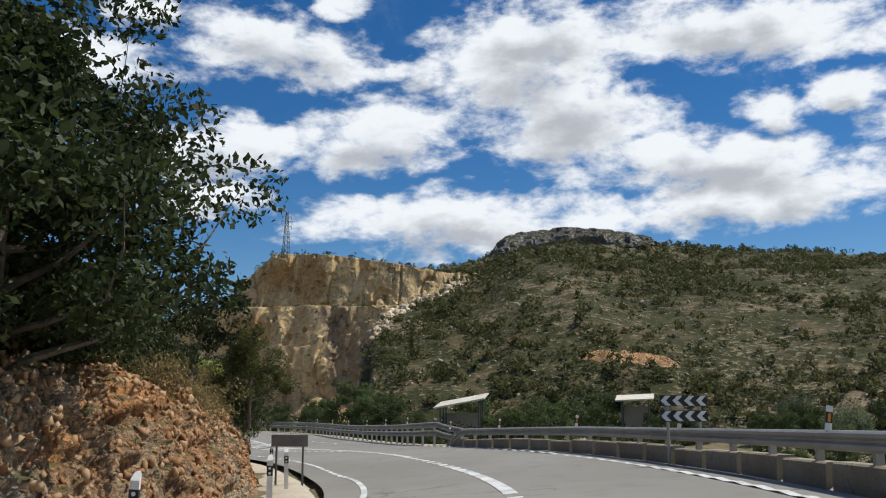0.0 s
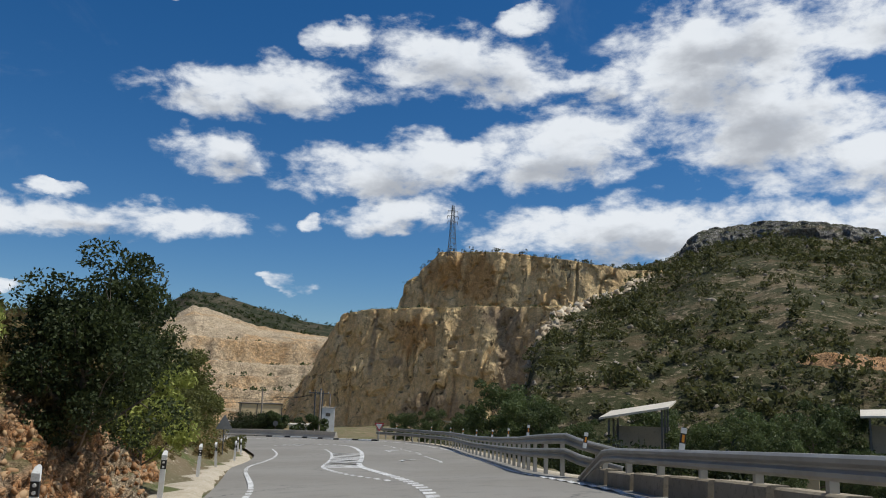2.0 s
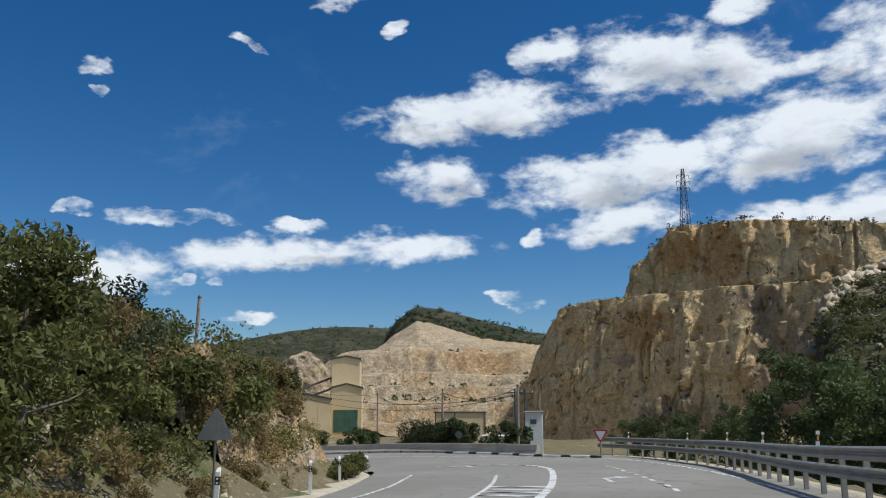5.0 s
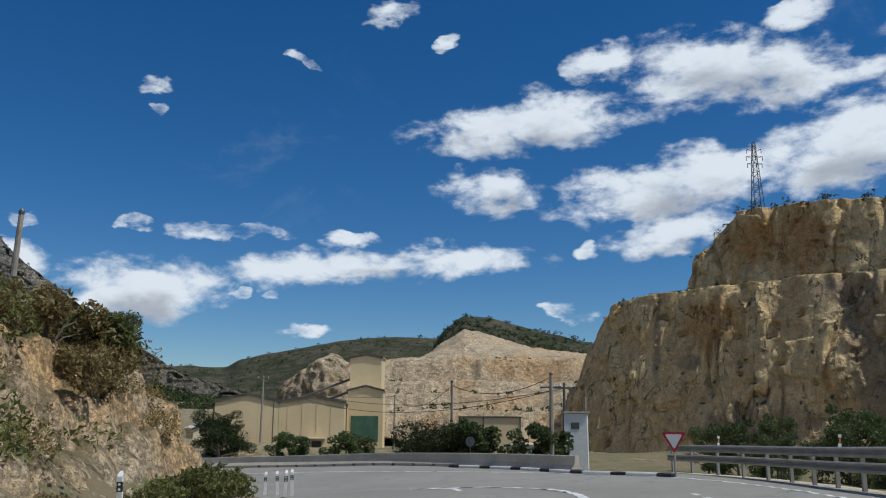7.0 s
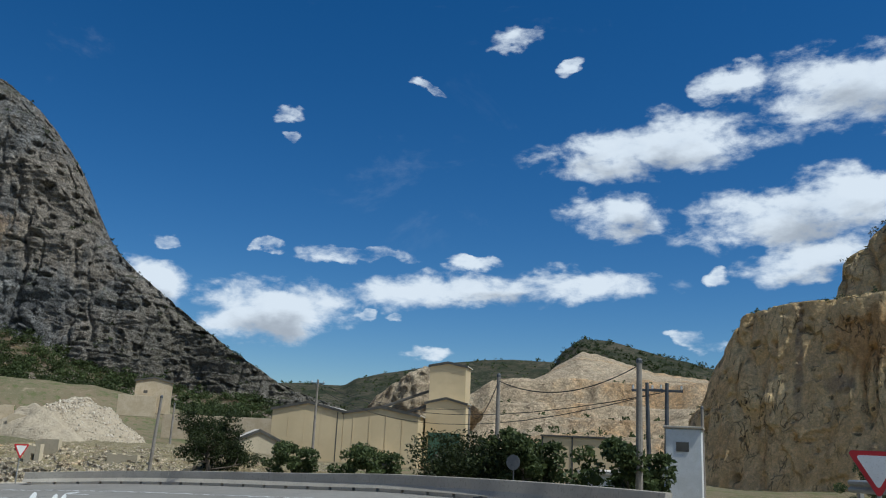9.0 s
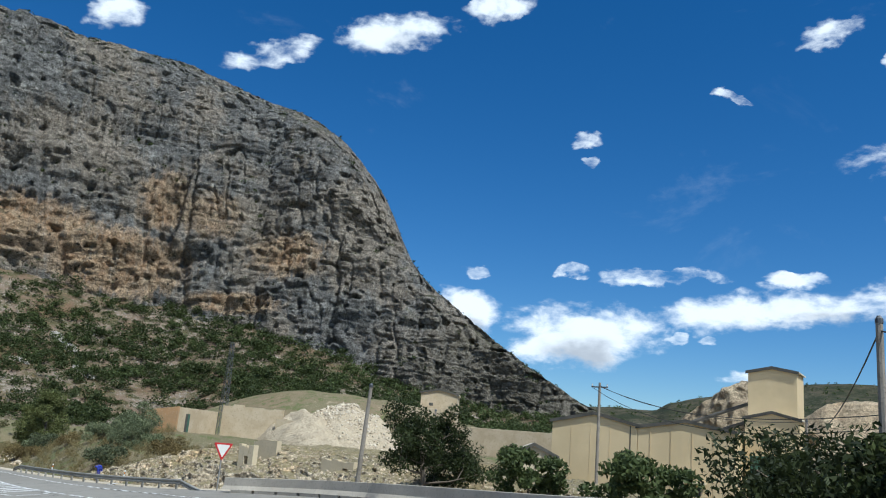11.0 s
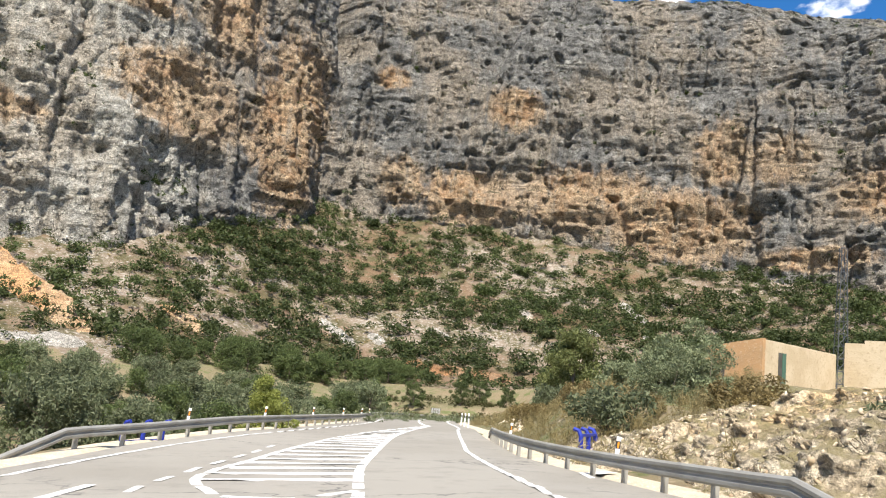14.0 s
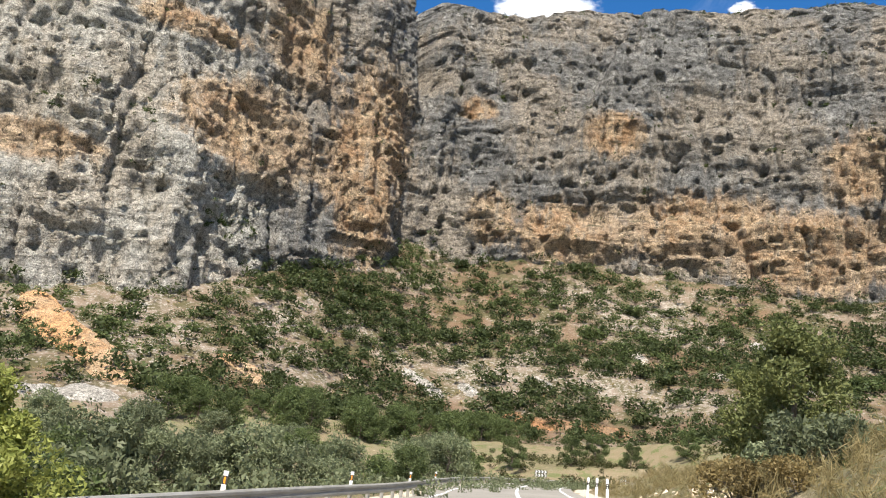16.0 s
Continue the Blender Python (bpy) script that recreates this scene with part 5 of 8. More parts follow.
ledge_growth()
pl = pick_on(QUARRY_P[:, 200:], 260, 11, lambda x, y, z, r: r < 1.0)
scatter_shrubs("quarry_top_scrub", pl, 0.5 + 1.0 * rng_.random(len(pl)), SHRUB, 12, 26, "low scrub along the quarry's top", leaf=0.34)
pl = pick_on(QUARRY_P[:, 129:133], 430, 13, lambda x, y, z, r: r < 1.0)
scatter_shrubs("ledge_scrub", pl, 0.35 + 0.7 * rng_.random(len(pl)) ** 2, SHRUB_DARK, 14, 26, "dark low scrub along the quarry's ledge", leaf=0.34)
pl = pick_on(QUARRY_P[:, 6:124], 120, 15, lambda x, y, z, r: fbm(x / 9, y / 9, z / 9, 2, 64) > 0.05)
scatter_shrubs("face_scrub", pl, 0.25 + 0.45 * rng_.random(len(pl)) ** 2, SHRUB_DARK, 16, 20, "small dark shrubs rooted in the quarry face", leaf=0.36)


def terrace_scrub():
    rng = np.random.default_rng(19)
    places = []
    for r, count in ((246, 60), (282, 45), (340, 70), (405, 40)):
        for az in np.radians(16 + 21 * rng.random(count)):
            q = r + 16 * (rng.random() - 0.5)
            x, y = -13.5 - math.sin(az) * q, 70 + math.cos(az) * q
            i = np.argmin((TERRACE_V[..., 0] - x) ** 2 + (TERRACE_V[..., 1] - y) ** 2)
            places.append(TERRACE_V.reshape(-1, 3)[i])
    scatter_shrubs("terrace_scrub", places, 0.7 + 1.6 * rng.random(len(places)) ** 2, SHRUB_DARK, 20, 30, "dark bushes in rows along the quarry terraces", leaf=0.34)


terrace_scrub()
for surf_, count_, seed_ in ((FAR_PEAK_V, 1500, 41), (FAR_RIDGE_V, 1800, 43)):
    pl = pick_on(surf_, count_, seed_, lambda x, y, z, r: r < 0.75 + 0.9 * fbm(x / 60, y / 60, 0, 3, 68))
    scatter_shrubs("far_scrub", pl, 1.6 + 3.0 * rng_.random(len(pl)) ** 2, SHRUB_DARK, seed_ + 1, 24, "dark scrub on the distant hill", leaf=0.34)

# ---------------------------------------------------------------- more materials
WHITE = speckled("white_paint", (0.78, 0.77, 0.74), (0.70, 0.69, 0.65), (0.58, 0.56, 0.52), 2.0, 30, 0.003, 0.6)
BLACK = speckled("black_paint", (0.025, 0.025, 0.026), (0.045, 0.043, 0.04), None, 4, 40, 0.002, 0.6)
RED = speckled("red_paint", (0.50, 0.03, 0.035), (0.42, 0.03, 0.03), None, 4, 40, 0.001, 0.5)
AMBER = speckled("amber_reflector", (0.75, 0.30, 0.03), (0.62, 0.24, 0.03), None, 9, 60, 0.001, 0.35)
SIGN_GREY = speckled("sign_back_grey", (0.16, 0.165, 0.165), (0.21, 0.21, 0.205), (0.11, 0.11, 0.11), 2.0, 20, 0.002, 0.55, 0.3)
BLUE = speckled("blue_paint", (0.02, 0.032, 0.24), (0.025, 0.042, 0.30), (0.02, 0.03, 0.22), 2.5, 25, 0.002, 0.45)
CREAM = speckled("cream_render", (0.60, 0.50, 0.34), (0.52, 0.43, 0.29), (0.46, 0.38, 0.26), 0.35, 5, 0.01, 0.85)
SHEET = speckled("cream_sheet_metal", (0.68, 0.53, 0.315), (0.62, 0.48, 0.28), None, 0.25, 3, 0.004, 0.6)
ROOF = speckled("pale_roof_sheet", (0.66, 0.60, 0.50), (0.57, 0.52, 0.43), (0.48, 0.43, 0.36), 0.5, 6, 0.01, 0.75)
TRIM = speckled("dark_trim", (0.07, 0.065, 0.055), (0.11, 0.10, 0.085), None, 1, 12, 0.004, 0.7)
ADOBE = speckled("ochre_masonry", (0.46, 0.27, 0.13), (0.40, 0.25, 0.13), (0.52, 0.37, 0.22), 0.9, 6, 0.03, 0.9)
PLASTER = speckled("weathered_plaster", (0.55, 0.45, 0.31), (0.47, 0.37, 0.24), (0.40, 0.31, 0.20), 0.7, 5, 0.02, 0.9)
WOOD = speckled("grey_wood_pole", (0.25, 0.215, 0.175), (0.32, 0.28, 0.23), (0.17, 0.145, 0.12), 1.5, 16, 0.01, 0.85)
IRON = speckled("dark_steel", (0.10, 0.105, 0.11), (0.15, 0.15, 0.15), None, 2, 20, 0.002, 0.5, 0.5)
GREEN = speckled("dull_green_paint", (0.07, 0.14, 0.10), (0.05, 0.11, 0.08), None, 1, 10, 0.004, 0.7)
RUBBLE = speckled("white_rubble", (0.49, 0.405, 0.285), (0.42, 0.345, 0.24), (0.32, 0.255, 0.17), 0.8, 3.0, 0.3, 0.95)
STONE = rock_material("loose_stone", (0.38, 0.29, 0.19), (0.36, 0.205, 0.095), (0.48, 0.39, 0.28), (0.20, 0.16, 0.12), (0, 0), 8, 0.3, 0.06, 0.2)


def simple_box(name, parent, mat, x0, y0, z0, x1, y1, z1, bevel=0.0, label=""):
    bm = bmesh.new()
    box(bm, x0, y0, z0, x1, y1, z1, bevel)
    return part(name, bm, mat, parent, label)


def frames_along(s, d, up=0.0):
    p = on_road(s, d, 0.0)
    p[:, 2] += up
    t = np.gradient(p, axis=0)
    t /= np.linalg.norm(t, axis=1)[:, None]
    return [(p[i], (t[i, 1], -t[i, 0], 0.0), (0.0, 0.0, 1.0)) for i in range(len(p))]


W_BEAM = [(0, 0.155), (0.035, 0.15), (0.08, 0.11), (0.08, 0.055), (0.02, 0.012), (0.02, -0.012), (0.08, -0.055), (0.08, -0.11), (0.035, -0.15), (0, -0.155), (-0.012, -0.15), (0.022, -0.142), (0.066, -0.105), (0.066, -0.06), (0.006, -0.016), (0.006, 0.016), (0.066, 0.06), (0.066, 0.105), (0.022, 0.142), (-0.012, 0.15)]


def guard_rail(pairs, tops, face, post_step, label, base=None, ends=(0.6, 0.6), post_to=0.0, group=""):
    """A steel rail along the road: beams in four-metre lengths, posts; face +1 turns the beam to its right."""
    s, d = line_pts(pairs, 0.5)
    rail = empty("guard_rail", *on_road(s[0], d[0]))
    inv = rail.matrix_basis.inverted()
    w = np.concatenate([[0], np.cumsum(np.hypot(*np.diff(on_road(s, d)[:, :2], axis=0).T))])
    total = w[-1]

    def link(name, verts, faces, mat, label=""):
        return mesh_object(name, [tuple(inv @ Vector(v)) for v in verts], faces, mat, rail, False, label)

    n = max(1, round(total / 4.0))
    for top in tops:
        for i in range(n):
            q = np.linspace(total * i / n, total * (i + 1) / n + 0.04, 6)
            up = top - 0.155 - 0.0 * q
            drop = np.maximum(0, 1 - q / 2.5) * ends[0] + np.maximum(0, 1 - (total - q) / 2.5) * ends[1]
            fr = frames_along(np.interp(q, w, s), np.interp(q, w, d))
            fr = [((p[0], p[1], p[2] + up[k] - drop[k]), r, u) for k, (p, r, u) in enumerate(fr)]
            v, f = extrude_profile([(a * face, b) for a, b in W_BEAM], fr)
            link("beam", v, f, STEEL)
    a = 1.0
    while a < total - 0.5:
        s_, d_ = float(np.interp(a, w, s)), float(np.interp(a, w, d))
        p = on_road(s_, d_ - face * 0.07)
        drop = max(0, 1 - a / 2.5) * ends[0] + max(0, 1 - (total - a) / 2.5) * ends[1]
        bm = bmesh.new()
        z1 = max(tops) - 0.02 - drop
        box(bm, -0.05, -0.06, -0.35 + post_to, 0.05, 0.06, z1)
        box(bm, -0.035, -0.02, z1 - 0.25, 0.035, 0.02 + 0.07, z1 - 0.05)
        i = int(np.argmin(np.abs(ROAD_S - s_)))
        ang = math.atan2(ROAD_T[i, 1], ROAD_T[i, 0]) + (0 if face > 0 else math.pi)
        bmesh.ops.transform(bm, matrix=inv @ Matrix.Translation(p) @ Matrix.Rotation(ang, 4, "Z"), verts=bm.verts)
        part("post", bm, STEEL, rail)
        a += post_step
    if base:
        height, length, gap = base
        a = 0.5
        while a + length < total:
            q = np.linspace(a, a + length, 4)
            fr = frames_along(np.interp(q, w, s), np.interp(q, w, d))
            h = height * (0.9 + 0.25 * random.random())
            v, f = extrude_profile([(-0.20, -0.3), (0.20, -0.3), (0.18, h - 0.03), (0.14, h), (-0.14, h), (-0.18, h - 0.03)], [((p[0] + r[0] * 0.12, p[1] + r[1] * 0.12, p[2]), r, u) for p, r, u in fr])
            link("concrete_block", v, f, BLOCK, "rough brown-stained concrete block")
            a += length + gap
    return tagged(rail, label, "guard rail", "road guard rails")


guard_rail([(-10, 4.5), (10, 4.5), (28, 4.3), (38, 3.9), (43.2, 3.95)], [0.84], -1, 2.0, "galvanised guard rail on low concrete blocks at the bend", (0.36, 1.75, 0.25), (0.0, 0.7))
guard_rail([(43.5, 5.2), (45.5, 4.2), (50, 4.2), (56, 4.9), (67, 5.9), (80, 6.9), (93, 8.8), (101, 9.1), (108, 9.8), (110, 10.6)], [1.24, 0.80], -1, 2.0, "double galvanised guard rail above a pale kerb", None, (0.5, 0.0))
guard_rail([(171.2, -10.3), (174, -9.6), (178, -8.4), (183, -7.5), (190, -6.4), (202, -5.0), (213, -4.0), (235, -4.1), (275, -4.3), (300, -4.3)], [0.58], 1, 2.0, "weathered guard rail along the valley side", None, (0.6, 0.0))
guard_rail([(160.8, 5.4), (166, 4.6), (172, 3.7), (178, 3.1), (186, 3.3), (194, 3.8)], [0.58], -1, 2.0, "weathered guard rail below the rocky slope", None, (0.6, 0.3))


# ---------------------------------------------------------------- concrete barrier
def build_barrier():
    s, d = line_pts([(113, 7.6), (119.5, 8.3), (126, 8.3), (136, 7.8), (145, 7.5), (151, 7.4), (155, 6.8), (158.8, 5.8)], 0.5)
    w = np.concatenate([[0], np.cumsum(np.hypot(*np.diff(on_road(s, d)[:, :2], axis=0).T))])
    thing = empty("concrete_barrier", *on_road(s[0], d[0]))
    inv = thing.matrix_basis.inverted()
    upper = [(-0.30, 0.14), (0.30, 0.14), (0.15, 0.36), (0.10, 0.78), (0.08, 0.80), (-0.08, 0.80), (-0.10, 0.78), (-0.15, 0.36)]
    lower = [(-0.30, -0.25), (0.30, -0.25), (0.30, 0.137), (-0.30, 0.137)]
    n = int(w[-1] / 6.0)
    for i in range(n):
        q = np.linspace(w[-1] * i / n + 0.006, w[-1] * (i + 1) / n - 0.006, 8)
        v, f = extrude_profile(upper, frames_along(np.interp(q, w, s), np.interp(q, w, d)))
        mesh_object("barrier_segment", [tuple(inv @ Vector(c)) for c in v], f, CONCRETE, thing)
    a = 0.0
    while a + 1.9 < w[-1]:
        q = np.linspace(a + 0.11, a + 1.84, 4)
        v, f = extrude_profile(lower, frames_along(np.interp(q, w, s), np.interp(q, w, d)))
        mesh_object("barrier_foot", [tuple(inv @ Vector(c)) for c in v], f, CONCRETE, thing)
        a += 1.95
    tagged(thing, "stained beige concrete barrier with drain slots", "barrier")


build_barrier()


def build_kerb():
    s, d = line_pts([(107, 7.4), (112, 6.9), (118, 7.6), (124, 7.8)], 0.25)
    w = np.concatenate([[0], np.cumsum(np.hypot(*np.diff(on_road(s, d)[:, :2], axis=0).T))])
    thing = empty("painted_kerb", *on_road(s[0], d[0]))
    inv = thing.matrix_basis.inverted()
    for i in range(int(w[-1] / 1.0)):
        q = np.linspace(i + 0.01, i + 0.99, 3)
        v, f = extrude_profile([(-0.12, -0.1), (0.12, -0.1), (0.12, 0.12), (0.10, 0.15), (-0.08, 0.15), (-0.12, 0.10)], frames_along(np.interp(q, w, s), np.interp(q, w, d)))
        mesh_object("kerbstone", [tuple(inv @ Vector(c)) for c in v], f, WHITE if i % 3 else BLACK, thing)
    tagged(thing, "kerb painted in white and black blocks", "kerb")


build_kerb()


# ---------------------------------------------------------------- signs and posts
def place_on(s, d, face_s=None):
    p = on_road(s, d)
    i = int(np.argmin(np.abs(ROAD_S - s)))
    return p, math.degrees(math.atan2(ROAD_T[i, 1], ROAD_T[i, 0])) - 90


def delineator(p, turn, lean=(0, 0), height=1.05, rail=False, back=False):
    ob = empty("marker_post", *p)
    ob.matrix_basis = pose(p[0], p[1], p[2], lean[0], lean[1], turn)
    if rail:
        bm = bmesh.new()
        box(bm, -0.05, -0.012, 0, 0.05, 0.012, 0.13)
        part("post_foot", bm, WHITE, ob)
        bm = bmesh.new()
        box(bm, -0.05, -0.014, 0.133, 0.05, 0.014, 0.30)
        part("band", bm, BLACK, ob)
        bm = bmesh.new()
        box(bm, -0.022, -0.020, 0.15, 0.022, -0.0145, 0.28)
        part("reflector", bm, AMBER, ob)
        bm = bmesh.new()
        box(bm, -0.05, -0.012, 0.303, 0.05, 0.012, 0.40)
        part("cap", bm, WHITE, ob)
        return tagged(ob, "small white rail marker with an amber reflector", "marker post", "rail markers")
    h = height
    prof = [(-0.06, -0.045), (0.06, -0.045), (0.05, 0.02), (0.02, 0.045), (-0.02, 0.045), (-0.05, 0.02)]

    def prism(z0, z1, grow=0.0, slant=0.0):
        bm = bmesh.new()
        a = [bm.verts.new((x * (1 + grow), y * (1 + grow), z0)) for x, y in prof]
        b = [bm.verts.new((x * (1 + grow), y * (1 + grow), z1 + slant * y)) for x, y in prof]
        for k in range(6):
            q = (k + 1) % 6
            bm.faces.new((a[k], a[q], b[q], b[k]))
        bm.faces.new(a[::-1])
        bm.faces.new(b)
        return bm
    part("shaft", prism(-0.2, h - 0.36), WHITE, ob)
    part("band", prism(h - 0.358, h - 0.16, 0.02), BLACK, ob)
    part("cap", prism(h - 0.158, h, 0.0, 1.2), WHITE, ob)
    for z in (h - 0.31, h - 0.21):
        bm = bmesh.new()
        bmesh.ops.create_cone(bm, cap_ends=True, segments=10, radius1=0.026, radius2=0.026, depth=0.012, matrix=Matrix.Translation((0, -0.052, z)) @ Matrix.Rotation(math.pi / 2, 4, "X"))
        part("reflector", bm, WHITE, ob)
    return tagged(ob, "white roadside marker post with a black band", "marker post", "roadside marker posts")


for k, s_ in enumerate((10.5, 18, 25.5, 33, 41, 52, 62, 72, 82, 90)):
    p_, a_ = place_on(s_, float(edge_left(s_)) - 0.9)
    delineator(p_, a_, (random.uniform(-3, 3), random.uniform(-3, 3)))
for x_, y_ in ((-36.5, 95.2), (-35.2, 93.4), (-38.6, 96.6), (-40.2, 97.5)):
    z_ = float(on_xy(np.array([[x_, y_]]))[0, 2])
    delineator((x_, y_, z_), 30, (random.uniform(-3, 3), random.uniform(-4, 4)), 0.95)
for s_ in (7, 14, 21, 28.5, 36, 43):
    p_, a_ = place_on(s_, float(np.interp(s_, [10, 28, 38, 44], [4.5, 4.3, 3.9, 4.0])))
    delineator((p_[0], p_[1], p_[2] + 0.82), a_, (0, 8), rail=True)
for s_ in (52, 60, 68, 76, 84, 92, 100, 107):
    p_, a_ = place_on(s_, float(np.interp(s_, [50, 56, 67, 80, 93, 101, 108], [4.2, 4.9, 5.9, 6.9, 8.8, 9.1, 9.8])))
    delineator((p_[0], p_[1], p_[2] + 1.22), a_, (0, 5), rail=True)
for s_ in (180, 188, 197, 206, 216, 228):
    p_, a_ = place_on(s_, float(np.interp(s_, [174, 178, 183, 190, 202, 213, 235], [-9.6, -8.4, -7.5, -6.4, -5.0, -4.0, -4.1])))
    delineator((p_[0], p_[1], p_[2] + 0.56), a_, (0, 4), rail=True)
for s_ in (170, 182):
    p_, a_ = place_on(s_, float(np.interp(s_, [166, 172, 178, 186, 197], [4.6, 3.7, 3.1, 3.3, 3.9])))
    delineator((p_[0], p_[1], p_[2] + 0.56), a_, (0, 4), rail=True)
p_, a_ = place_on(158, -9.6)
delineator(p_, a_, (4, 6))
for s_ in (216, 221, 226):
    p_, a_ = place_on(s_, 4.3)
    delineator(p_, a_, (random.uniform(-3, 3), random.uniform(-3, 3)))


def prism_poly(points, y0, y1):
    bm = bmesh.new()
    a = [bm.verts.new((x, y0, z)) for x, z in points]
    b = [bm.verts.new((x, y1, z)) for x, z in points]
    n = len(points)
    for k in range(n):
        q = (k + 1) % n
        bm.faces.new((a[k], a[q], b[q], b[k]))
    bm.faces.new(a[::-1])
    bm.faces.new(b)
    bmesh.ops.recalc_face_normals(bm, faces=bm.faces)
    return bm


def pipe(z0, z1, r=0.035, x=0.0, y=0.0, sides=8):
    bm = bmesh.new()
    tube(bm, [(x, y, z0), (x, y, z1)], r, sides)
    return bm


def rounded_triangle(size, point_up=False, r=0.06):
    h = size * math.sqrt(3) / 2
    corners = [(-size / 2, h / 3), (size / 2, h / 3), (0, -2 * h / 3)]
    out = []
    for i, (x, z) in enumerate(corners):
        c = (x * (1 - 2 * r / size), z * (1 - 2 * r / size))
        base = math.atan2(z, x)
        for k in (-50, -17, 17, 50):
            out.append((c[0] + r * math.cos(base + radians(k)), c[1] + r * math.sin(base + radians(k))))
    if point_up:
        out = [(x, -z) for x, z in out]
    ang = sorted(out, key=lambda q: math.atan2(q[1], q[0]))
    return ang


def yield_sign(x, y, base_z, centre_z, turn, size=1.10, back=False):
    ob = empty("yield_sign", x, y, base_z, turn)
    c = centre_z - base_z
    part("post", pipe(-0.3, c + 0.2, 0.045, 0, 0.05), STEEL, ob)
    tri = rounded_triangle(size)
    part("plate", prism_poly([(a, b + c) for a, b in tri], -0.005, 0.012), SIGN_GREY, ob)
    if not back:
        part("red_border", prism_poly([(a * 0.985, b * 0.985 + c) for a, b in tri], -0.011, -0.006), RED, ob)
        part("white_field", prism_poly([(a * 0.70, b * 0.70 + c) for a, b in tri], -0.016, -0.012), WHITE, ob)
    return tagged(ob, "triangular white yield sign with a red border", "road sign")


yield_sign(-80.8, 113.4, -7.0, -4.6, 98)
yield_sign(-24.5, 105.6, -4.6, -2.9, 14, 0.95)


def chevron_board(x, y, z, turn, width=1.63, row=0.38, count=4, legs=1.3, label="", point=-1):
    ob = empty("chevron_board", x, y, z, turn)
    for k in (-0.55, 0.55):
        part("post", pipe(-legs - 0.4, row * 2 + 0.05, 0.04, k * width / 1.63, 0.05), STEEL, ob)
    for j in (0, 1):
        z0 = j * (row + 0.10)
        bm = bmesh.new()
        box(bm, -width / 2, -0.005, z0, width / 2, 0.02, z0 + row, 0.003)
        panel = part("panel", bm, BLACK, ob)
        step = width / count
        for k in range(count):
            x0 = -width / 2 + k * step + 0.02
            a, b = step * 0.42, step * 0.45
            pts = [(x0 + a, z0 + 0.015), (x0 + a + b, z0 + 0.015), (x0 + b, z0 + row / 2), (x0 + a + b, z0 + row - 0.015), (x0 + a, z0 + row - 0.015), (x0, z0 + row / 2)]
            bm = bmesh.new()
            if point > 0:
                pts = [(-q, r) for q, r in pts]
            lo = [bm.verts.new((q, -0.0095, r)) for q, r in pts]
            bm.faces.new((lo[0], lo[1], lo[2], lo[5]))
            bm.faces.new((lo[5], lo[2], lo[3], lo[4]))
            r_ = bmesh.ops.extrude_face_region(bm, geom=bm.faces[:])
            bmesh.ops.translate(bm, vec=(0, 0.004, 0), verts=[g for g in r_["geom"] if isinstance(g, bmesh.types.BMVert)])
            bmesh.ops.recalc_face_normals(bm, faces=bm.faces)
            part("chevron", bm, WHITE, panel)
    return tagged(ob, label or "two-row black board with white bend chevrons", "road sign", "bend chevron boards")


chevron_board(5.9, 20.5, 0.42, -2, 1.15, 0.27, 4, 0.95)
chevron_board(-212.4, 81.5, -11.6, 95, 1.63, 0.38, 4, 1.0, "", 1)
chevron_board(-217.6, 92.0, -11.9, 60, 1.63, 0.38, 4, 1.0, "", 1)


def plate_sign(x, y, z, turn, w, h, legs, label):
    ob = empty("road_sign", x, y, z, turn)
    for k in (-0.36, 0.36):
        part("post", pipe(-legs - 0.3, h * 0.95, 0.035, k * w, 0.04), IRON, ob)
    bm = bmesh.new()
    box(bm, -w / 2, -0.012, 0, w / 2, 0.012, h, 0.008)
    part("plate", bm, SIGN_GREY, ob)
    return tagged(ob, label, "road sign")


plate_sign(-4.7, 25.8, -0.55, -5, 1.15, 0.36, 1.2, "grey back of a low rectangular road sign")
ob_ = empty("road_sign", -22.6, 67.5, -3.6, 30)
part("post", pipe(-0.4, 2.4, 0.035, 0, 0.04), IRON, ob_)
part("plate", prism_poly([(a, b + 1.9) for a, b in rounded_triangle(0.95, True)], -0.01, 0.012), SIGN_GREY, ob_)
tagged(ob_, "grey back of a triangular warning sign", "road sign")
ob_ = empty("road_sign", -41.5, 117.3, -5.6, 10)
part("post", pipe(-0.4, 2.3, 0.03, 0, 0.04), IRON, ob_)
bm_ = bmesh.new()
bmesh.ops.create_cone(bm_, cap_ends=True, segments=24, radius1=0.32, radius2=0.32, depth=0.02, matrix=Matrix.Translation((0, 0, 2.1)) @ Matrix.Rotation(math.pi / 2, 4, "X"))
part("plate", bm_, SIGN_GREY, ob_)
tagged(ob_, "grey back of a round road sign", "road sign")


def blue_frame(x, y, z, turn):
    """Three upright posts with short bent heads, tied by two bars."""
    ob = empty("blue_frame", x, y, z, turn)
    for k in (-0.85, 0.0, 0.85):
        bm = bmesh.new()
        tube(bm, [(k, 0, -0.5), (k, 0, 0.7), (k, 0.02, 1.05), (k, 0.10, 1.20), (k, 0.26, 1.24)], [0.075, 0.075, 0.07, 0.065, 0.06], 8)
        part("post", bm, BLUE, ob)
    for h in (0.55, 1.02):
        bm = bmesh.new()
        box(bm, -0.85, -0.03, h, 0.85, 0.03, h + 0.09, 0.01)
        part("crossbar", bm, BLUE, ob)
    return tagged(ob, "blue painted steel frame with curved posts", "steel frame", "blue roadside frames")


def gz(x, y):
    return float(ground_z(np.array([float(x)]), np.array([float(y)]))[0])


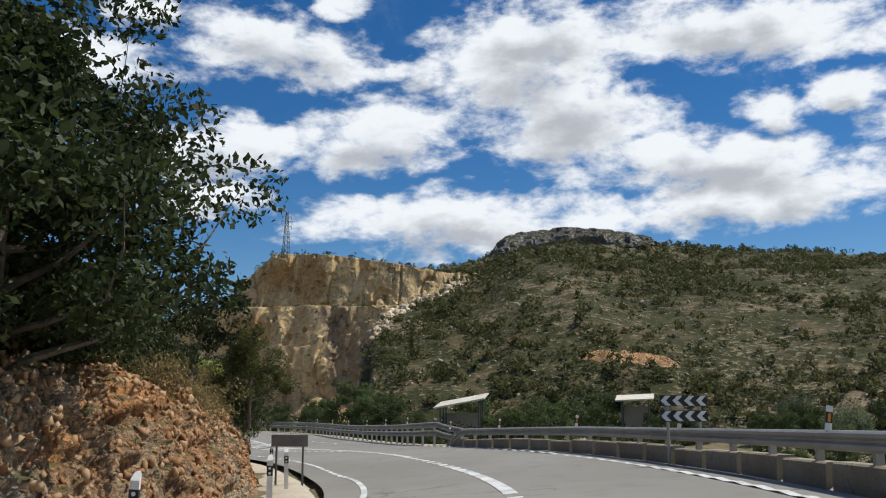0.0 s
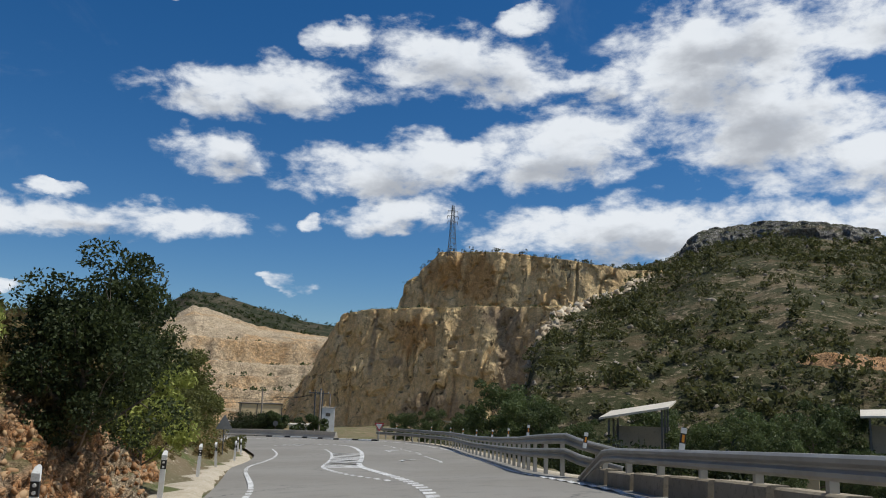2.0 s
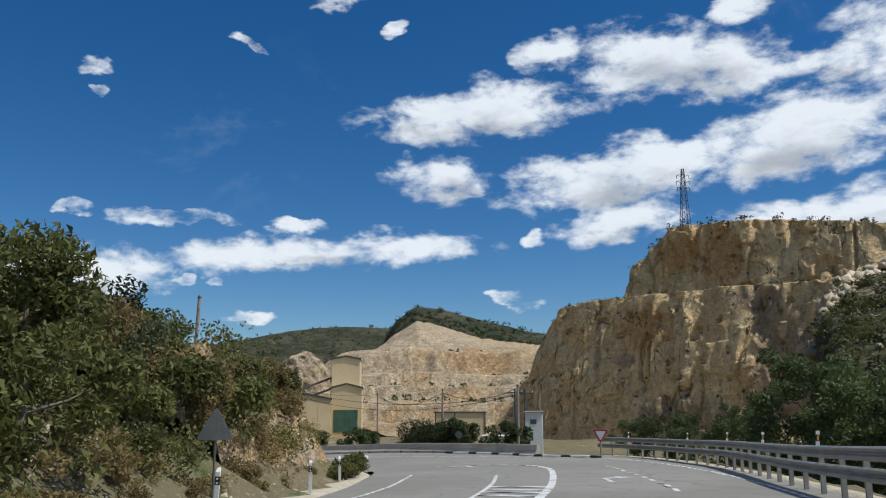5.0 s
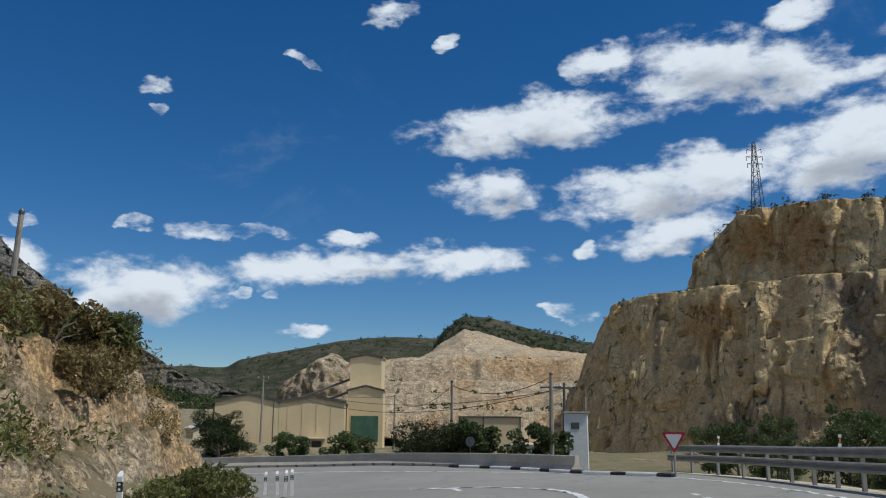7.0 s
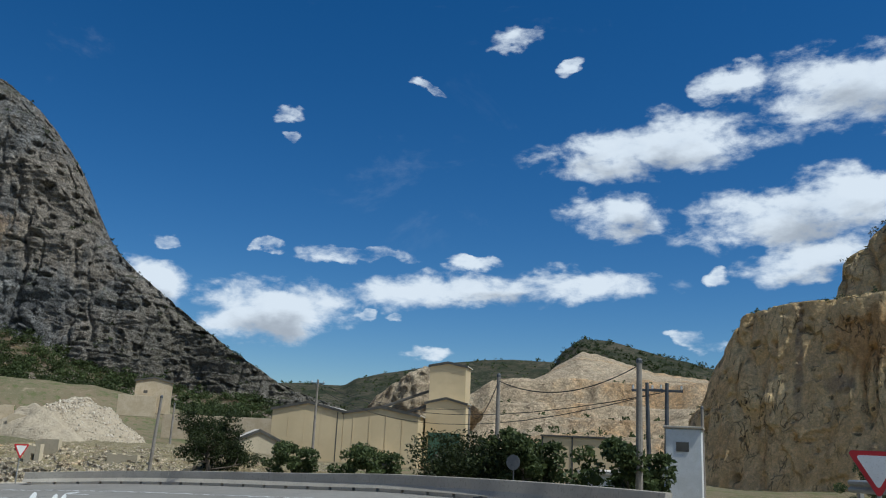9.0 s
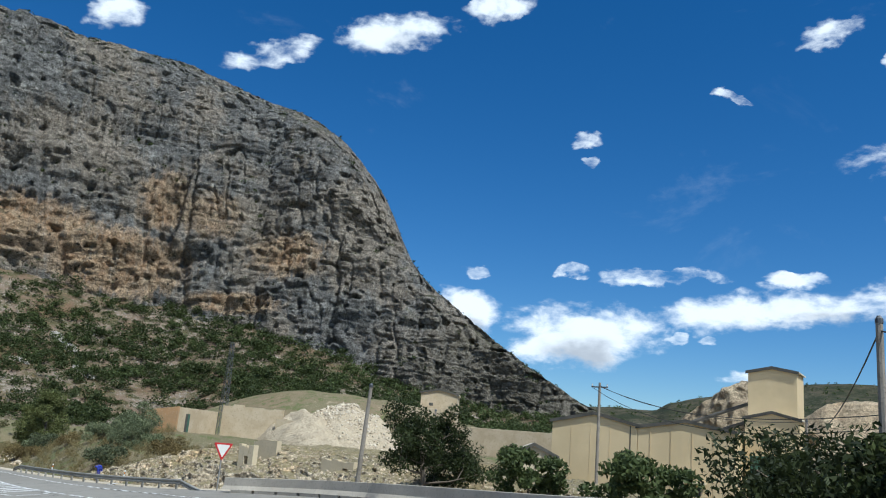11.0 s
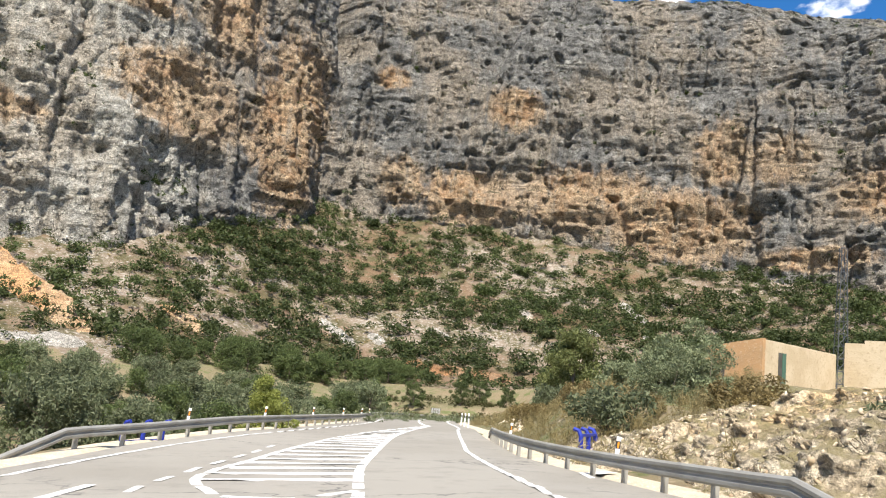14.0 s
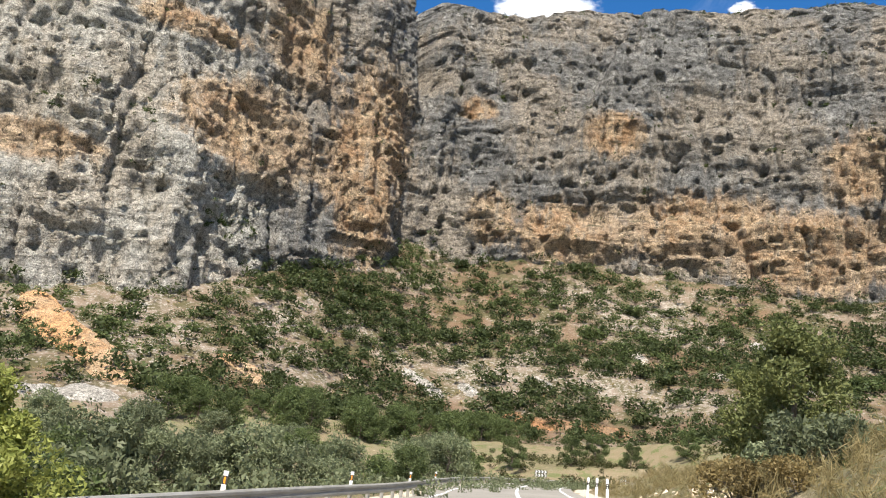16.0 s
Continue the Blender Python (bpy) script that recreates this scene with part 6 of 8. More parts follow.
blue_frame(-95.6, 95.2, -9.2, -14)
blue_frame(-97.8, 108.9, -8.05, 166)


# ---------------------------------------------------------------- poles, pylon, wires
def pole(x, y, height, r=0.13, lean=(0, 0), arm=0.0, turn=0.0, mat=None, label="weathered wooden power pole", z=None):
    ob = empty("power_pole", x, y, gz(x, y) if z is None else z)
    ob.matrix_basis = pose(x, y, gz(x, y) if z is None else z, lean[0], lean[1], turn)
    bm = bmesh.new()
    tube(bm, [(0, 0, -0.5), (0, 0, height * 0.5), (0, 0, height)], [r * 1.15, r, r * 0.8], 9)
    part("shaft", bm, mat or WOOD, ob)
    if arm:
        bm = bmesh.new()
        box(bm, -arm / 2, -0.05, height - 0.45, arm / 2, 0.05, height - 0.33, 0.01)
        part("crossarm", bm, IRON, ob)
        for k in (-0.45, 0, 0.45):
            bm = bmesh.new()
            tube(bm, [(k * arm, 0, height - 0.33), (k * arm, 0, height - 0.27), (k * arm, 0, height - 0.2), (k * arm, 0, height - 0.12)], [0.03, 0.06, 0.045, 0.055], 7)
            part("insulator", bm, WHITE, ob)
    else:
        bm = bmesh.new()
        tube(bm, [(0, 0, height), (0, 0, height + 0.12), (0, 0, height + 0.2)], [r * 0.95, r * 0.9, r * 0.4], 9)
        part("cap", bm, IRON, ob)
    return tagged(ob, label, "power pole", "power poles")


def lattice(name, x, y, z, h, w0, w1, bays, arms, label, turn=20.0, bar=0.07):
    ob = empty(name, x, y, z, turn)
    legs = []
    for sx, sy in ((-1, -1), (1, -1), (1, 1), (-1, 1)):
        bm = bmesh.new()
        tube(bm, [(sx * w0 / 2, sy * w0 / 2, -0.4), (sx * w1 / 2, sy * w1 / 2, h)], bar, 5)
        part("leg", bm, IRON, ob)
    for b in range(bays):
        za, zb = h * b / bays, h * (b + 1) / bays
        wa, wb = w0 + (w1 - w0) * b / bays, w0 + (w1 - w0) * (b + 1) / bays
        bm = bmesh.new()
        for sx, sy, tx, ty in ((-1, -1, 1, -1), (1, -1, 1, 1), (1, 1, -1, 1), (-1, 1, -1, -1)):
            tube(bm, [(sx * wa / 2, sy * wa / 2, za), (tx * wb / 2, ty * wb / 2, zb)], bar * 0.6, 4)
            tube(bm, [(sx * wb / 2, sy * wb / 2, zb), (tx * wb / 2, ty * wb / 2, zb)], bar * 0.6, 4)
        part("bracing", bm, IRON, ob)
    for za, half in arms:
        bm = bmesh.new()
        tube(bm, [(-half, 0, za), (0, 0, za + 0.15), (half, 0, za)], bar * 0.8, 5)
        tube(bm, [(-half, 0, za), (0, 0, za - 0.5)], bar * 0.6, 4)
        tube(bm, [(half, 0, za), (0, 0, za - 0.5)], bar * 0.6, 4)
        part("crossarm", bm, IRON, ob)
        for k in (-1, 1):
            bm = bmesh.new()
            tube(bm, [(k * half, 0, za), (k * half, 0, za - 0.8)], 0.07, 5)
            part("insulator", bm, IRON, ob)
    return tagged(ob, label, "pylon")


lattice("lattice_pylon", -44.0, 227, 37.0, 13.0, 1.9, 0.45, 9, ((11.6, 1.35), (10.2, 1.5), (8.8, 1.35)), "grey steel lattice power pylon on the quarry's edge", 30)
lattice("lattice_mast", -139.8, 127.0, -4.0, 11.6, 0.9, 0.4, 12, (), "slender steel lattice mast beside the old house", 10, 0.035)
POLES = [pole(-72.4, 118.4, 5.6, 0.115, (0, 3), 0, 30), pole(-36.3, 118.6, 6.2, 0.14, (0, 0.5), 0, 0, WOOD), pole(-92, 149.3, 10.0, 0.14, (0, 0), 1.5, 40, WOOD, "tall power pole with a steel crossarm"),
         pole(-45.2, 121.0, 6.2, 0.11), pole(-39.5, 127.5, 7.0, 0.12, (0, 1), 1.6, 20, IRON, "dark steel power pole with a crossarm"), pole(-40.6, 128.0, 7.0, 0.12, (0, -1), 1.6, 20, IRON, "dark steel power pole with a crossarm"),
         pole(-77, 158, 7.5, 0.12), pole(-43, 140, 6.5, 0.12), pole(-104, 139, 6.0, 0.12), pole(-43.5, 87.0, 5.4, 0.12, (0, 2), 0.0, 0.0, None, "weathered wooden power pole", 0.0), pole(-52, 100, 5.0, 0.1, (0, 0), 0, 0, STEEL, "thin grey lamp pole")]


def wire(name, a, b, sag, label="black power cable hanging between poles"):
    n = 14
    pts = []
    for i in range(n + 1):
        k = i / n
        pts.append(tuple(Vector(a).lerp(Vector(b), k) - Vector((0, 0, sag * 4 * k * (1 - k)))))
    bm = bmesh.new()
    tube(bm, pts, 0.022, 5)
    me = bpy.data.meshes.new(name)
    bm.to_mesh(me)
    bm.free()
    me.materials.append(BLACK)
    return tagged(new(name, me), label, "cable", "power cables")


wire("power_cable", (-92, 149.3, 3.2), (-39.6, 127.5, 0.2), 2.2)
wire("power_cable", (-92.6, 149.0, 3.0), (-40.6, 128.0, 0.1), 2.8)
wire("power_cable", (-92, 149.3, 3.1), (-77, 158, 0.9), 1.0)
wire("power_cable", (-77, 158, 0.9), (-45.2, 121, 0.3), 1.4)
wire("power_cable", (-45.2, 121, 0.3), (-36.3, 118.6, 0.6), 0.8)


# ---------------------------------------------------------------- buildings
def gable_block(parent, name, mat, w, l, h, ridge, x0=0.0, y0=0.0, label="", roof_mat=None, over=0.25):
    """A gabled body, front at y0, width along x, with a roof of its own thickness."""
    pts = [(x0, 0), (x0 + w, 0), (x0 + w, h), (x0 + w / 2, h + ridge), (x0, h)]
    body = part(name, prism_poly([(a, b - (0.8 if b == 0 else 0)) for a, b in pts], y0, y0 + l), mat, parent, label)
    for side in (0, 1):
        a, b = ((x0 - over, h - over * ridge * 2 / w), (x0 + w / 2, h + ridge)) if side == 0 else ((x0 + w / 2, h + ridge), (x0 + w + over, h - over * ridge * 2 / w))
        bm = prism_poly([(a[0], a[1] + 0.02), (b[0], b[1] + 0.02), (b[0], b[1] + 0.16), (a[0], a[1] + 0.16)], y0 - 0.15, y0 + l + 0.15)
        part("roof_slope", bm, roof_mat or ROOF, parent)
    for a, b in (((x0 - over, h - over * ridge * 2 / w), (x0 + w / 2, h + ridge)), ((x0 + w / 2, h + ridge), (x0 + w + over, h - over * ridge * 2 / w))):
        bm = prism_poly([(a[0], a[1] - 0.16), (b[0], b[1] - 0.16), (b[0], b[1] + 0.18), (a[0], a[1] + 0.18)], y0 - 0.22, y0 - 0.156)
        part("gutter", bm, TRIM, parent, "dark metal gutter")
    return body


def window_in(parent, x, z, w, h, y, name="window"):
    bm = bmesh.new()
    box(bm, x, y - 0.03, z, x + w, y + 0.02, z + h)
    win = part(name, bm, TRIM, parent)
    return win


shed = empty("industrial_shed", -107.3, 155.2, -6.9, 38)
gable_block(shed, "hall_wall", SHEET, 9.2, 26, 7.4, 1.0, 0.0, 0.0, "cream sheet-metal hall wall")
gable_block(shed, "hall_wall", SHEET, 9.6, 26, 7.3, 0.85, 9.25, 0.03, "cream sheet-metal hall wall")
for k in range(1, 9):
    simple_box("wall_seam", shed, TRIM if k == 4 else SHEET, k * 2.1, -0.03, -0.4, k * 2.1 + (0.12 if k == 4 else 0.05), -0.003, 7.3)
simple_box("canopy", shed, CREAM, 13.5, -1.4, 2.0, 16.2, -0.03, 2.2, 0.02)
simple_box("door", shed, TRIM, 14.2, -0.05, -0.4, 15.6, -0.008, 1.7)
tagged(shed, "large cream industrial shed with two low gables", "industrial building")

silo = empty("silo_tower", -99.5, 176.5, -6.5, 30)
gable_block(silo, "tower_wall", SHEET, 5.2, 4.4, 14.4, 0.5, 0, 0, "cream clad tower wall")
gable_block(silo, "annex_wall", SHEET, 5.6, 3.0, 9.0, 0.7, 0.3, -3.05, "cream clad annex wall")
simple_box("green_door", silo, GREEN, 0.8, -3.12, 1.0, 5.2, -3.07, 5.0)
for k in (0, 1):
    bm_ = bmesh.new()
    pts_ = [Vector((0, 1.5, 11.0 - k * 2.0)), Vector((-17, 1.0, 4.6 - k * 2.0))]
    tube(bm_, pts_, 0.22, 6)
    part("conveyor", bm_, TRIM, silo, "dark inclined conveyor")
tagged(silo, "tall cream clad silo tower with inclined conveyors", "industrial tower")

tower = empty("transformer_tower", -39.0, 126.5, -6.6, 22)
simple_box("wall", tower, WHITE, 0, 0, -0.4, 1.7, 2.0, 5.0, 0.03, "white rendered wall")
simple_box("roof", tower, CONCRETE, -0.1, -0.1, 5.003, 1.8, 2.1, 5.12, 0.02)
window_in(tower, 0.5, 3.9, 0.6, 0.45, 0.0, "vent")
simple_box("side_wing", tower, WHITE, -4.2, 0.6, -0.4, -0.01, 4.2, 2.6, 0.03, "low white wing")
simple_box("wing_roof", tower, ROOF, -4.4, 0.4, 2.603, -0.01, 4.4, 2.75)
window_in(tower, -2.8, 1.0, 0.9, 0.9, 0.6)
tagged(tower, "small white transformer tower with a dark vent", "tower")

barn = empty("brown_shed", -63.5, 152.0, -6.2, 30)
simple_box("wall", barn, SHEET, 0, 0, -0.3, 7.0, 5.0, 4.4, 0.02)
simple_box("roof", barn, TRIM, -0.15, -0.15, 4.403, 7.15, 5.15, 4.55)
for k in (0, 2.7, 6.9):
    simple_box("corner_post", barn, TRIM, k - 0.05, -0.08, -0.3, k + 0.1, -0.005, 4.4)
tagged(barn, "flat-roofed brown shed with dark posts", "shed")
hut = empty("yellow_hut", -57.5, 136.5, -6.5, 25)
simple_box("wall", hut, CREAM, 0, 0, -0.3, 3.6, 3.0, 2.2, 0.02)
simple_box("roof", hut, ROOF, -0.3, -0.3, 2.203, 3.9, 3.3, 2.36, 0.02)
window_in(hut, 1.2, 0.7, 0.8, 0.9, 0.0)
tagged(hut, "low yellow hut with a flat pale roof", "hut")


def hangar(x, y, z, turn, w, l, h, rise, label):
    ob = empty("open_hangar", x, y, z, turn)
    bm = bmesh.new()
    c = [(-0.4, -0.4, h), (w + 0.4, -0.4, h + rise), (w + 0.4, l + 0.4, h + rise + 0.5), (-0.4, l + 0.4, h + 0.5)]
    lo, hi = [bm.verts.new(v) for v in c], [bm.verts.new((v[0], v[1], v[2] + 0.16)) for v in c]
    bm.faces.new(lo[::-1])
    bm.faces.new(hi)
    for k in range(4):
        bm.faces.new((lo[k], lo[(k + 1) % 4], hi[(k + 1) % 4], hi[k]))
    part("roof", bm, ROOF, ob, "pale sloping roof")
    for k in (0.2, w - 0.3):
        for q in (0.2, l / 2, l - 0.3):
            bm = bmesh.new()
            box(bm, k, q, -0.5, k + 0.15, q + 0.15, h + rise * k / w)
            part("column", bm, IRON, ob)
    simple_box("back_wall", ob, CONCRETE, 0.1, l - 0.15, -0.5, w - 0.1, l, h * 0.9)
    simple_box("low_wall", ob, CREAM, 0.5, 1.2, -0.5, w - 1.0, 1.4, 0.9)
    return tagged(ob, label, "hangar")


hangar(-0.6, 88.5, -6.6, -8, 4.6, 5, 5.5, 1.0, "open hangar with a pale sloping roof")
hangar(19.6, 93, -6.4, -14, 3.4, 4, 6.0, 0.2, "low shed with a flat pale roof")
block = empty("low_white_building", 6.0, 84.0, -6.7, -10)
simple_box("wall", block, CREAM, 0, 0, -0.4, 8.0, 5.0, 2.5, 0.03)
simple_box("roof", block, ROOF, -0.2, -0.2, 2.503, 8.2, 5.2, 2.7, 0.03)
window_in(block, 2.0, 1.0, 1.4, 0.9, 0.0)
tagged(block, "low flat-roofed whitish building in the valley", "building")
blk2 = empty("small_lean_to", -38, 203, -8.8, 30)
part("roof", prism_poly([(0, 3.6), (9, 0.6), (9, 0.85), (0, 3.85)], 0, 6), ROOF, blk2)
simple_box("wall", blk2, CREAM, 0.2, 0.3, -0.4, 2.4, 5.7, 2.6)
tagged(blk2, "small lean-to with a pale sloping roof", "shed")

house = empty("ruined_house", -121.5, 118.2, -3.7, 142.3)
simple_box("front_wall", house, PLASTER, 0, 0, -2.5, 9.3, 0.4, 2.1, 0.02, "weathered plaster wall")
simple_box("rear_wall", house, PLASTER, 0, 3.2, -2.5, 9.3, 3.6, 1.5, 0.02, "weathered plaster wall")
simple_box("end_wall", house, PLASTER, 8.9, 0.41, -2.5, 9.3, 3.19, 1.8, 0.02, "weathered plaster wall")
bm_ = bmesh.new()
g_ = [(-0.30, -0.02, -2.5), (-0.30, 3.62, -2.5), (-0.30, 3.62, 1.55), (-0.30, -0.02, 2.16)]
v0_ = [bm_.verts.new(c) for c in g_]
v1_ = [bm_.verts.new((-0.003, c[1], c[2])) for c in g_]
bm_.faces.new(v0_[::-1])
bm_.faces.new(v1_)
for i_ in range(4):
    bm_.faces.new((v0_[i_], v0_[(i_ + 1) % 4], v1_[(i_ + 1) % 4], v1_[i_]))
bmesh.ops.recalc_face_normals(bm_, faces=bm_.faces)
part("gable_wall", bm_, ADOBE, house, "ochre masonry gable wall")
# Dark slab on the solid wall, for the shade inside a doorway.
simple_box("door_opening", house, TRIM, 1.6, -0.02, -0.4, 2.5, 0.05, 1.5)
simple_box("door_leaf", house, GREEN, 2.05, -0.04, -0.4, 2.5, -0.022, 1.5, 0.0, "faded green door leaf")
# Dark slab for the shade of a small gable hole.
simple_box("gable_opening", house, TRIM, -0.33, 2.3, -0.3, -0.304, 2.9, 0.4)
tagged(house, "old roofless house of ochre masonry and plaster", "house")


def ruin_wall(x, y, z, turn, l, h, t, label, mat=None, openings=()):
    """A broken masonry wall with an uneven top and real openings, backed by dark panels for their shade."""
    ob = empty("ruined_wall", x, y, z, turn)
    xs = sorted({0.0, l, *[o[0] for o in openings], *[o[0] + o[1] for o in openings], *np.linspace(0, l, 7).tolist()})
    for a, b in zip(xs, xs[1:]):
        if b - a < 0.02:
            continue
        m = (a + b) / 2
        top = h * (0.92 + 0.16 * random.random())
        op = [o for o in openings if o[0] - 1e-6 <= m <= o[0] + o[1] + 1e-6]
        bm = bmesh.new()
        if op:
            if op[0][2] > 0.05:
                box(bm, a, 0, -0.6, b, t, op[0][2])
            if op[0][3] < top - 0.05:
                box(bm, a, 0, op[0][3], b, t, top)
        else:
            box(bm, a, 0, -0.6, b, t, top)
        part("masonry", bm, mat or PLASTER, ob)
    # A dark sheet across each opening stands in for its inner shade.
    for o in openings:
        simple_box("doorway", ob, TRIM, o[0], t * 0.7, o[2], o[0] + o[1], t * 0.75, o[3])
    return tagged(ob, label, "ruined wall", "ruined walls")


ruin_wall(-128.9, 124.4, -3.9, 62, 7.0, 3.1, 0.4, "tall stump of a plastered ruin wall")
ruin_wall(-123.0, 129.0, -4.2, 52, 5.5, 2.4, 0.4, "low plastered ruin with a doorway", None, ((1.3, 0.8, 0.0, 1.9),))
ruin_wall(-86.5, 116.75, -5.1, 28, 2.1, 1.1, 0.4, "remains of a plastered retaining wall", CREAM)
ruin_wall(-84.9, 115.4, -6.3, 28, 1.3, 1.9, 0.4, "narrow plastered stump of a ruined wall", CREAM, ((0.55, 0.3, 0.8, 1.3),))
ruin_wall(-78.8, 118.7, -6.2, 30, 2.4, 1.45, 0.4, "remains of a plastered wall with a narrow doorway", CREAM, ((1.6, 0.4, 0.3, 1.1),))

cabin = empty("stone_cabin", -163.0, 166.5, 0.8, 58)
gable_block(cabin, "wall", PLASTER, 6.4, 7.6, 5.0, 0.7, 0, 0, "plain plaster wall")
window_in(cabin, 1.5, 2.8, 0.7, 0.5, 0.0)
simple_box("lower_wing", cabin, PLASTER, -2.5, -3.2, -1.5, 4.0, -0.3, 2.2, 0.02)
tagged(cabin, "two-storey plaster cabin on the slope", "cabin")
terrace_wall = empty("terrace_wall", -128, 152, -3.0, 42)
simple_box("wall", terrace_wall, PLASTER, 0, 0, -1.0, 16, 0.5, 2.4, 0.03)
tagged(terrace_wall, "long plaster retaining wall on the terrace", "wall")
hall = empty("back_shed", -112, 176, -5.5, 40)
gable_block(hall, "wall", PLASTER, 8, 10, 4.6, 0.6, 0, 0)
tagged(hall, "plain cream shed behind the industrial hall", "shed")
hall2 = empty("small_gabled_shed", -101, 146, -6.6, 60)
gable_block(hall2, "wall", CREAM, 4.4, 5.0, 3.2, 1.0, 0, 0)
tagged(hall2, "small cream shed with a curved gable", "shed")


def rubble_heap(x, y, z, rx, ry, h, seed, label):
    rng = np.random.default_rng(seed)
    n, m = 90, 40
    A, R = np.meshgrid(np.linspace(0, 2 * math.pi, n), np.linspace(0, 1, m), indexing="ij")
    X, Y = x + rx * R * np.cos(A), y + ry * R * np.sin(A)
    Z = z - 1.0 + (h + 1.0) * (1 - R) ** 0.75 * (1 + 0.25 * fbm(X / 4, Y / 4, 0, 2, seed)) + 0.5 * fbm(X / 1.2, Y / 1.2, 0, 3, seed + 5)
    v = np.stack([X, Y, Z], -1).reshape(-1, 3)
    ob = fast_mesh("stone_heap", v, grid_quads(n, m), RUBBLE, False)
    tagged(ob, label, "rubble heap", kind="stuff")
    return v.reshape(n, m, 3)


HEAP = rubble_heap(-124.3, 137.2, -4.2, 13, 8, 5.0, 210, "big heap of broken white stone")
rubble_heap(-125, 132.5, -3.9, 12, 5, 3.6, 214, "low heap of broken white stone")

# ---------------------------------------------------------------- rock banks beside the road
def bank_face(name, s0, s1, off, heights, setback, mat, label, cols, rows, side=-1, seed=300, amp=0.35):
    s = np.linspace(s0, s1, 12)
    e = edge_left(s) if side < 0 else edge_right(s)
    foot = on_road(s, e + side * off, -0.3)
    h = np.interp(s, np.linspace(s0, s1, len(heights)), heights)
    top = on_road(s, e + side * (off + setback), 0.0)
    top[:, 2] = foot[:, 2] + 0.3 + h
    return face_surface(name, [tuple(p) for p in foot], [tuple(p) for p in top], mat, cols, rows, [(0, 0), (0.25, 0.55), (0.6, 0.88), (1, 1)],
                        [(amp * 1.3, 2.6, 2.6, 2, ""), (amp, 0.8, 0.6, 3, "step"), (amp * 0.7, 0.4, 0.35, 2, "ridge")], (2.5, 0.3), label, "rock bank", seed)[1]


BANK_A = bank_face("rock_bank", -2, 57, 2.0, (3.0, 2.9, 2.7, 2.8, 2.7, 2.6, 2.4, 2.1, 1.4, 0.5), 2.2, BANK_ROCK, "crumbling orange and tan rock cut beside the road", 500, 50)
BANK_B = bank_face("rock_bank", 78, 104, 3.2, (0.3, 1.3, 2.2, 2.6, 2.4, 2.9, 1.6), 2.8, LEDGE_ROCK, "pale rock ledge at the inside of the bend", 240, 46, -1, 340, 0.4)
BANK_C = bank_face("rock_bank", 142, 180, 1.6, (0.5, 1.3, 2.0, 2.6, 2.9, 2.6, 1.2), 7.5, PALE_ROCK, "cream rock slope behind the concrete barrier", 380, 56, 1, 380, 0.42)
BANK_D = bank_face("rock_bank", 196, 226, 2.6, (0.3, 0.8, 1.2, 1.1, 0.6), 3.0, PALE_ROCK, "low stony bank with dry grass", 220, 36, 1, 420, 0.35)


def build_knoll():
    """Stepped rock ledges on the knoll inside the bend."""
    X, Y = np.meshgrid(np.linspace(-50, -26, 190), np.linspace(62, 94, 240), indexing="ij")
    g = ground_z(X, Y)
    n1 = fbm(X / 5, Y / 5, 0, 3, 611)
    u = g / 1.15 + 0.9 * n1
    step = (np.floor(u) + smooth(0.0, 0.45, u - np.floor(u)) - 0.9 * n1) * 1.15
    s, d = road_sd(X.ravel(), Y.ravel())
    out = (edge_left(s) - d).reshape(X.shape)
    Z = step + 0.35 + 0.45 * fbm(X / 1.6, Y / 1.6, 0, 3, 617) + 0.25 * np.round(2 * fbm(X / 0.9, Y / 0.9, 0, 2, 619))
    k = smooth(1.6, 3.6, out) * smooth(-50, -46, X) * smooth(62, 66, Y)
    P = np.stack([X + 0.3 * fbm(X / 0.8, Y / 0.8, 0, 2, 623), Y + 0.3 * fbm(X / 0.8, Y / 0.8, 0, 2, 629), (g - 0.7) * (1 - k) + Z * k], -1)
    tagged(fast_mesh("rock_ledge", P.reshape(-1, 3), grid_quads(190, 240), LEDGE_ROCK, False), "cream stepped rock ledges of the knoll", "rock bank", kind="structure")
    return P


KNOLL = build_knoll()


def stone_mesh(rng):
    bm = bmesh.new()
    bmesh.ops.create_icosphere(bm, subdivisions=1, radius=0.5)
    for v in bm.verts:
        v.co *= 0.75 + 0.5 * rng.random()
        v.co.z *= 0.7
    me = bpy.data.meshes.new("stone")
    bm.to_mesh(me)
    bm.free()
    me.materials.append(STONE)
    return me


rng_ = np.random.default_rng(77)
STONES = [stone_mesh(rng_) for _ in range(6)]
for surf, n_, lo, hi in ((BANK_A, 120, 0.08, 0.22), (BANK_B, 70, 0.15, 0.55), (BANK_C, 60, 0.1, 0.32), (BANK_D, 60, 0.15, 0.5)):
    pts_ = pick_on(surf[:, :12], n_, 90 + n_, lambda x, y, z, r: r < 1)
    for p_ in pts_:
        ob_ = new("stone", STONES[rng_.integers(0, 6)])
        k_ = lo + (hi - lo) * rng_.random() ** 2
        ob_.matrix_basis = pose(p_[0], p_[1], p_[2] + 0.05 * k_, *(360 * rng_.random(3))) @ Matrix.Diagonal((k_ * 1.3, k_, k_, 1))
        tagged(ob_, "loose angular stone on the bank", "stone", "loose stones")


def rubble_face(name, surf, rows, count, lo, hi, mat, seed, label):
    """Angular stones half sunk in a bank, too many to count."""
    rubble_at(name, pick_on(surf[:, :rows], count, seed, lambda x, y, z, r: r < 1), lo, hi, mat, seed, label)


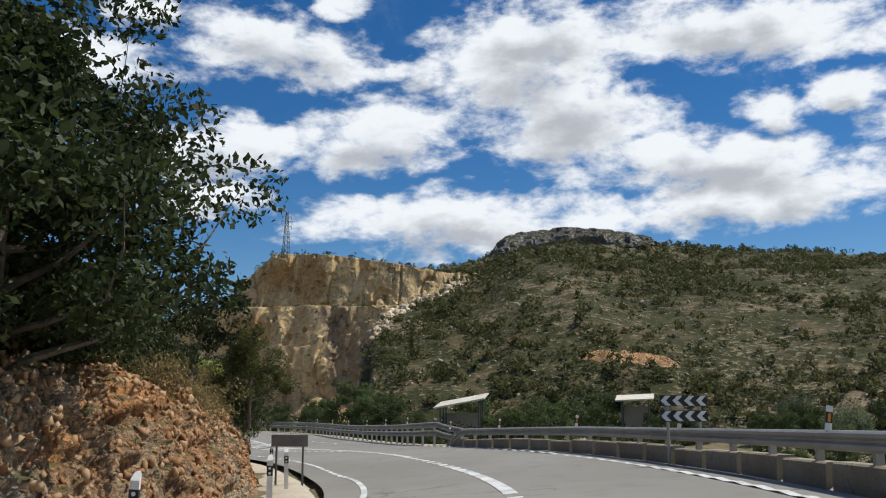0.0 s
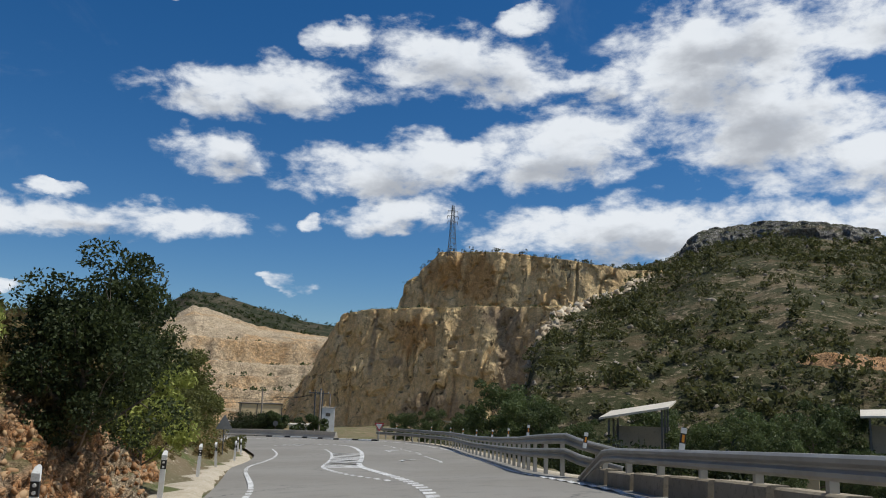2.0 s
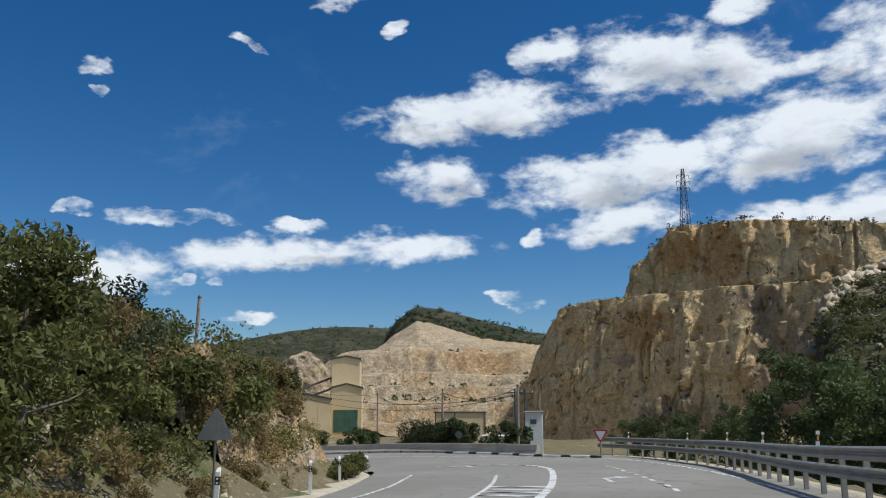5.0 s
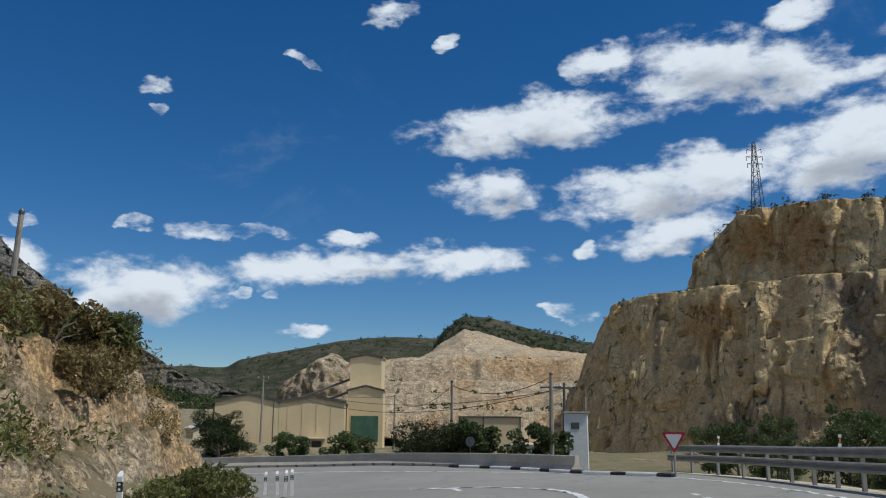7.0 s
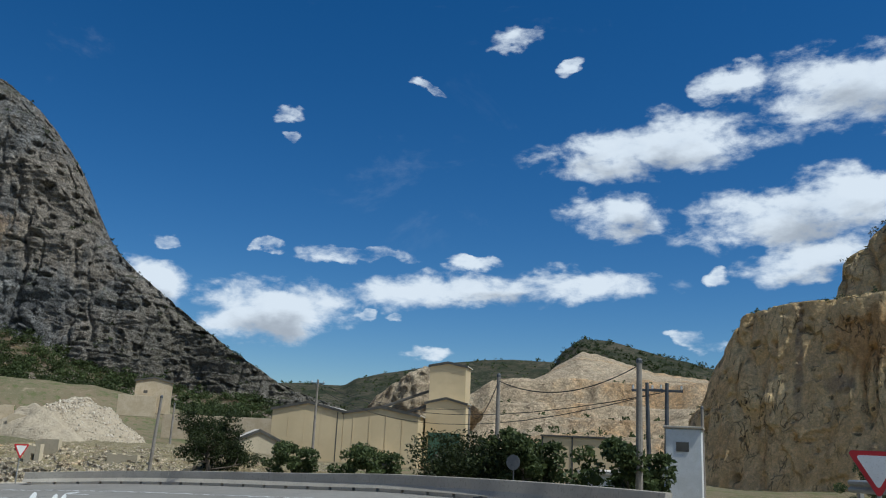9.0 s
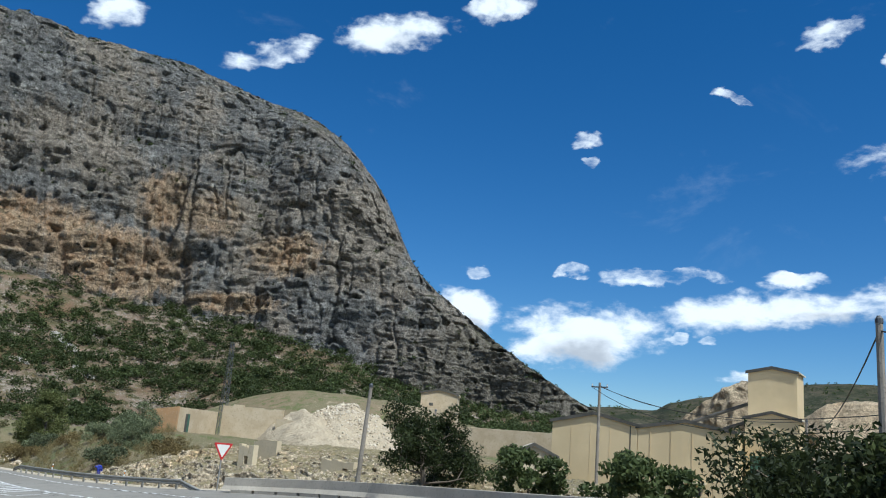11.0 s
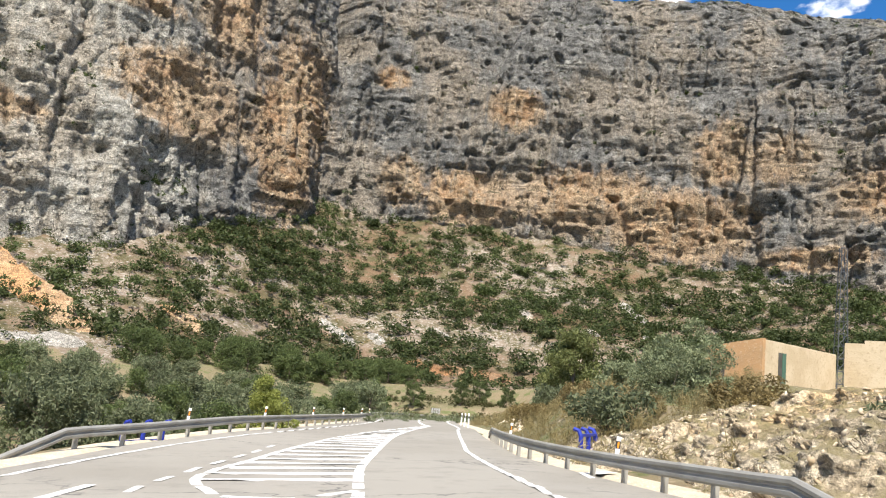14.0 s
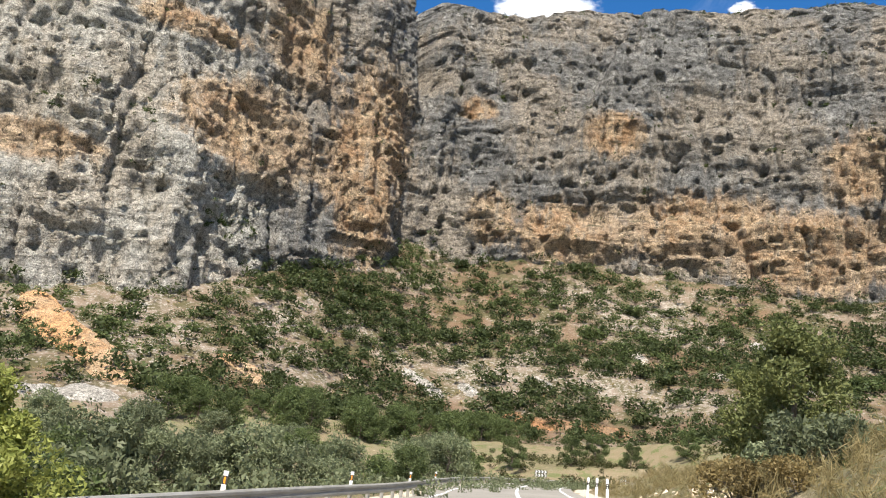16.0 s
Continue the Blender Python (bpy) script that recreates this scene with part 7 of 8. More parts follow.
def rubble_at(name, P, lo, hi, mat, seed, label):
    rng = np.random.default_rng(seed)
    ico = bmesh.new()
    bmesh.ops.create_icosphere(ico, subdivisions=1, radius=0.5)
    base = np.array([v.co[:] for v in ico.verts])
    tri = np.array([[v.index for v in f.verts] for f in ico.faces])
    ico.free()
    V, T = [], []
    for i, p in enumerate(P):
        k = lo + (hi - lo) * rng.random() ** 2.2
        d = rng.normal(size=(8, 3))
        v = base.copy()
        for q in d:
            q = q / np.linalg.norm(q)
            h = v @ q
            v -= np.maximum(0, h - (0.12 + 0.16 * rng.random()))[:, None] * q
        v *= 1.5
        a = Euler(rng.random(3) * 6.28).to_matrix()
        v = (v * np.array([1.4, 1.0, 0.85])) @ np.array(a) * k * 1.3
        V.append(v + p)
        T.append(tri + i * len(base))
    ob = fast_mesh(name, np.concatenate(V), np.concatenate(T), mat)
    tagged(ob, label, "rubble", kind="stuff")


RUBBLE_ORANGE = leaf_material("orange_rubble", (0.21, 0.09, 0.032), (0.38, 0.25, 0.135), None, 0.0)
RUBBLE_GREY = leaf_material("grey_hill_rock", (0.19, 0.155, 0.11), (0.34, 0.29, 0.22), None, 0.0)
RUBBLE_WHITE = leaf_material("white_stone_rubble", (0.37, 0.305, 0.22), (0.55, 0.475, 0.365), None, 0.0)
RUBBLE_PALE = leaf_material("cream_rubble", (0.36, 0.27, 0.165), (0.60, 0.51, 0.38), None, 0.0)
rubble_face("bank_rubble", BANK_A, 50, 10500, 0.04, 0.15, RUBBLE_ORANGE, 501, "broken orange and cream stones of the rock cut")
rubble_face("ledge_rubble", BANK_B, 46, 2200, 0.06, 0.4, RUBBLE_PALE, 502, "broken pale stones of the ledge")
rubble_face("slope_rubble", BANK_C, 56, 2200, 0.03, 0.14, RUBBLE_PALE, 503, "broken cream stones of the slope")
rubble_face("heap_rubble", HEAP, 40, 4200, 0.05, 0.30, RUBBLE_WHITE, 505, "broken white stones on the heap")
rubble_face("hill_rocks", HILL_V, 108, 3400, 0.2, 0.75, RUBBLE_GREY, 506, "pale weathered rocks among the hillside scrub")


def scree_points(line, wide, count, seed):
    rng = np.random.default_rng(seed)
    a = np.array(line, float)
    flat = HILL_V.reshape(-1, 3)
    flat = flat[(np.abs(flat[:, 0]) < 40) & (flat[:, 1] < 240)]
    out = []
    for k in rng.random(count) * (len(a) - 1):
        i = int(k)
        c = a[i] + (a[i + 1] - a[i]) * (k - i) + rng.normal(size=2) * wide
        d = (flat[:, 0] - c[0]) ** 2 + (flat[:, 1] - c[1]) ** 2
        q = flat[np.argmin(d)]
        out.append((c[0], c[1], q[2]))
    return np.array(out)


rubble_at("quarry_scree", scree_points([(4, 208), (-2, 200), (-8, 193), (-12, 187), (-14, 181), (-15.5, 174), (-16.5, 166)], 2.2, 1500, 509), 0.3, 1.6, RUBBLE_PALE, 508, "pale broken rock spilling beside the quarry face")


def verge_points(s0, s1, d0, d1, side, count, seed):
    rng = np.random.default_rng(seed)
    sv = s0 + (s1 - s0) * rng.random(count)
    ev = edge_left(sv) if side < 0 else edge_right(sv)
    p = on_road(sv, ev + side * (d0 + (d1 - d0) * rng.random(count)))
    p[:, 2] = np.maximum(ground_z(p[:, 0], p[:, 1]), p[:, 2] - 0.3)
    return p


rubble_at("verge_rubble", verge_points(44, 94, 1.7, 4.2, -1, 1700, 521), 0.04, 0.26, RUBBLE_PALE, 522, "pale broken stones along the verge's edge")
rubble_face("low_bank_rubble", BANK_D, 36, 900, 0.06, 0.4, RUBBLE_PALE, 504, "broken stones of the low bank")

# ---------------------------------------------------------------- trees and bushes
def tree_parts(name, seed, height, spread, leaf_mat, leaves, leaf, trunk_r, bare=0.0, low=0.35, limbs=9, clump=0.55, flat=0.75, cone=0.0, three=False):
    """A tree at the origin: trunk with limbs, and a crown of leaf clumps."""
    rng = np.random.default_rng(seed)
    root = new(name)
    root.empty_display_size = 0.3
    bm = bmesh.new()
    lean = rng.normal(size=2) * 0.06 * height
    spine = [Vector((lean[0] * k * k, lean[1] * k * k, -0.4 + (height * 0.8 + 0.4) * k)) for k in np.linspace(0, 1, 7)]
    tube(bm, spine, [trunk_r * (1.15 - 0.9 * k) for k in np.linspace(0, 1, 7)], 8)
    ends, rad = [], []
    for i in range(limbs):
        k = low + (1 - low) * (i + rng.random() * 0.7) / limbs
        p = Vector(spine[0]).lerp(spine[-1], 0) * 0
        j = min(int(k * 6), 5)
        p = spine[j].lerp(spine[j + 1], k * 6 - j)
        a = i * 2.4 + rng.random()
        reach = spread * (1.0 - (0.5 + cone * 0.5) * max(0, k - low) / (1 - low)) * (0.7 + 0.5 * rng.random())
        rise = height * (0.06 + 0.20 * rng.random()) * (1 - 0.5 * cone)
        mid = p + Vector((math.cos(a) * reach * 0.5, math.sin(a) * reach * 0.5, rise * 0.35))
        end = p + Vector((math.cos(a) * reach, math.sin(a) * reach, rise))
        r0 = trunk_r * (0.55 - 0.35 * k)
        tube(bm, [p, mid, end], [r0, r0 * 0.6, r0 * 0.2], 5)
        for q in range(3):
            o = mid.lerp(end, 0.25 + 0.35 * q)
            t = o + Vector(rng.normal(size=3)) * reach * 0.28 + Vector((0, 0, 0.12 * reach))
            tube(bm, [o, o.lerp(t, 0.5) + Vector(rng.normal(size=3)) * 0.04 * reach, t], [r0 * 0.35, r0 * 0.2, r0 * 0.08], 4)
            if rng.random() > bare:
                ends.append(t)
                rad.append(clump * spread * (0.32 + 0.3 * rng.random()))
        if rng.random() > bare:
            ends.append(end)
            rad.append(clump * spread * (0.4 + 0.35 * rng.random()))
    ends.append(spine[-1] + Vector((0, 0, height * 0.08)))
    rad.append(clump * spread * 0.5)
    part("trunk", bm, BARK, root)
    v, q = leaf_cloud(rng, np.array([tuple(e) for e in ends]), np.array(rad), leaves, leaf, flat, 1.7, three)
    fast_mesh("crown", v, q, leaf_mat, False, root)
    return root


def bush_parts(name, seed, r, h, leaf_mat, leaves, leaf, twigs=9):
    rng = np.random.default_rng(seed)
    root = new(name)
    root.empty_display_size = 0.3
    bm = bmesh.new()
    c, rad = [], []
    for i in range(twigs):
        a = i * 2.4 + rng.random()
        k = r * (0.25 + 0.6 * rng.random())
        e = Vector((math.cos(a) * k, math.sin(a) * k, h * (0.35 + 0.5 * rng.random())))
        tube(bm, [(0, 0, -0.2), (e.x * 0.4, e.y * 0.4, e.z * 0.6), tuple(e)], [0.035 * h, 0.02 * h, 0.008 * h], 4)
        c.append(tuple(e))
        rad.append(r * (0.3 + 0.22 * rng.random()))
    part("branch", bm, BARK, root)
    v, q = leaf_cloud(rng, np.array(c), np.array(rad), leaves, leaf, min(1.0, h / r * 0.8), 1.7, True)
    v[:, 2] = np.maximum(v[:, 2], -0.1)
    fast_mesh("foliage", v, q, leaf_mat, False, root)
    return root


def plant(proto, x, y, scale=1.0, turn=0.0, z=None, label="", category="", group="", used=[]):
    zz = gz(x, y) if z is None else z
    m = pose(x, y, zz - 0.05, 0, 0, turn) @ Matrix.Scale(scale, 4)
    if proto in used:
        ob = copy_thing(proto, m)
        ob.matrix_basis = m
    else:
        used.append(proto)
        ob = proto
        ob.matrix_basis = m
    return tagged(ob, label, category, group)


OAK_NEAR = tree_parts("tree", 21, 5.6, 2.9, LEAF_DARK, 30000, 0.085, 0.16, 0.06, 0.03, 20, 0.6)
OAK_B = tree_parts("tree", 2, 5.0, 2.0, LEAF, 9000, 0.11, 0.13, 0.1, 0.3, 10, 0.6, three=True)
OAK_FAR = tree_parts("tree", 22, 5.0, 2.2, LEAF_MID, 9000, 0.13, 0.13, 0.1, 0.15, 12, 0.6, three=True)
THIN = tree_parts("tree", 3, 5.0, 1.9, LEAF_DARK, 5200, 0.085, 0.11, 0.45, 0.3, 11, 0.5)
YOUNG = tree_parts("tree", 4, 4.0, 1.4, LEAF_PINE, 6000, 0.10, 0.08, 0.1, 0.25, 10, 0.6, three=True)
PINE = tree_parts("pine_tree", 5, 5.0, 1.9, LEAF_PINE, 16000, 0.09, 0.12, 0.0, 0.12, 14, 0.55, 0.9, 0.8, three=True)
OLIVE = tree_parts("olive_tree", 6, 5.0, 2.6, LEAF_GREY, 14000, 0.12, 0.16, 0.05, 0.15, 14, 0.62, three=True)
OLIVE_FAR = tree_parts("olive_tree", 26, 5.0, 2.6, LEAF_GREY, 5200, 0.19, 0.16, 0.05, 0.12, 14, 0.62, three=True)
OAK_VALLEY = tree_parts("tree", 23, 5.0, 2.3, LEAF_MID, 5200, 0.17, 0.13, 0.05, 0.1, 14, 0.65, three=True)
PINE_DULL = tree_parts("pine_tree", 25, 5.0, 1.9, LEAF_DULL, 12000, 0.10, 0.12, 0.0, 0.12, 14, 0.55, 0.9, 0.6, three=True)
FIG = tree_parts("tree", 7, 3.2, 1.9, LEAF_MID, 4200, 0.15, 0.09, 0.05, 0.35, 10, 0.5)
CAROB = tree_parts("tree", 8, 6.2, 3.1, LEAF_DARK, 12000, 0.14, 0.2, 0.12, 0.28, 13, 0.55, three=True)
BUSH = bush_parts("bush", 11, 1.1, 1.5, LEAF, 2200, 0.105)
BUSH_DARK = bush_parts("bush", 12, 1.2, 1.6, LEAF_DARK, 2600, 0.10)
BUSH_DRY = bush_parts("bush", 13, 1.0, 1.1, LEAF_BROWN, 1900, 0.085)
BUSH_GREY = bush_parts("bush", 14, 1.1, 1.2, LEAF_GREY, 2400, 0.09)
BUSH_BIG = bush_parts("bush", 15, 3.6, 3.6, LEAF_DARK, 16000, 0.14, 26)
THICKET = bush_parts("bush", 17, 2.0, 2.6, LEAF_DARK, 12000, 0.085, 18)
TUFT = bush_parts("grass_tuft", 16, 0.5, 0.7, GRASS, 420, 0.10, 12)


BANK_TOPS = np.concatenate([BANK_A.reshape(-1, 3), KNOLL.reshape(-1, 3)])


def bank_z(x, y):
    """The height of bank or ground, whichever is higher."""
    d = (BANK_TOPS[:, 0] - x) ** 2 + (BANK_TOPS[:, 1] - y) ** 2
    i = int(np.argmin(d))
    return max(gz(x, y), BANK_TOPS[i, 2]) if d[i] < 0.4 else gz(x, y)


def undergrowth(name, count, seed, place, size, mat, leaves, leaf, tall, label, aspect=1.4):
    """Low growth strewn over a stretch of bank, as one sheet."""
    rng = np.random.default_rng(seed)
    places = [(x, y, bank_z(x, y)) for x, y in (place(rng) for _ in range(count))]
    scatter_shrubs(name, places, size[0] + (size[1] - size[0]) * rng.random(count) ** 1.6, mat, seed + 1, leaves, label, "undergrowth", leaf, 8, tall, aspect)


def beside(s0, s1, d0, d1, side):
    def place(rng):
        s = s0 + (s1 - s0) * rng.random()
        e = float(edge_left(s) if side < 0 else edge_right(s))
        p = on_road(s, e + side * (d0 + (d1 - d0) * rng.random()))
        return p[0], p[1]
    return place


undergrowth("cut_brush", 260, 715, beside(6, 56, 4.4, 10, -1), (0.5, 1.2), LEAF_BROWN, 210, 0.09, 0.8, "brown dry brush on top of the rock cut")
undergrowth("cut_edge_brush", 170, 717, beside(18, 46, 2.7, 5.2, -1), (0.4, 1.0), LEAF_BROWN, 210, 0.08, 0.9, "brown dry brush hanging over the edge of the rock cut")
undergrowth("bank_brush", 380, 701, beside(54, 92, 2.6, 13, -1), (0.5, 1.2), LEAF_BROWN, 210, 0.09, 0.8, "brown dry brush between the roadside bushes")
undergrowth("bank_scrub", 380, 703, beside(54, 92, 3.0, 15, -1), (0.6, 1.5), LEAF, 220, 0.10, 0.8, "olive green scrub between the roadside bushes")
undergrowth("knoll_brush", 560, 705, lambda r: (-34.5 - 13.5 * r.random(), 63 + 27 * r.random()), (0.5, 1.2), LEAF_BROWN, 210, 0.09, 0.8, "brown dry brush on the stony knoll")
undergrowth("dry_grass", 900, 707, beside(168, 250, 1.6, 15, 1), (0.25, 0.6), GRASS, 110, 0.05, 1.5, "dry yellow grass on the stony bank", 14.0)
undergrowth("slope_brush", 260, 709, beside(140, 182, 4.0, 14, 1), (0.25, 0.6), LEAF_BROWN, 170, 0.08, 0.9, "low dry brush on the rocky slope")
undergrowth("valley_scrub", 520, 711, lambda r: (-84 - 110 * r.random(), 58 + 34 * r.random()), (0.6, 1.6), LEAF_GREY, 160, 0.13, 0.8, "grey-green scrub in the valley below the road")
undergrowth("bend_scrub", 300, 713, lambda r: (-236 + 44 * r.random(), 62 + 62 * r.random()), (0.7, 1.7), SHRUB, 150, 0.15, 0.7, "green scrub round the far bend of the road")
L_TREE = "dark evergreen tree on the roadside bank"
plant(OAK_NEAR, -6.6, 11.9, 1.0, 20, bank_z(-6.6, 11.9), L_TREE, "tree")
plant(OAK_NEAR, -8.6, 13.4, 1.05, 75, bank_z(-8.6, 13.4), L_TREE, "tree")
plant(OAK_NEAR, -9.4, 9.4, 1.2, 140, bank_z(-9.4, 9.4), L_TREE, "tree")
plant(OAK_NEAR, -10.6, 16.5, 1.0, 250, bank_z(-10.6, 16.5), L_TREE, "tree")
for x_, y_, k_ in ((-7.4, 14.6, 0.9), (-8.0, 17.4, 0.95), (-8.6, 11.6, 0.9), (-7.6, 20.2, 0.7), (-10.5, 21.5, 1.0), (-12.5, 19.0, 1.2)):
    plant(THICKET, x_, y_, k_, 130 * k_, bank_z(x_, y_) - 0.3, "dense dark bush on top of the rock cut", "bush", "bank bushes")
for x_, y_, k_ in ((-6.9, 21.8, 1.1), (-7.4, 23.8, 1.4), (-6.8, 25.6, 1.2), (-7.2, 28.0, 1.3), (-8.6, 25.8, 1.5), (-7.8, 30.5, 1.2)):
    plant(BUSH_DRY, x_ - 0.9, y_, k_ * 0.9, 130 * k_, bank_z(x_ - 0.9, y_) - 0.2, "brown dry bush on top of the rock cut", "bush", "bank bushes")
for x_, y_, k_ in ((-7.4, 31.0, 0.9), (-8.2, 33.4, 1.1), (-7.8, 36.0, 1.2), (-9.4, 30.0, 1.7), (-9.4, 35.2, 1.8), (-10.8, 32.6, 1.9)):
    plant(BUSH_DRY, x_ - 1.9, y_, k_ * 0.9, 130 * k_, bank_z(x_ - 1.9, y_) - 0.2, "big brown dry bush above the rock cut", "bush", "bank bushes")
plant(THIN, -7.0, 22.6, 0.75, 60, bank_z(-7.0, 22.6) - 0.2, "half-bare thin tree with dead twigs", "tree")
plant(OAK_B, -6.1, 26.3, 0.55, 10, 0.25, "small open tree above the rock cut", "tree")
plant(OAK_NEAR, -9.4, 35.6, 0.66, 310, bank_z(-9.4, 35.6) - 0.2, L_TREE, "tree")
plant(YOUNG, -9.2, 31.2, 0.9, 80, None, "young green tree above the rock cut", "tree")
plant(YOUNG, -10.8, 40.2, 0.85, 190, None, "young yellow-green tree above the rock cut", "tree")
plant(THIN, -24.5, 57.0, 1.0, 200, None, "half-bare thin tree with dead twigs", "tree")
for x_, y_, top_ in ((-19.0, 53.2, 3.3), (-21.7, 61.2, 2.6)):
    plant(OAK_B, x_, y_, (top_ - bank_z(x_, y_)) / 4.9, 100 * top_, bank_z(x_, y_) - 0.1, "open green tree on the roadside bank", "tree", "bank trees")
rng_ = np.random.default_rng(5)
for i in range(135):
    s_ = 2 + 86 * rng_.random()
    d_ = float(edge_left(s_)) - 4.2 - 11.0 * rng_.random() ** 1.6
    d_ += 1.0 if s_ > 48 else -1.2
    p_ = on_road(s_, d_)
    kind_ = rng_.choice(5, p=[0.42, 0.07, 0.24, 0.09, 0.18] if s_ > 46 else [0.10, 0.18, 0.64, 0.04, 0.04])
    proto_ = (BUSH, BUSH_DARK, BUSH_DRY, BUSH_GREY, BUSH)[kind_]
    plant(proto_, p_[0], p_[1], 0.7 + 0.75 * rng_.random(), 360 * rng_.random(), bank_z(p_[0], p_[1]), ("green bush on the roadside bank", "dark green bush on the roadside bank", "brown dry bush on the roadside bank", "grey-green bush on the roadside bank", "green bush on the roadside bank")[kind_], "bush", "bank bushes")
for i in range(62):
    x_, y_ = -33 - 15 * rng_.random(), 64 + 24 * rng_.random()
    z_ = bank_z(x_, y_)
    if z_ < -2.6:
        continue
    k_ = (0, 0, 1, 0, 0, 2)[i % 6]
    plant((BUSH_DRY, BUSH, BUSH_GREY, BUSH_DARK)[k_], x_, y_, 0.7 + 0.8 * rng_.random(), 360 * rng_.random(), z_, ("brown dry bush on the stony knoll", "olive green bush on the stony knoll", "grey-green bush on the stony knoll", "dark bush on the stony knoll")[k_], "bush", "knoll bushes")
for x_, y_, k_ in ((-30.2, 84.6, 0.9), (-31.2, 86.0, 0.9), (-32.0, 87.6, 0.8), (-29.4, 83.0, 0.7)):
    plant(BUSH, x_, y_, k_, 130 * k_, bank_z(x_, y_), "low green bush at the foot of the ledge", "bush", "knoll bushes")
for i in range(22):
    s_ = 4 + 90 * rng_.random()
    p_ = on_road(s_, float(edge_right(s_)) + 2.8 + 5 * rng_.random())
    plant((BUSH, BUSH_DARK)[i % 2], p_[0], p_[1], 0.8 + 0.7 * rng_.random(), 360 * rng_.random(), None, "green bush below the guard rail", "bush", "valley bushes")
for i in range(34):
    x_, y_ = 6 + 46 * rng_.random(), 62 + 44 * rng_.random()
    plant((OAK_FAR, OLIVE_FAR, OAK_FAR)[i % 3], x_, y_, 0.6 + 0.35 * rng_.random(), 360 * rng_.random(), None, "round green tree on the valley floor", "tree", "valley trees")
for x_, y_, k_ in ((-30, 140, 0.9), (-26, 136, 0.8), (-21, 132, 1.0), (-34, 146, 0.8), (-17, 126, 0.9), (-12, 121, 0.8), (-29, 150, 1.0), (-22, 145, 1.1), (-8, 112, 0.9), (-3, 105, 0.9)):
    plant(OAK_FAR, x_, y_, k_, 77 * k_ * 10, None, "dark green tree below the quarry", "tree", "quarry trees")
for x_, y_, k_ in ((-5.5, 90, 0.75), (-8, 95, 0.8), (-3.5, 85.5, 0.55), (6.5, 90, 0.7), (9, 87, 0.75), (12, 95, 0.85), (3, 98, 0.9), (15, 90, 0.8), (18, 98, 0.95), (1.5, 84.5, 0.45), (-11, 100, 0.9)):
    plant(OAK_FAR, x_, y_, k_ * 1.5, 500 * k_, None, "round green tree beside the open hangar", "tree", "valley trees")
plant(BUSH_BIG, -45.8, 121.2, 0.9, 0, None, "big dark bush behind the barrier", "bush")
plant(BUSH_BIG, -48.8, 123.0, 0.7, 90, None, "big dark bush behind the barrier", "bush")
plant(CAROB, -67.2, 119.6, 0.74, 0, None, "spreading carob tree behind the barrier", "tree")
plant(CAROB, -69.6, 122.5, 0.6, 120, None, "spreading carob tree behind the barrier", "tree")
for x_, y_, k_ in ((-42.6, 119.6, 1.0), (-37.4, 119.8, 1.05), (-55.5, 122.6, 0.95), (-60.4, 120.8, 0.8)):
    plant(FIG, x_, y_, k_, 50 * k_, None, "small broad-leaved tree behind the barrier", "tree", "barrier trees")
plant(PINE, -109.0, 93.7, 0.70, 0, -9.7, "bright yellow-green pine below the rail", "pine tree")
for x_, y_, k_ in ((-222, 84, 0.8), (-226, 92, 0.7), (-219, 76, 0.9), (-229, 100, 0.8), (-224, 108, 0.9), (-212, 72, 0.7), (-233, 86, 0.9), (-205, 110, 0.7), (-203, 102, 0.5), (-200, 118, 0.8)):
    plant(OAK_FAR, x_, y_, k_, 400 * k_, None, "dark green tree at the far bend of the road", "tree", "bend trees")
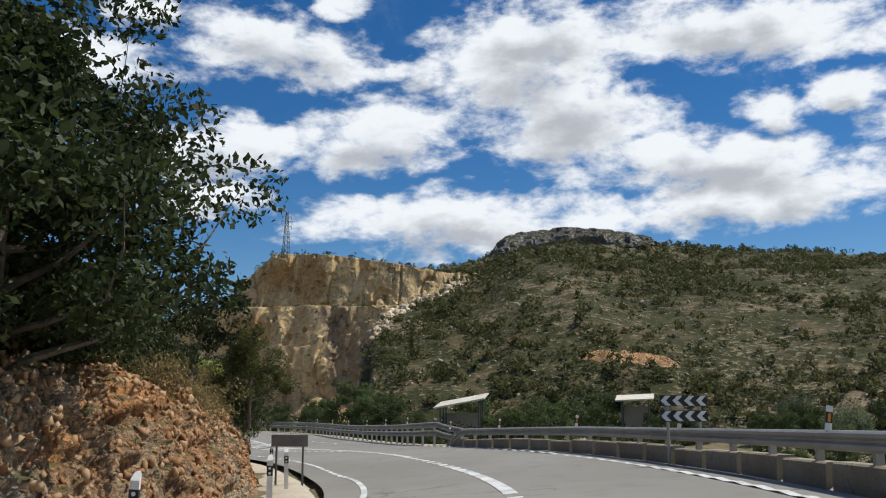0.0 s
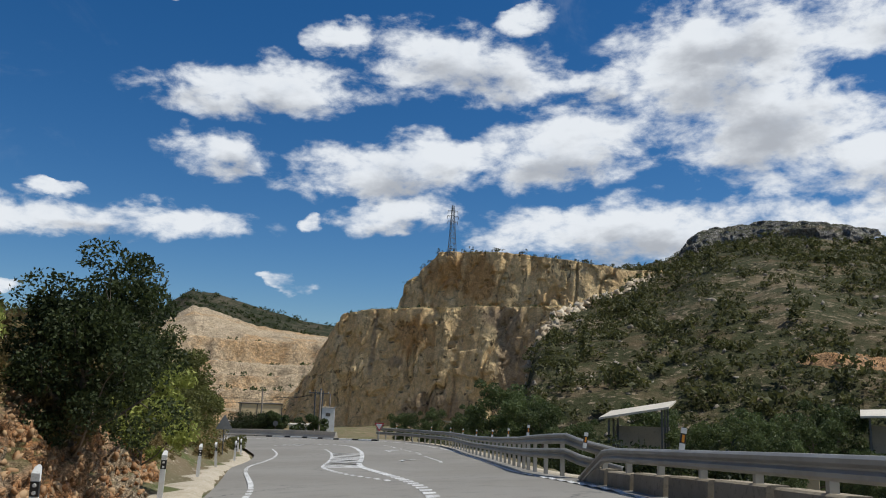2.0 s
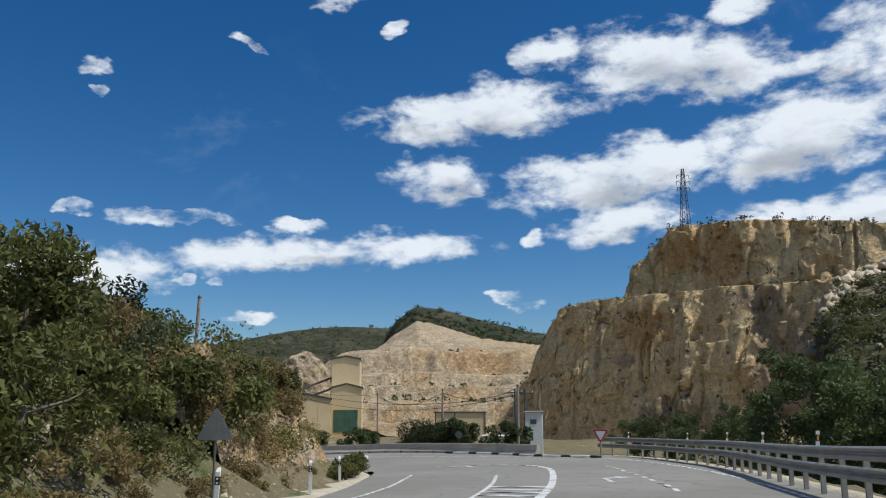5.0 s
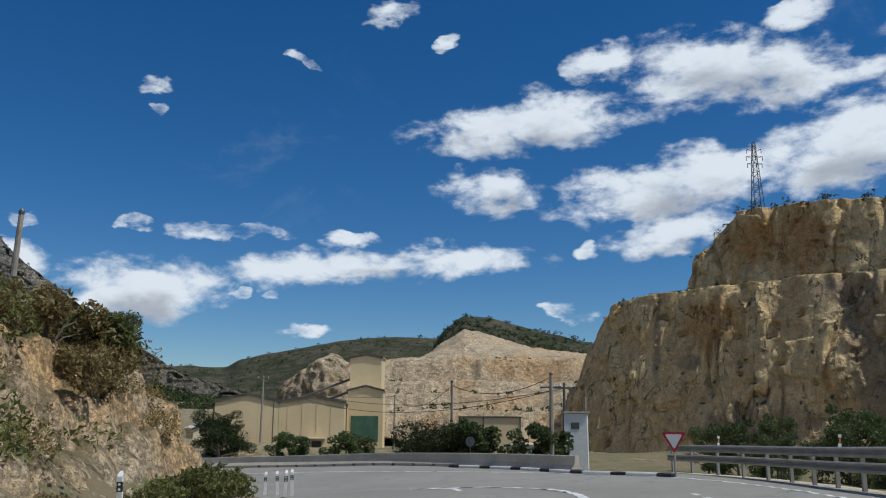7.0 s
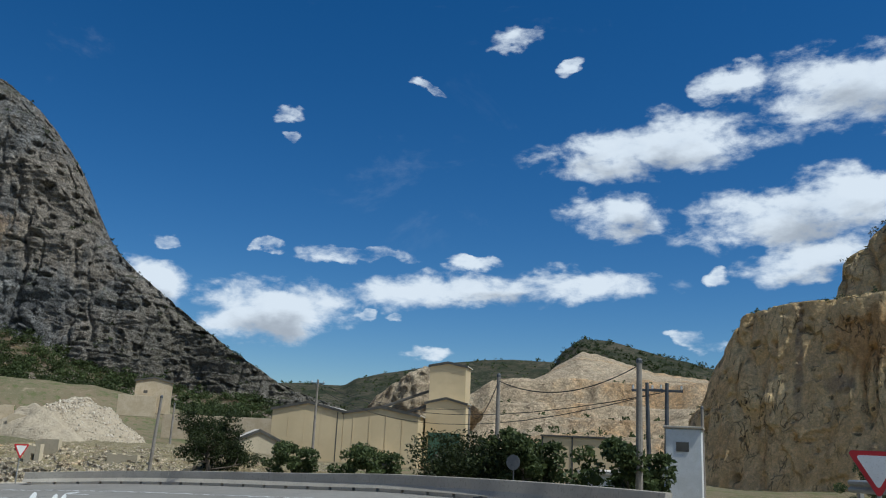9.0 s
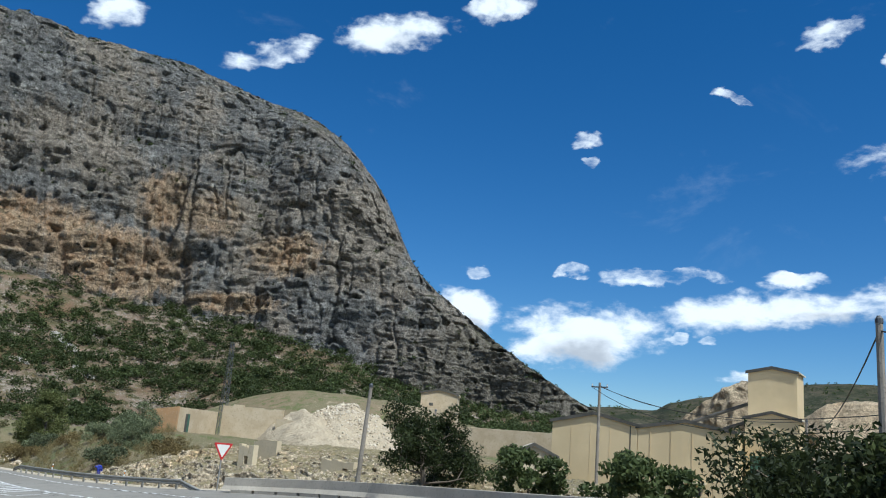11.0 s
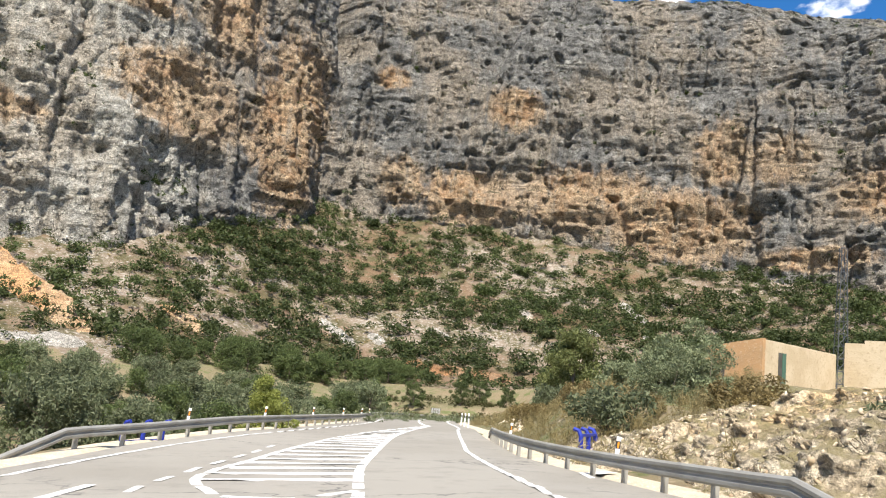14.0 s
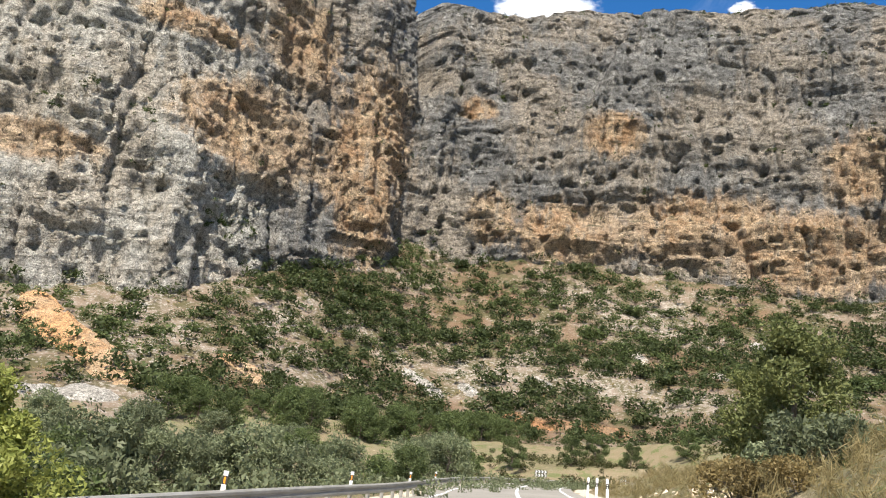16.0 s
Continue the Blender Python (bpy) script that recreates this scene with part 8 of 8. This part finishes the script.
for i in range(34):
    k_ = i / 33
    x_, y_ = -200 - 66 * k_ + 3 * rng_.normal(), 30 + 34 * k_ + 4 * rng_.normal()
    plant(OAK_VALLEY, x_, y_, 0.75 + 0.5 * rng_.random(), 360 * rng_.random(), None, "dense green tree of the hedge below the slope", "tree", "valley trees")
plant(PINE_DULL, -140.0, 106.8, 1.5, 70, None, "yellow-green pine on the stony bank", "pine tree")
plant(PINE_DULL, -144.0, 105.6, 1.25, 170, None, "yellow-green pine on the stony bank", "pine tree")
for x_, y_, k_ in ((-112.0, 112.3, 0.9), (-115.5, 113.6, 0.8), (-109.2, 111.4, 0.6), (-117.5, 112.2, 0.7)):
    plant(OLIVE, x_, y_, k_, 90 * k_, min(gz(x_, y_), -6.2) - 1.2 * k_, "grey-green olive tree on the bank", "olive tree", "bank olives")
for i in range(80):
    x_, y_ = -86 - 110 * rng_.random(), 50 + 38 * rng_.random()
    y_ = min(y_, 90 + (x_ + 100) * 0.12 - 4 * rng_.random())
    proto_ = (OLIVE_FAR, OAK_VALLEY, OLIVE_FAR)[i % 3]
    plant(proto_, x_, y_, 0.5 + 0.3 * rng_.random(), 360 * rng_.random(), None, "leafy tree in the valley below the road", "tree", "valley trees")
for i in range(40):
    s_ = 180 + 48 * rng_.random()
    p_ = on_road(s_, float(edge_right(s_)) + 3.4 + 8 * rng_.random())
    plant((TUFT, BUSH_DRY, TUFT, BUSH_GREY)[i % 4], p_[0], p_[1], 0.8 + 0.6 * rng_.random(), 360 * rng_.random(), None, "dry grass and low brush on the bank", "brush", "bank brush")
for i in range(34):
    s_ = 140 + 34 * rng_.random()
    p_ = on_road(s_, float(edge_right(s_)) + 4.6 + 9 * rng_.random())
    plant((TUFT, BUSH_DRY, BUSH_GREY)[i % 3], p_[0], p_[1], 0.6 + 0.5 * rng_.random(), 360 * rng_.random(), None, "dry brush on the rocky slope", "brush", "bank brush")
for i in range(40):
    s_ = 46 + 44 * rng_.random()
    p_ = on_road(s_, float(edge_left(s_)) - 2.0 - 1.6 * rng_.random())
    plant((TUFT, BUSH_DRY)[i % 2], p_[0], p_[1], 0.45 + 0.4 * rng_.random(), 360 * rng_.random(), None, "dry tuft at the verge's edge", "brush", "verge tufts")
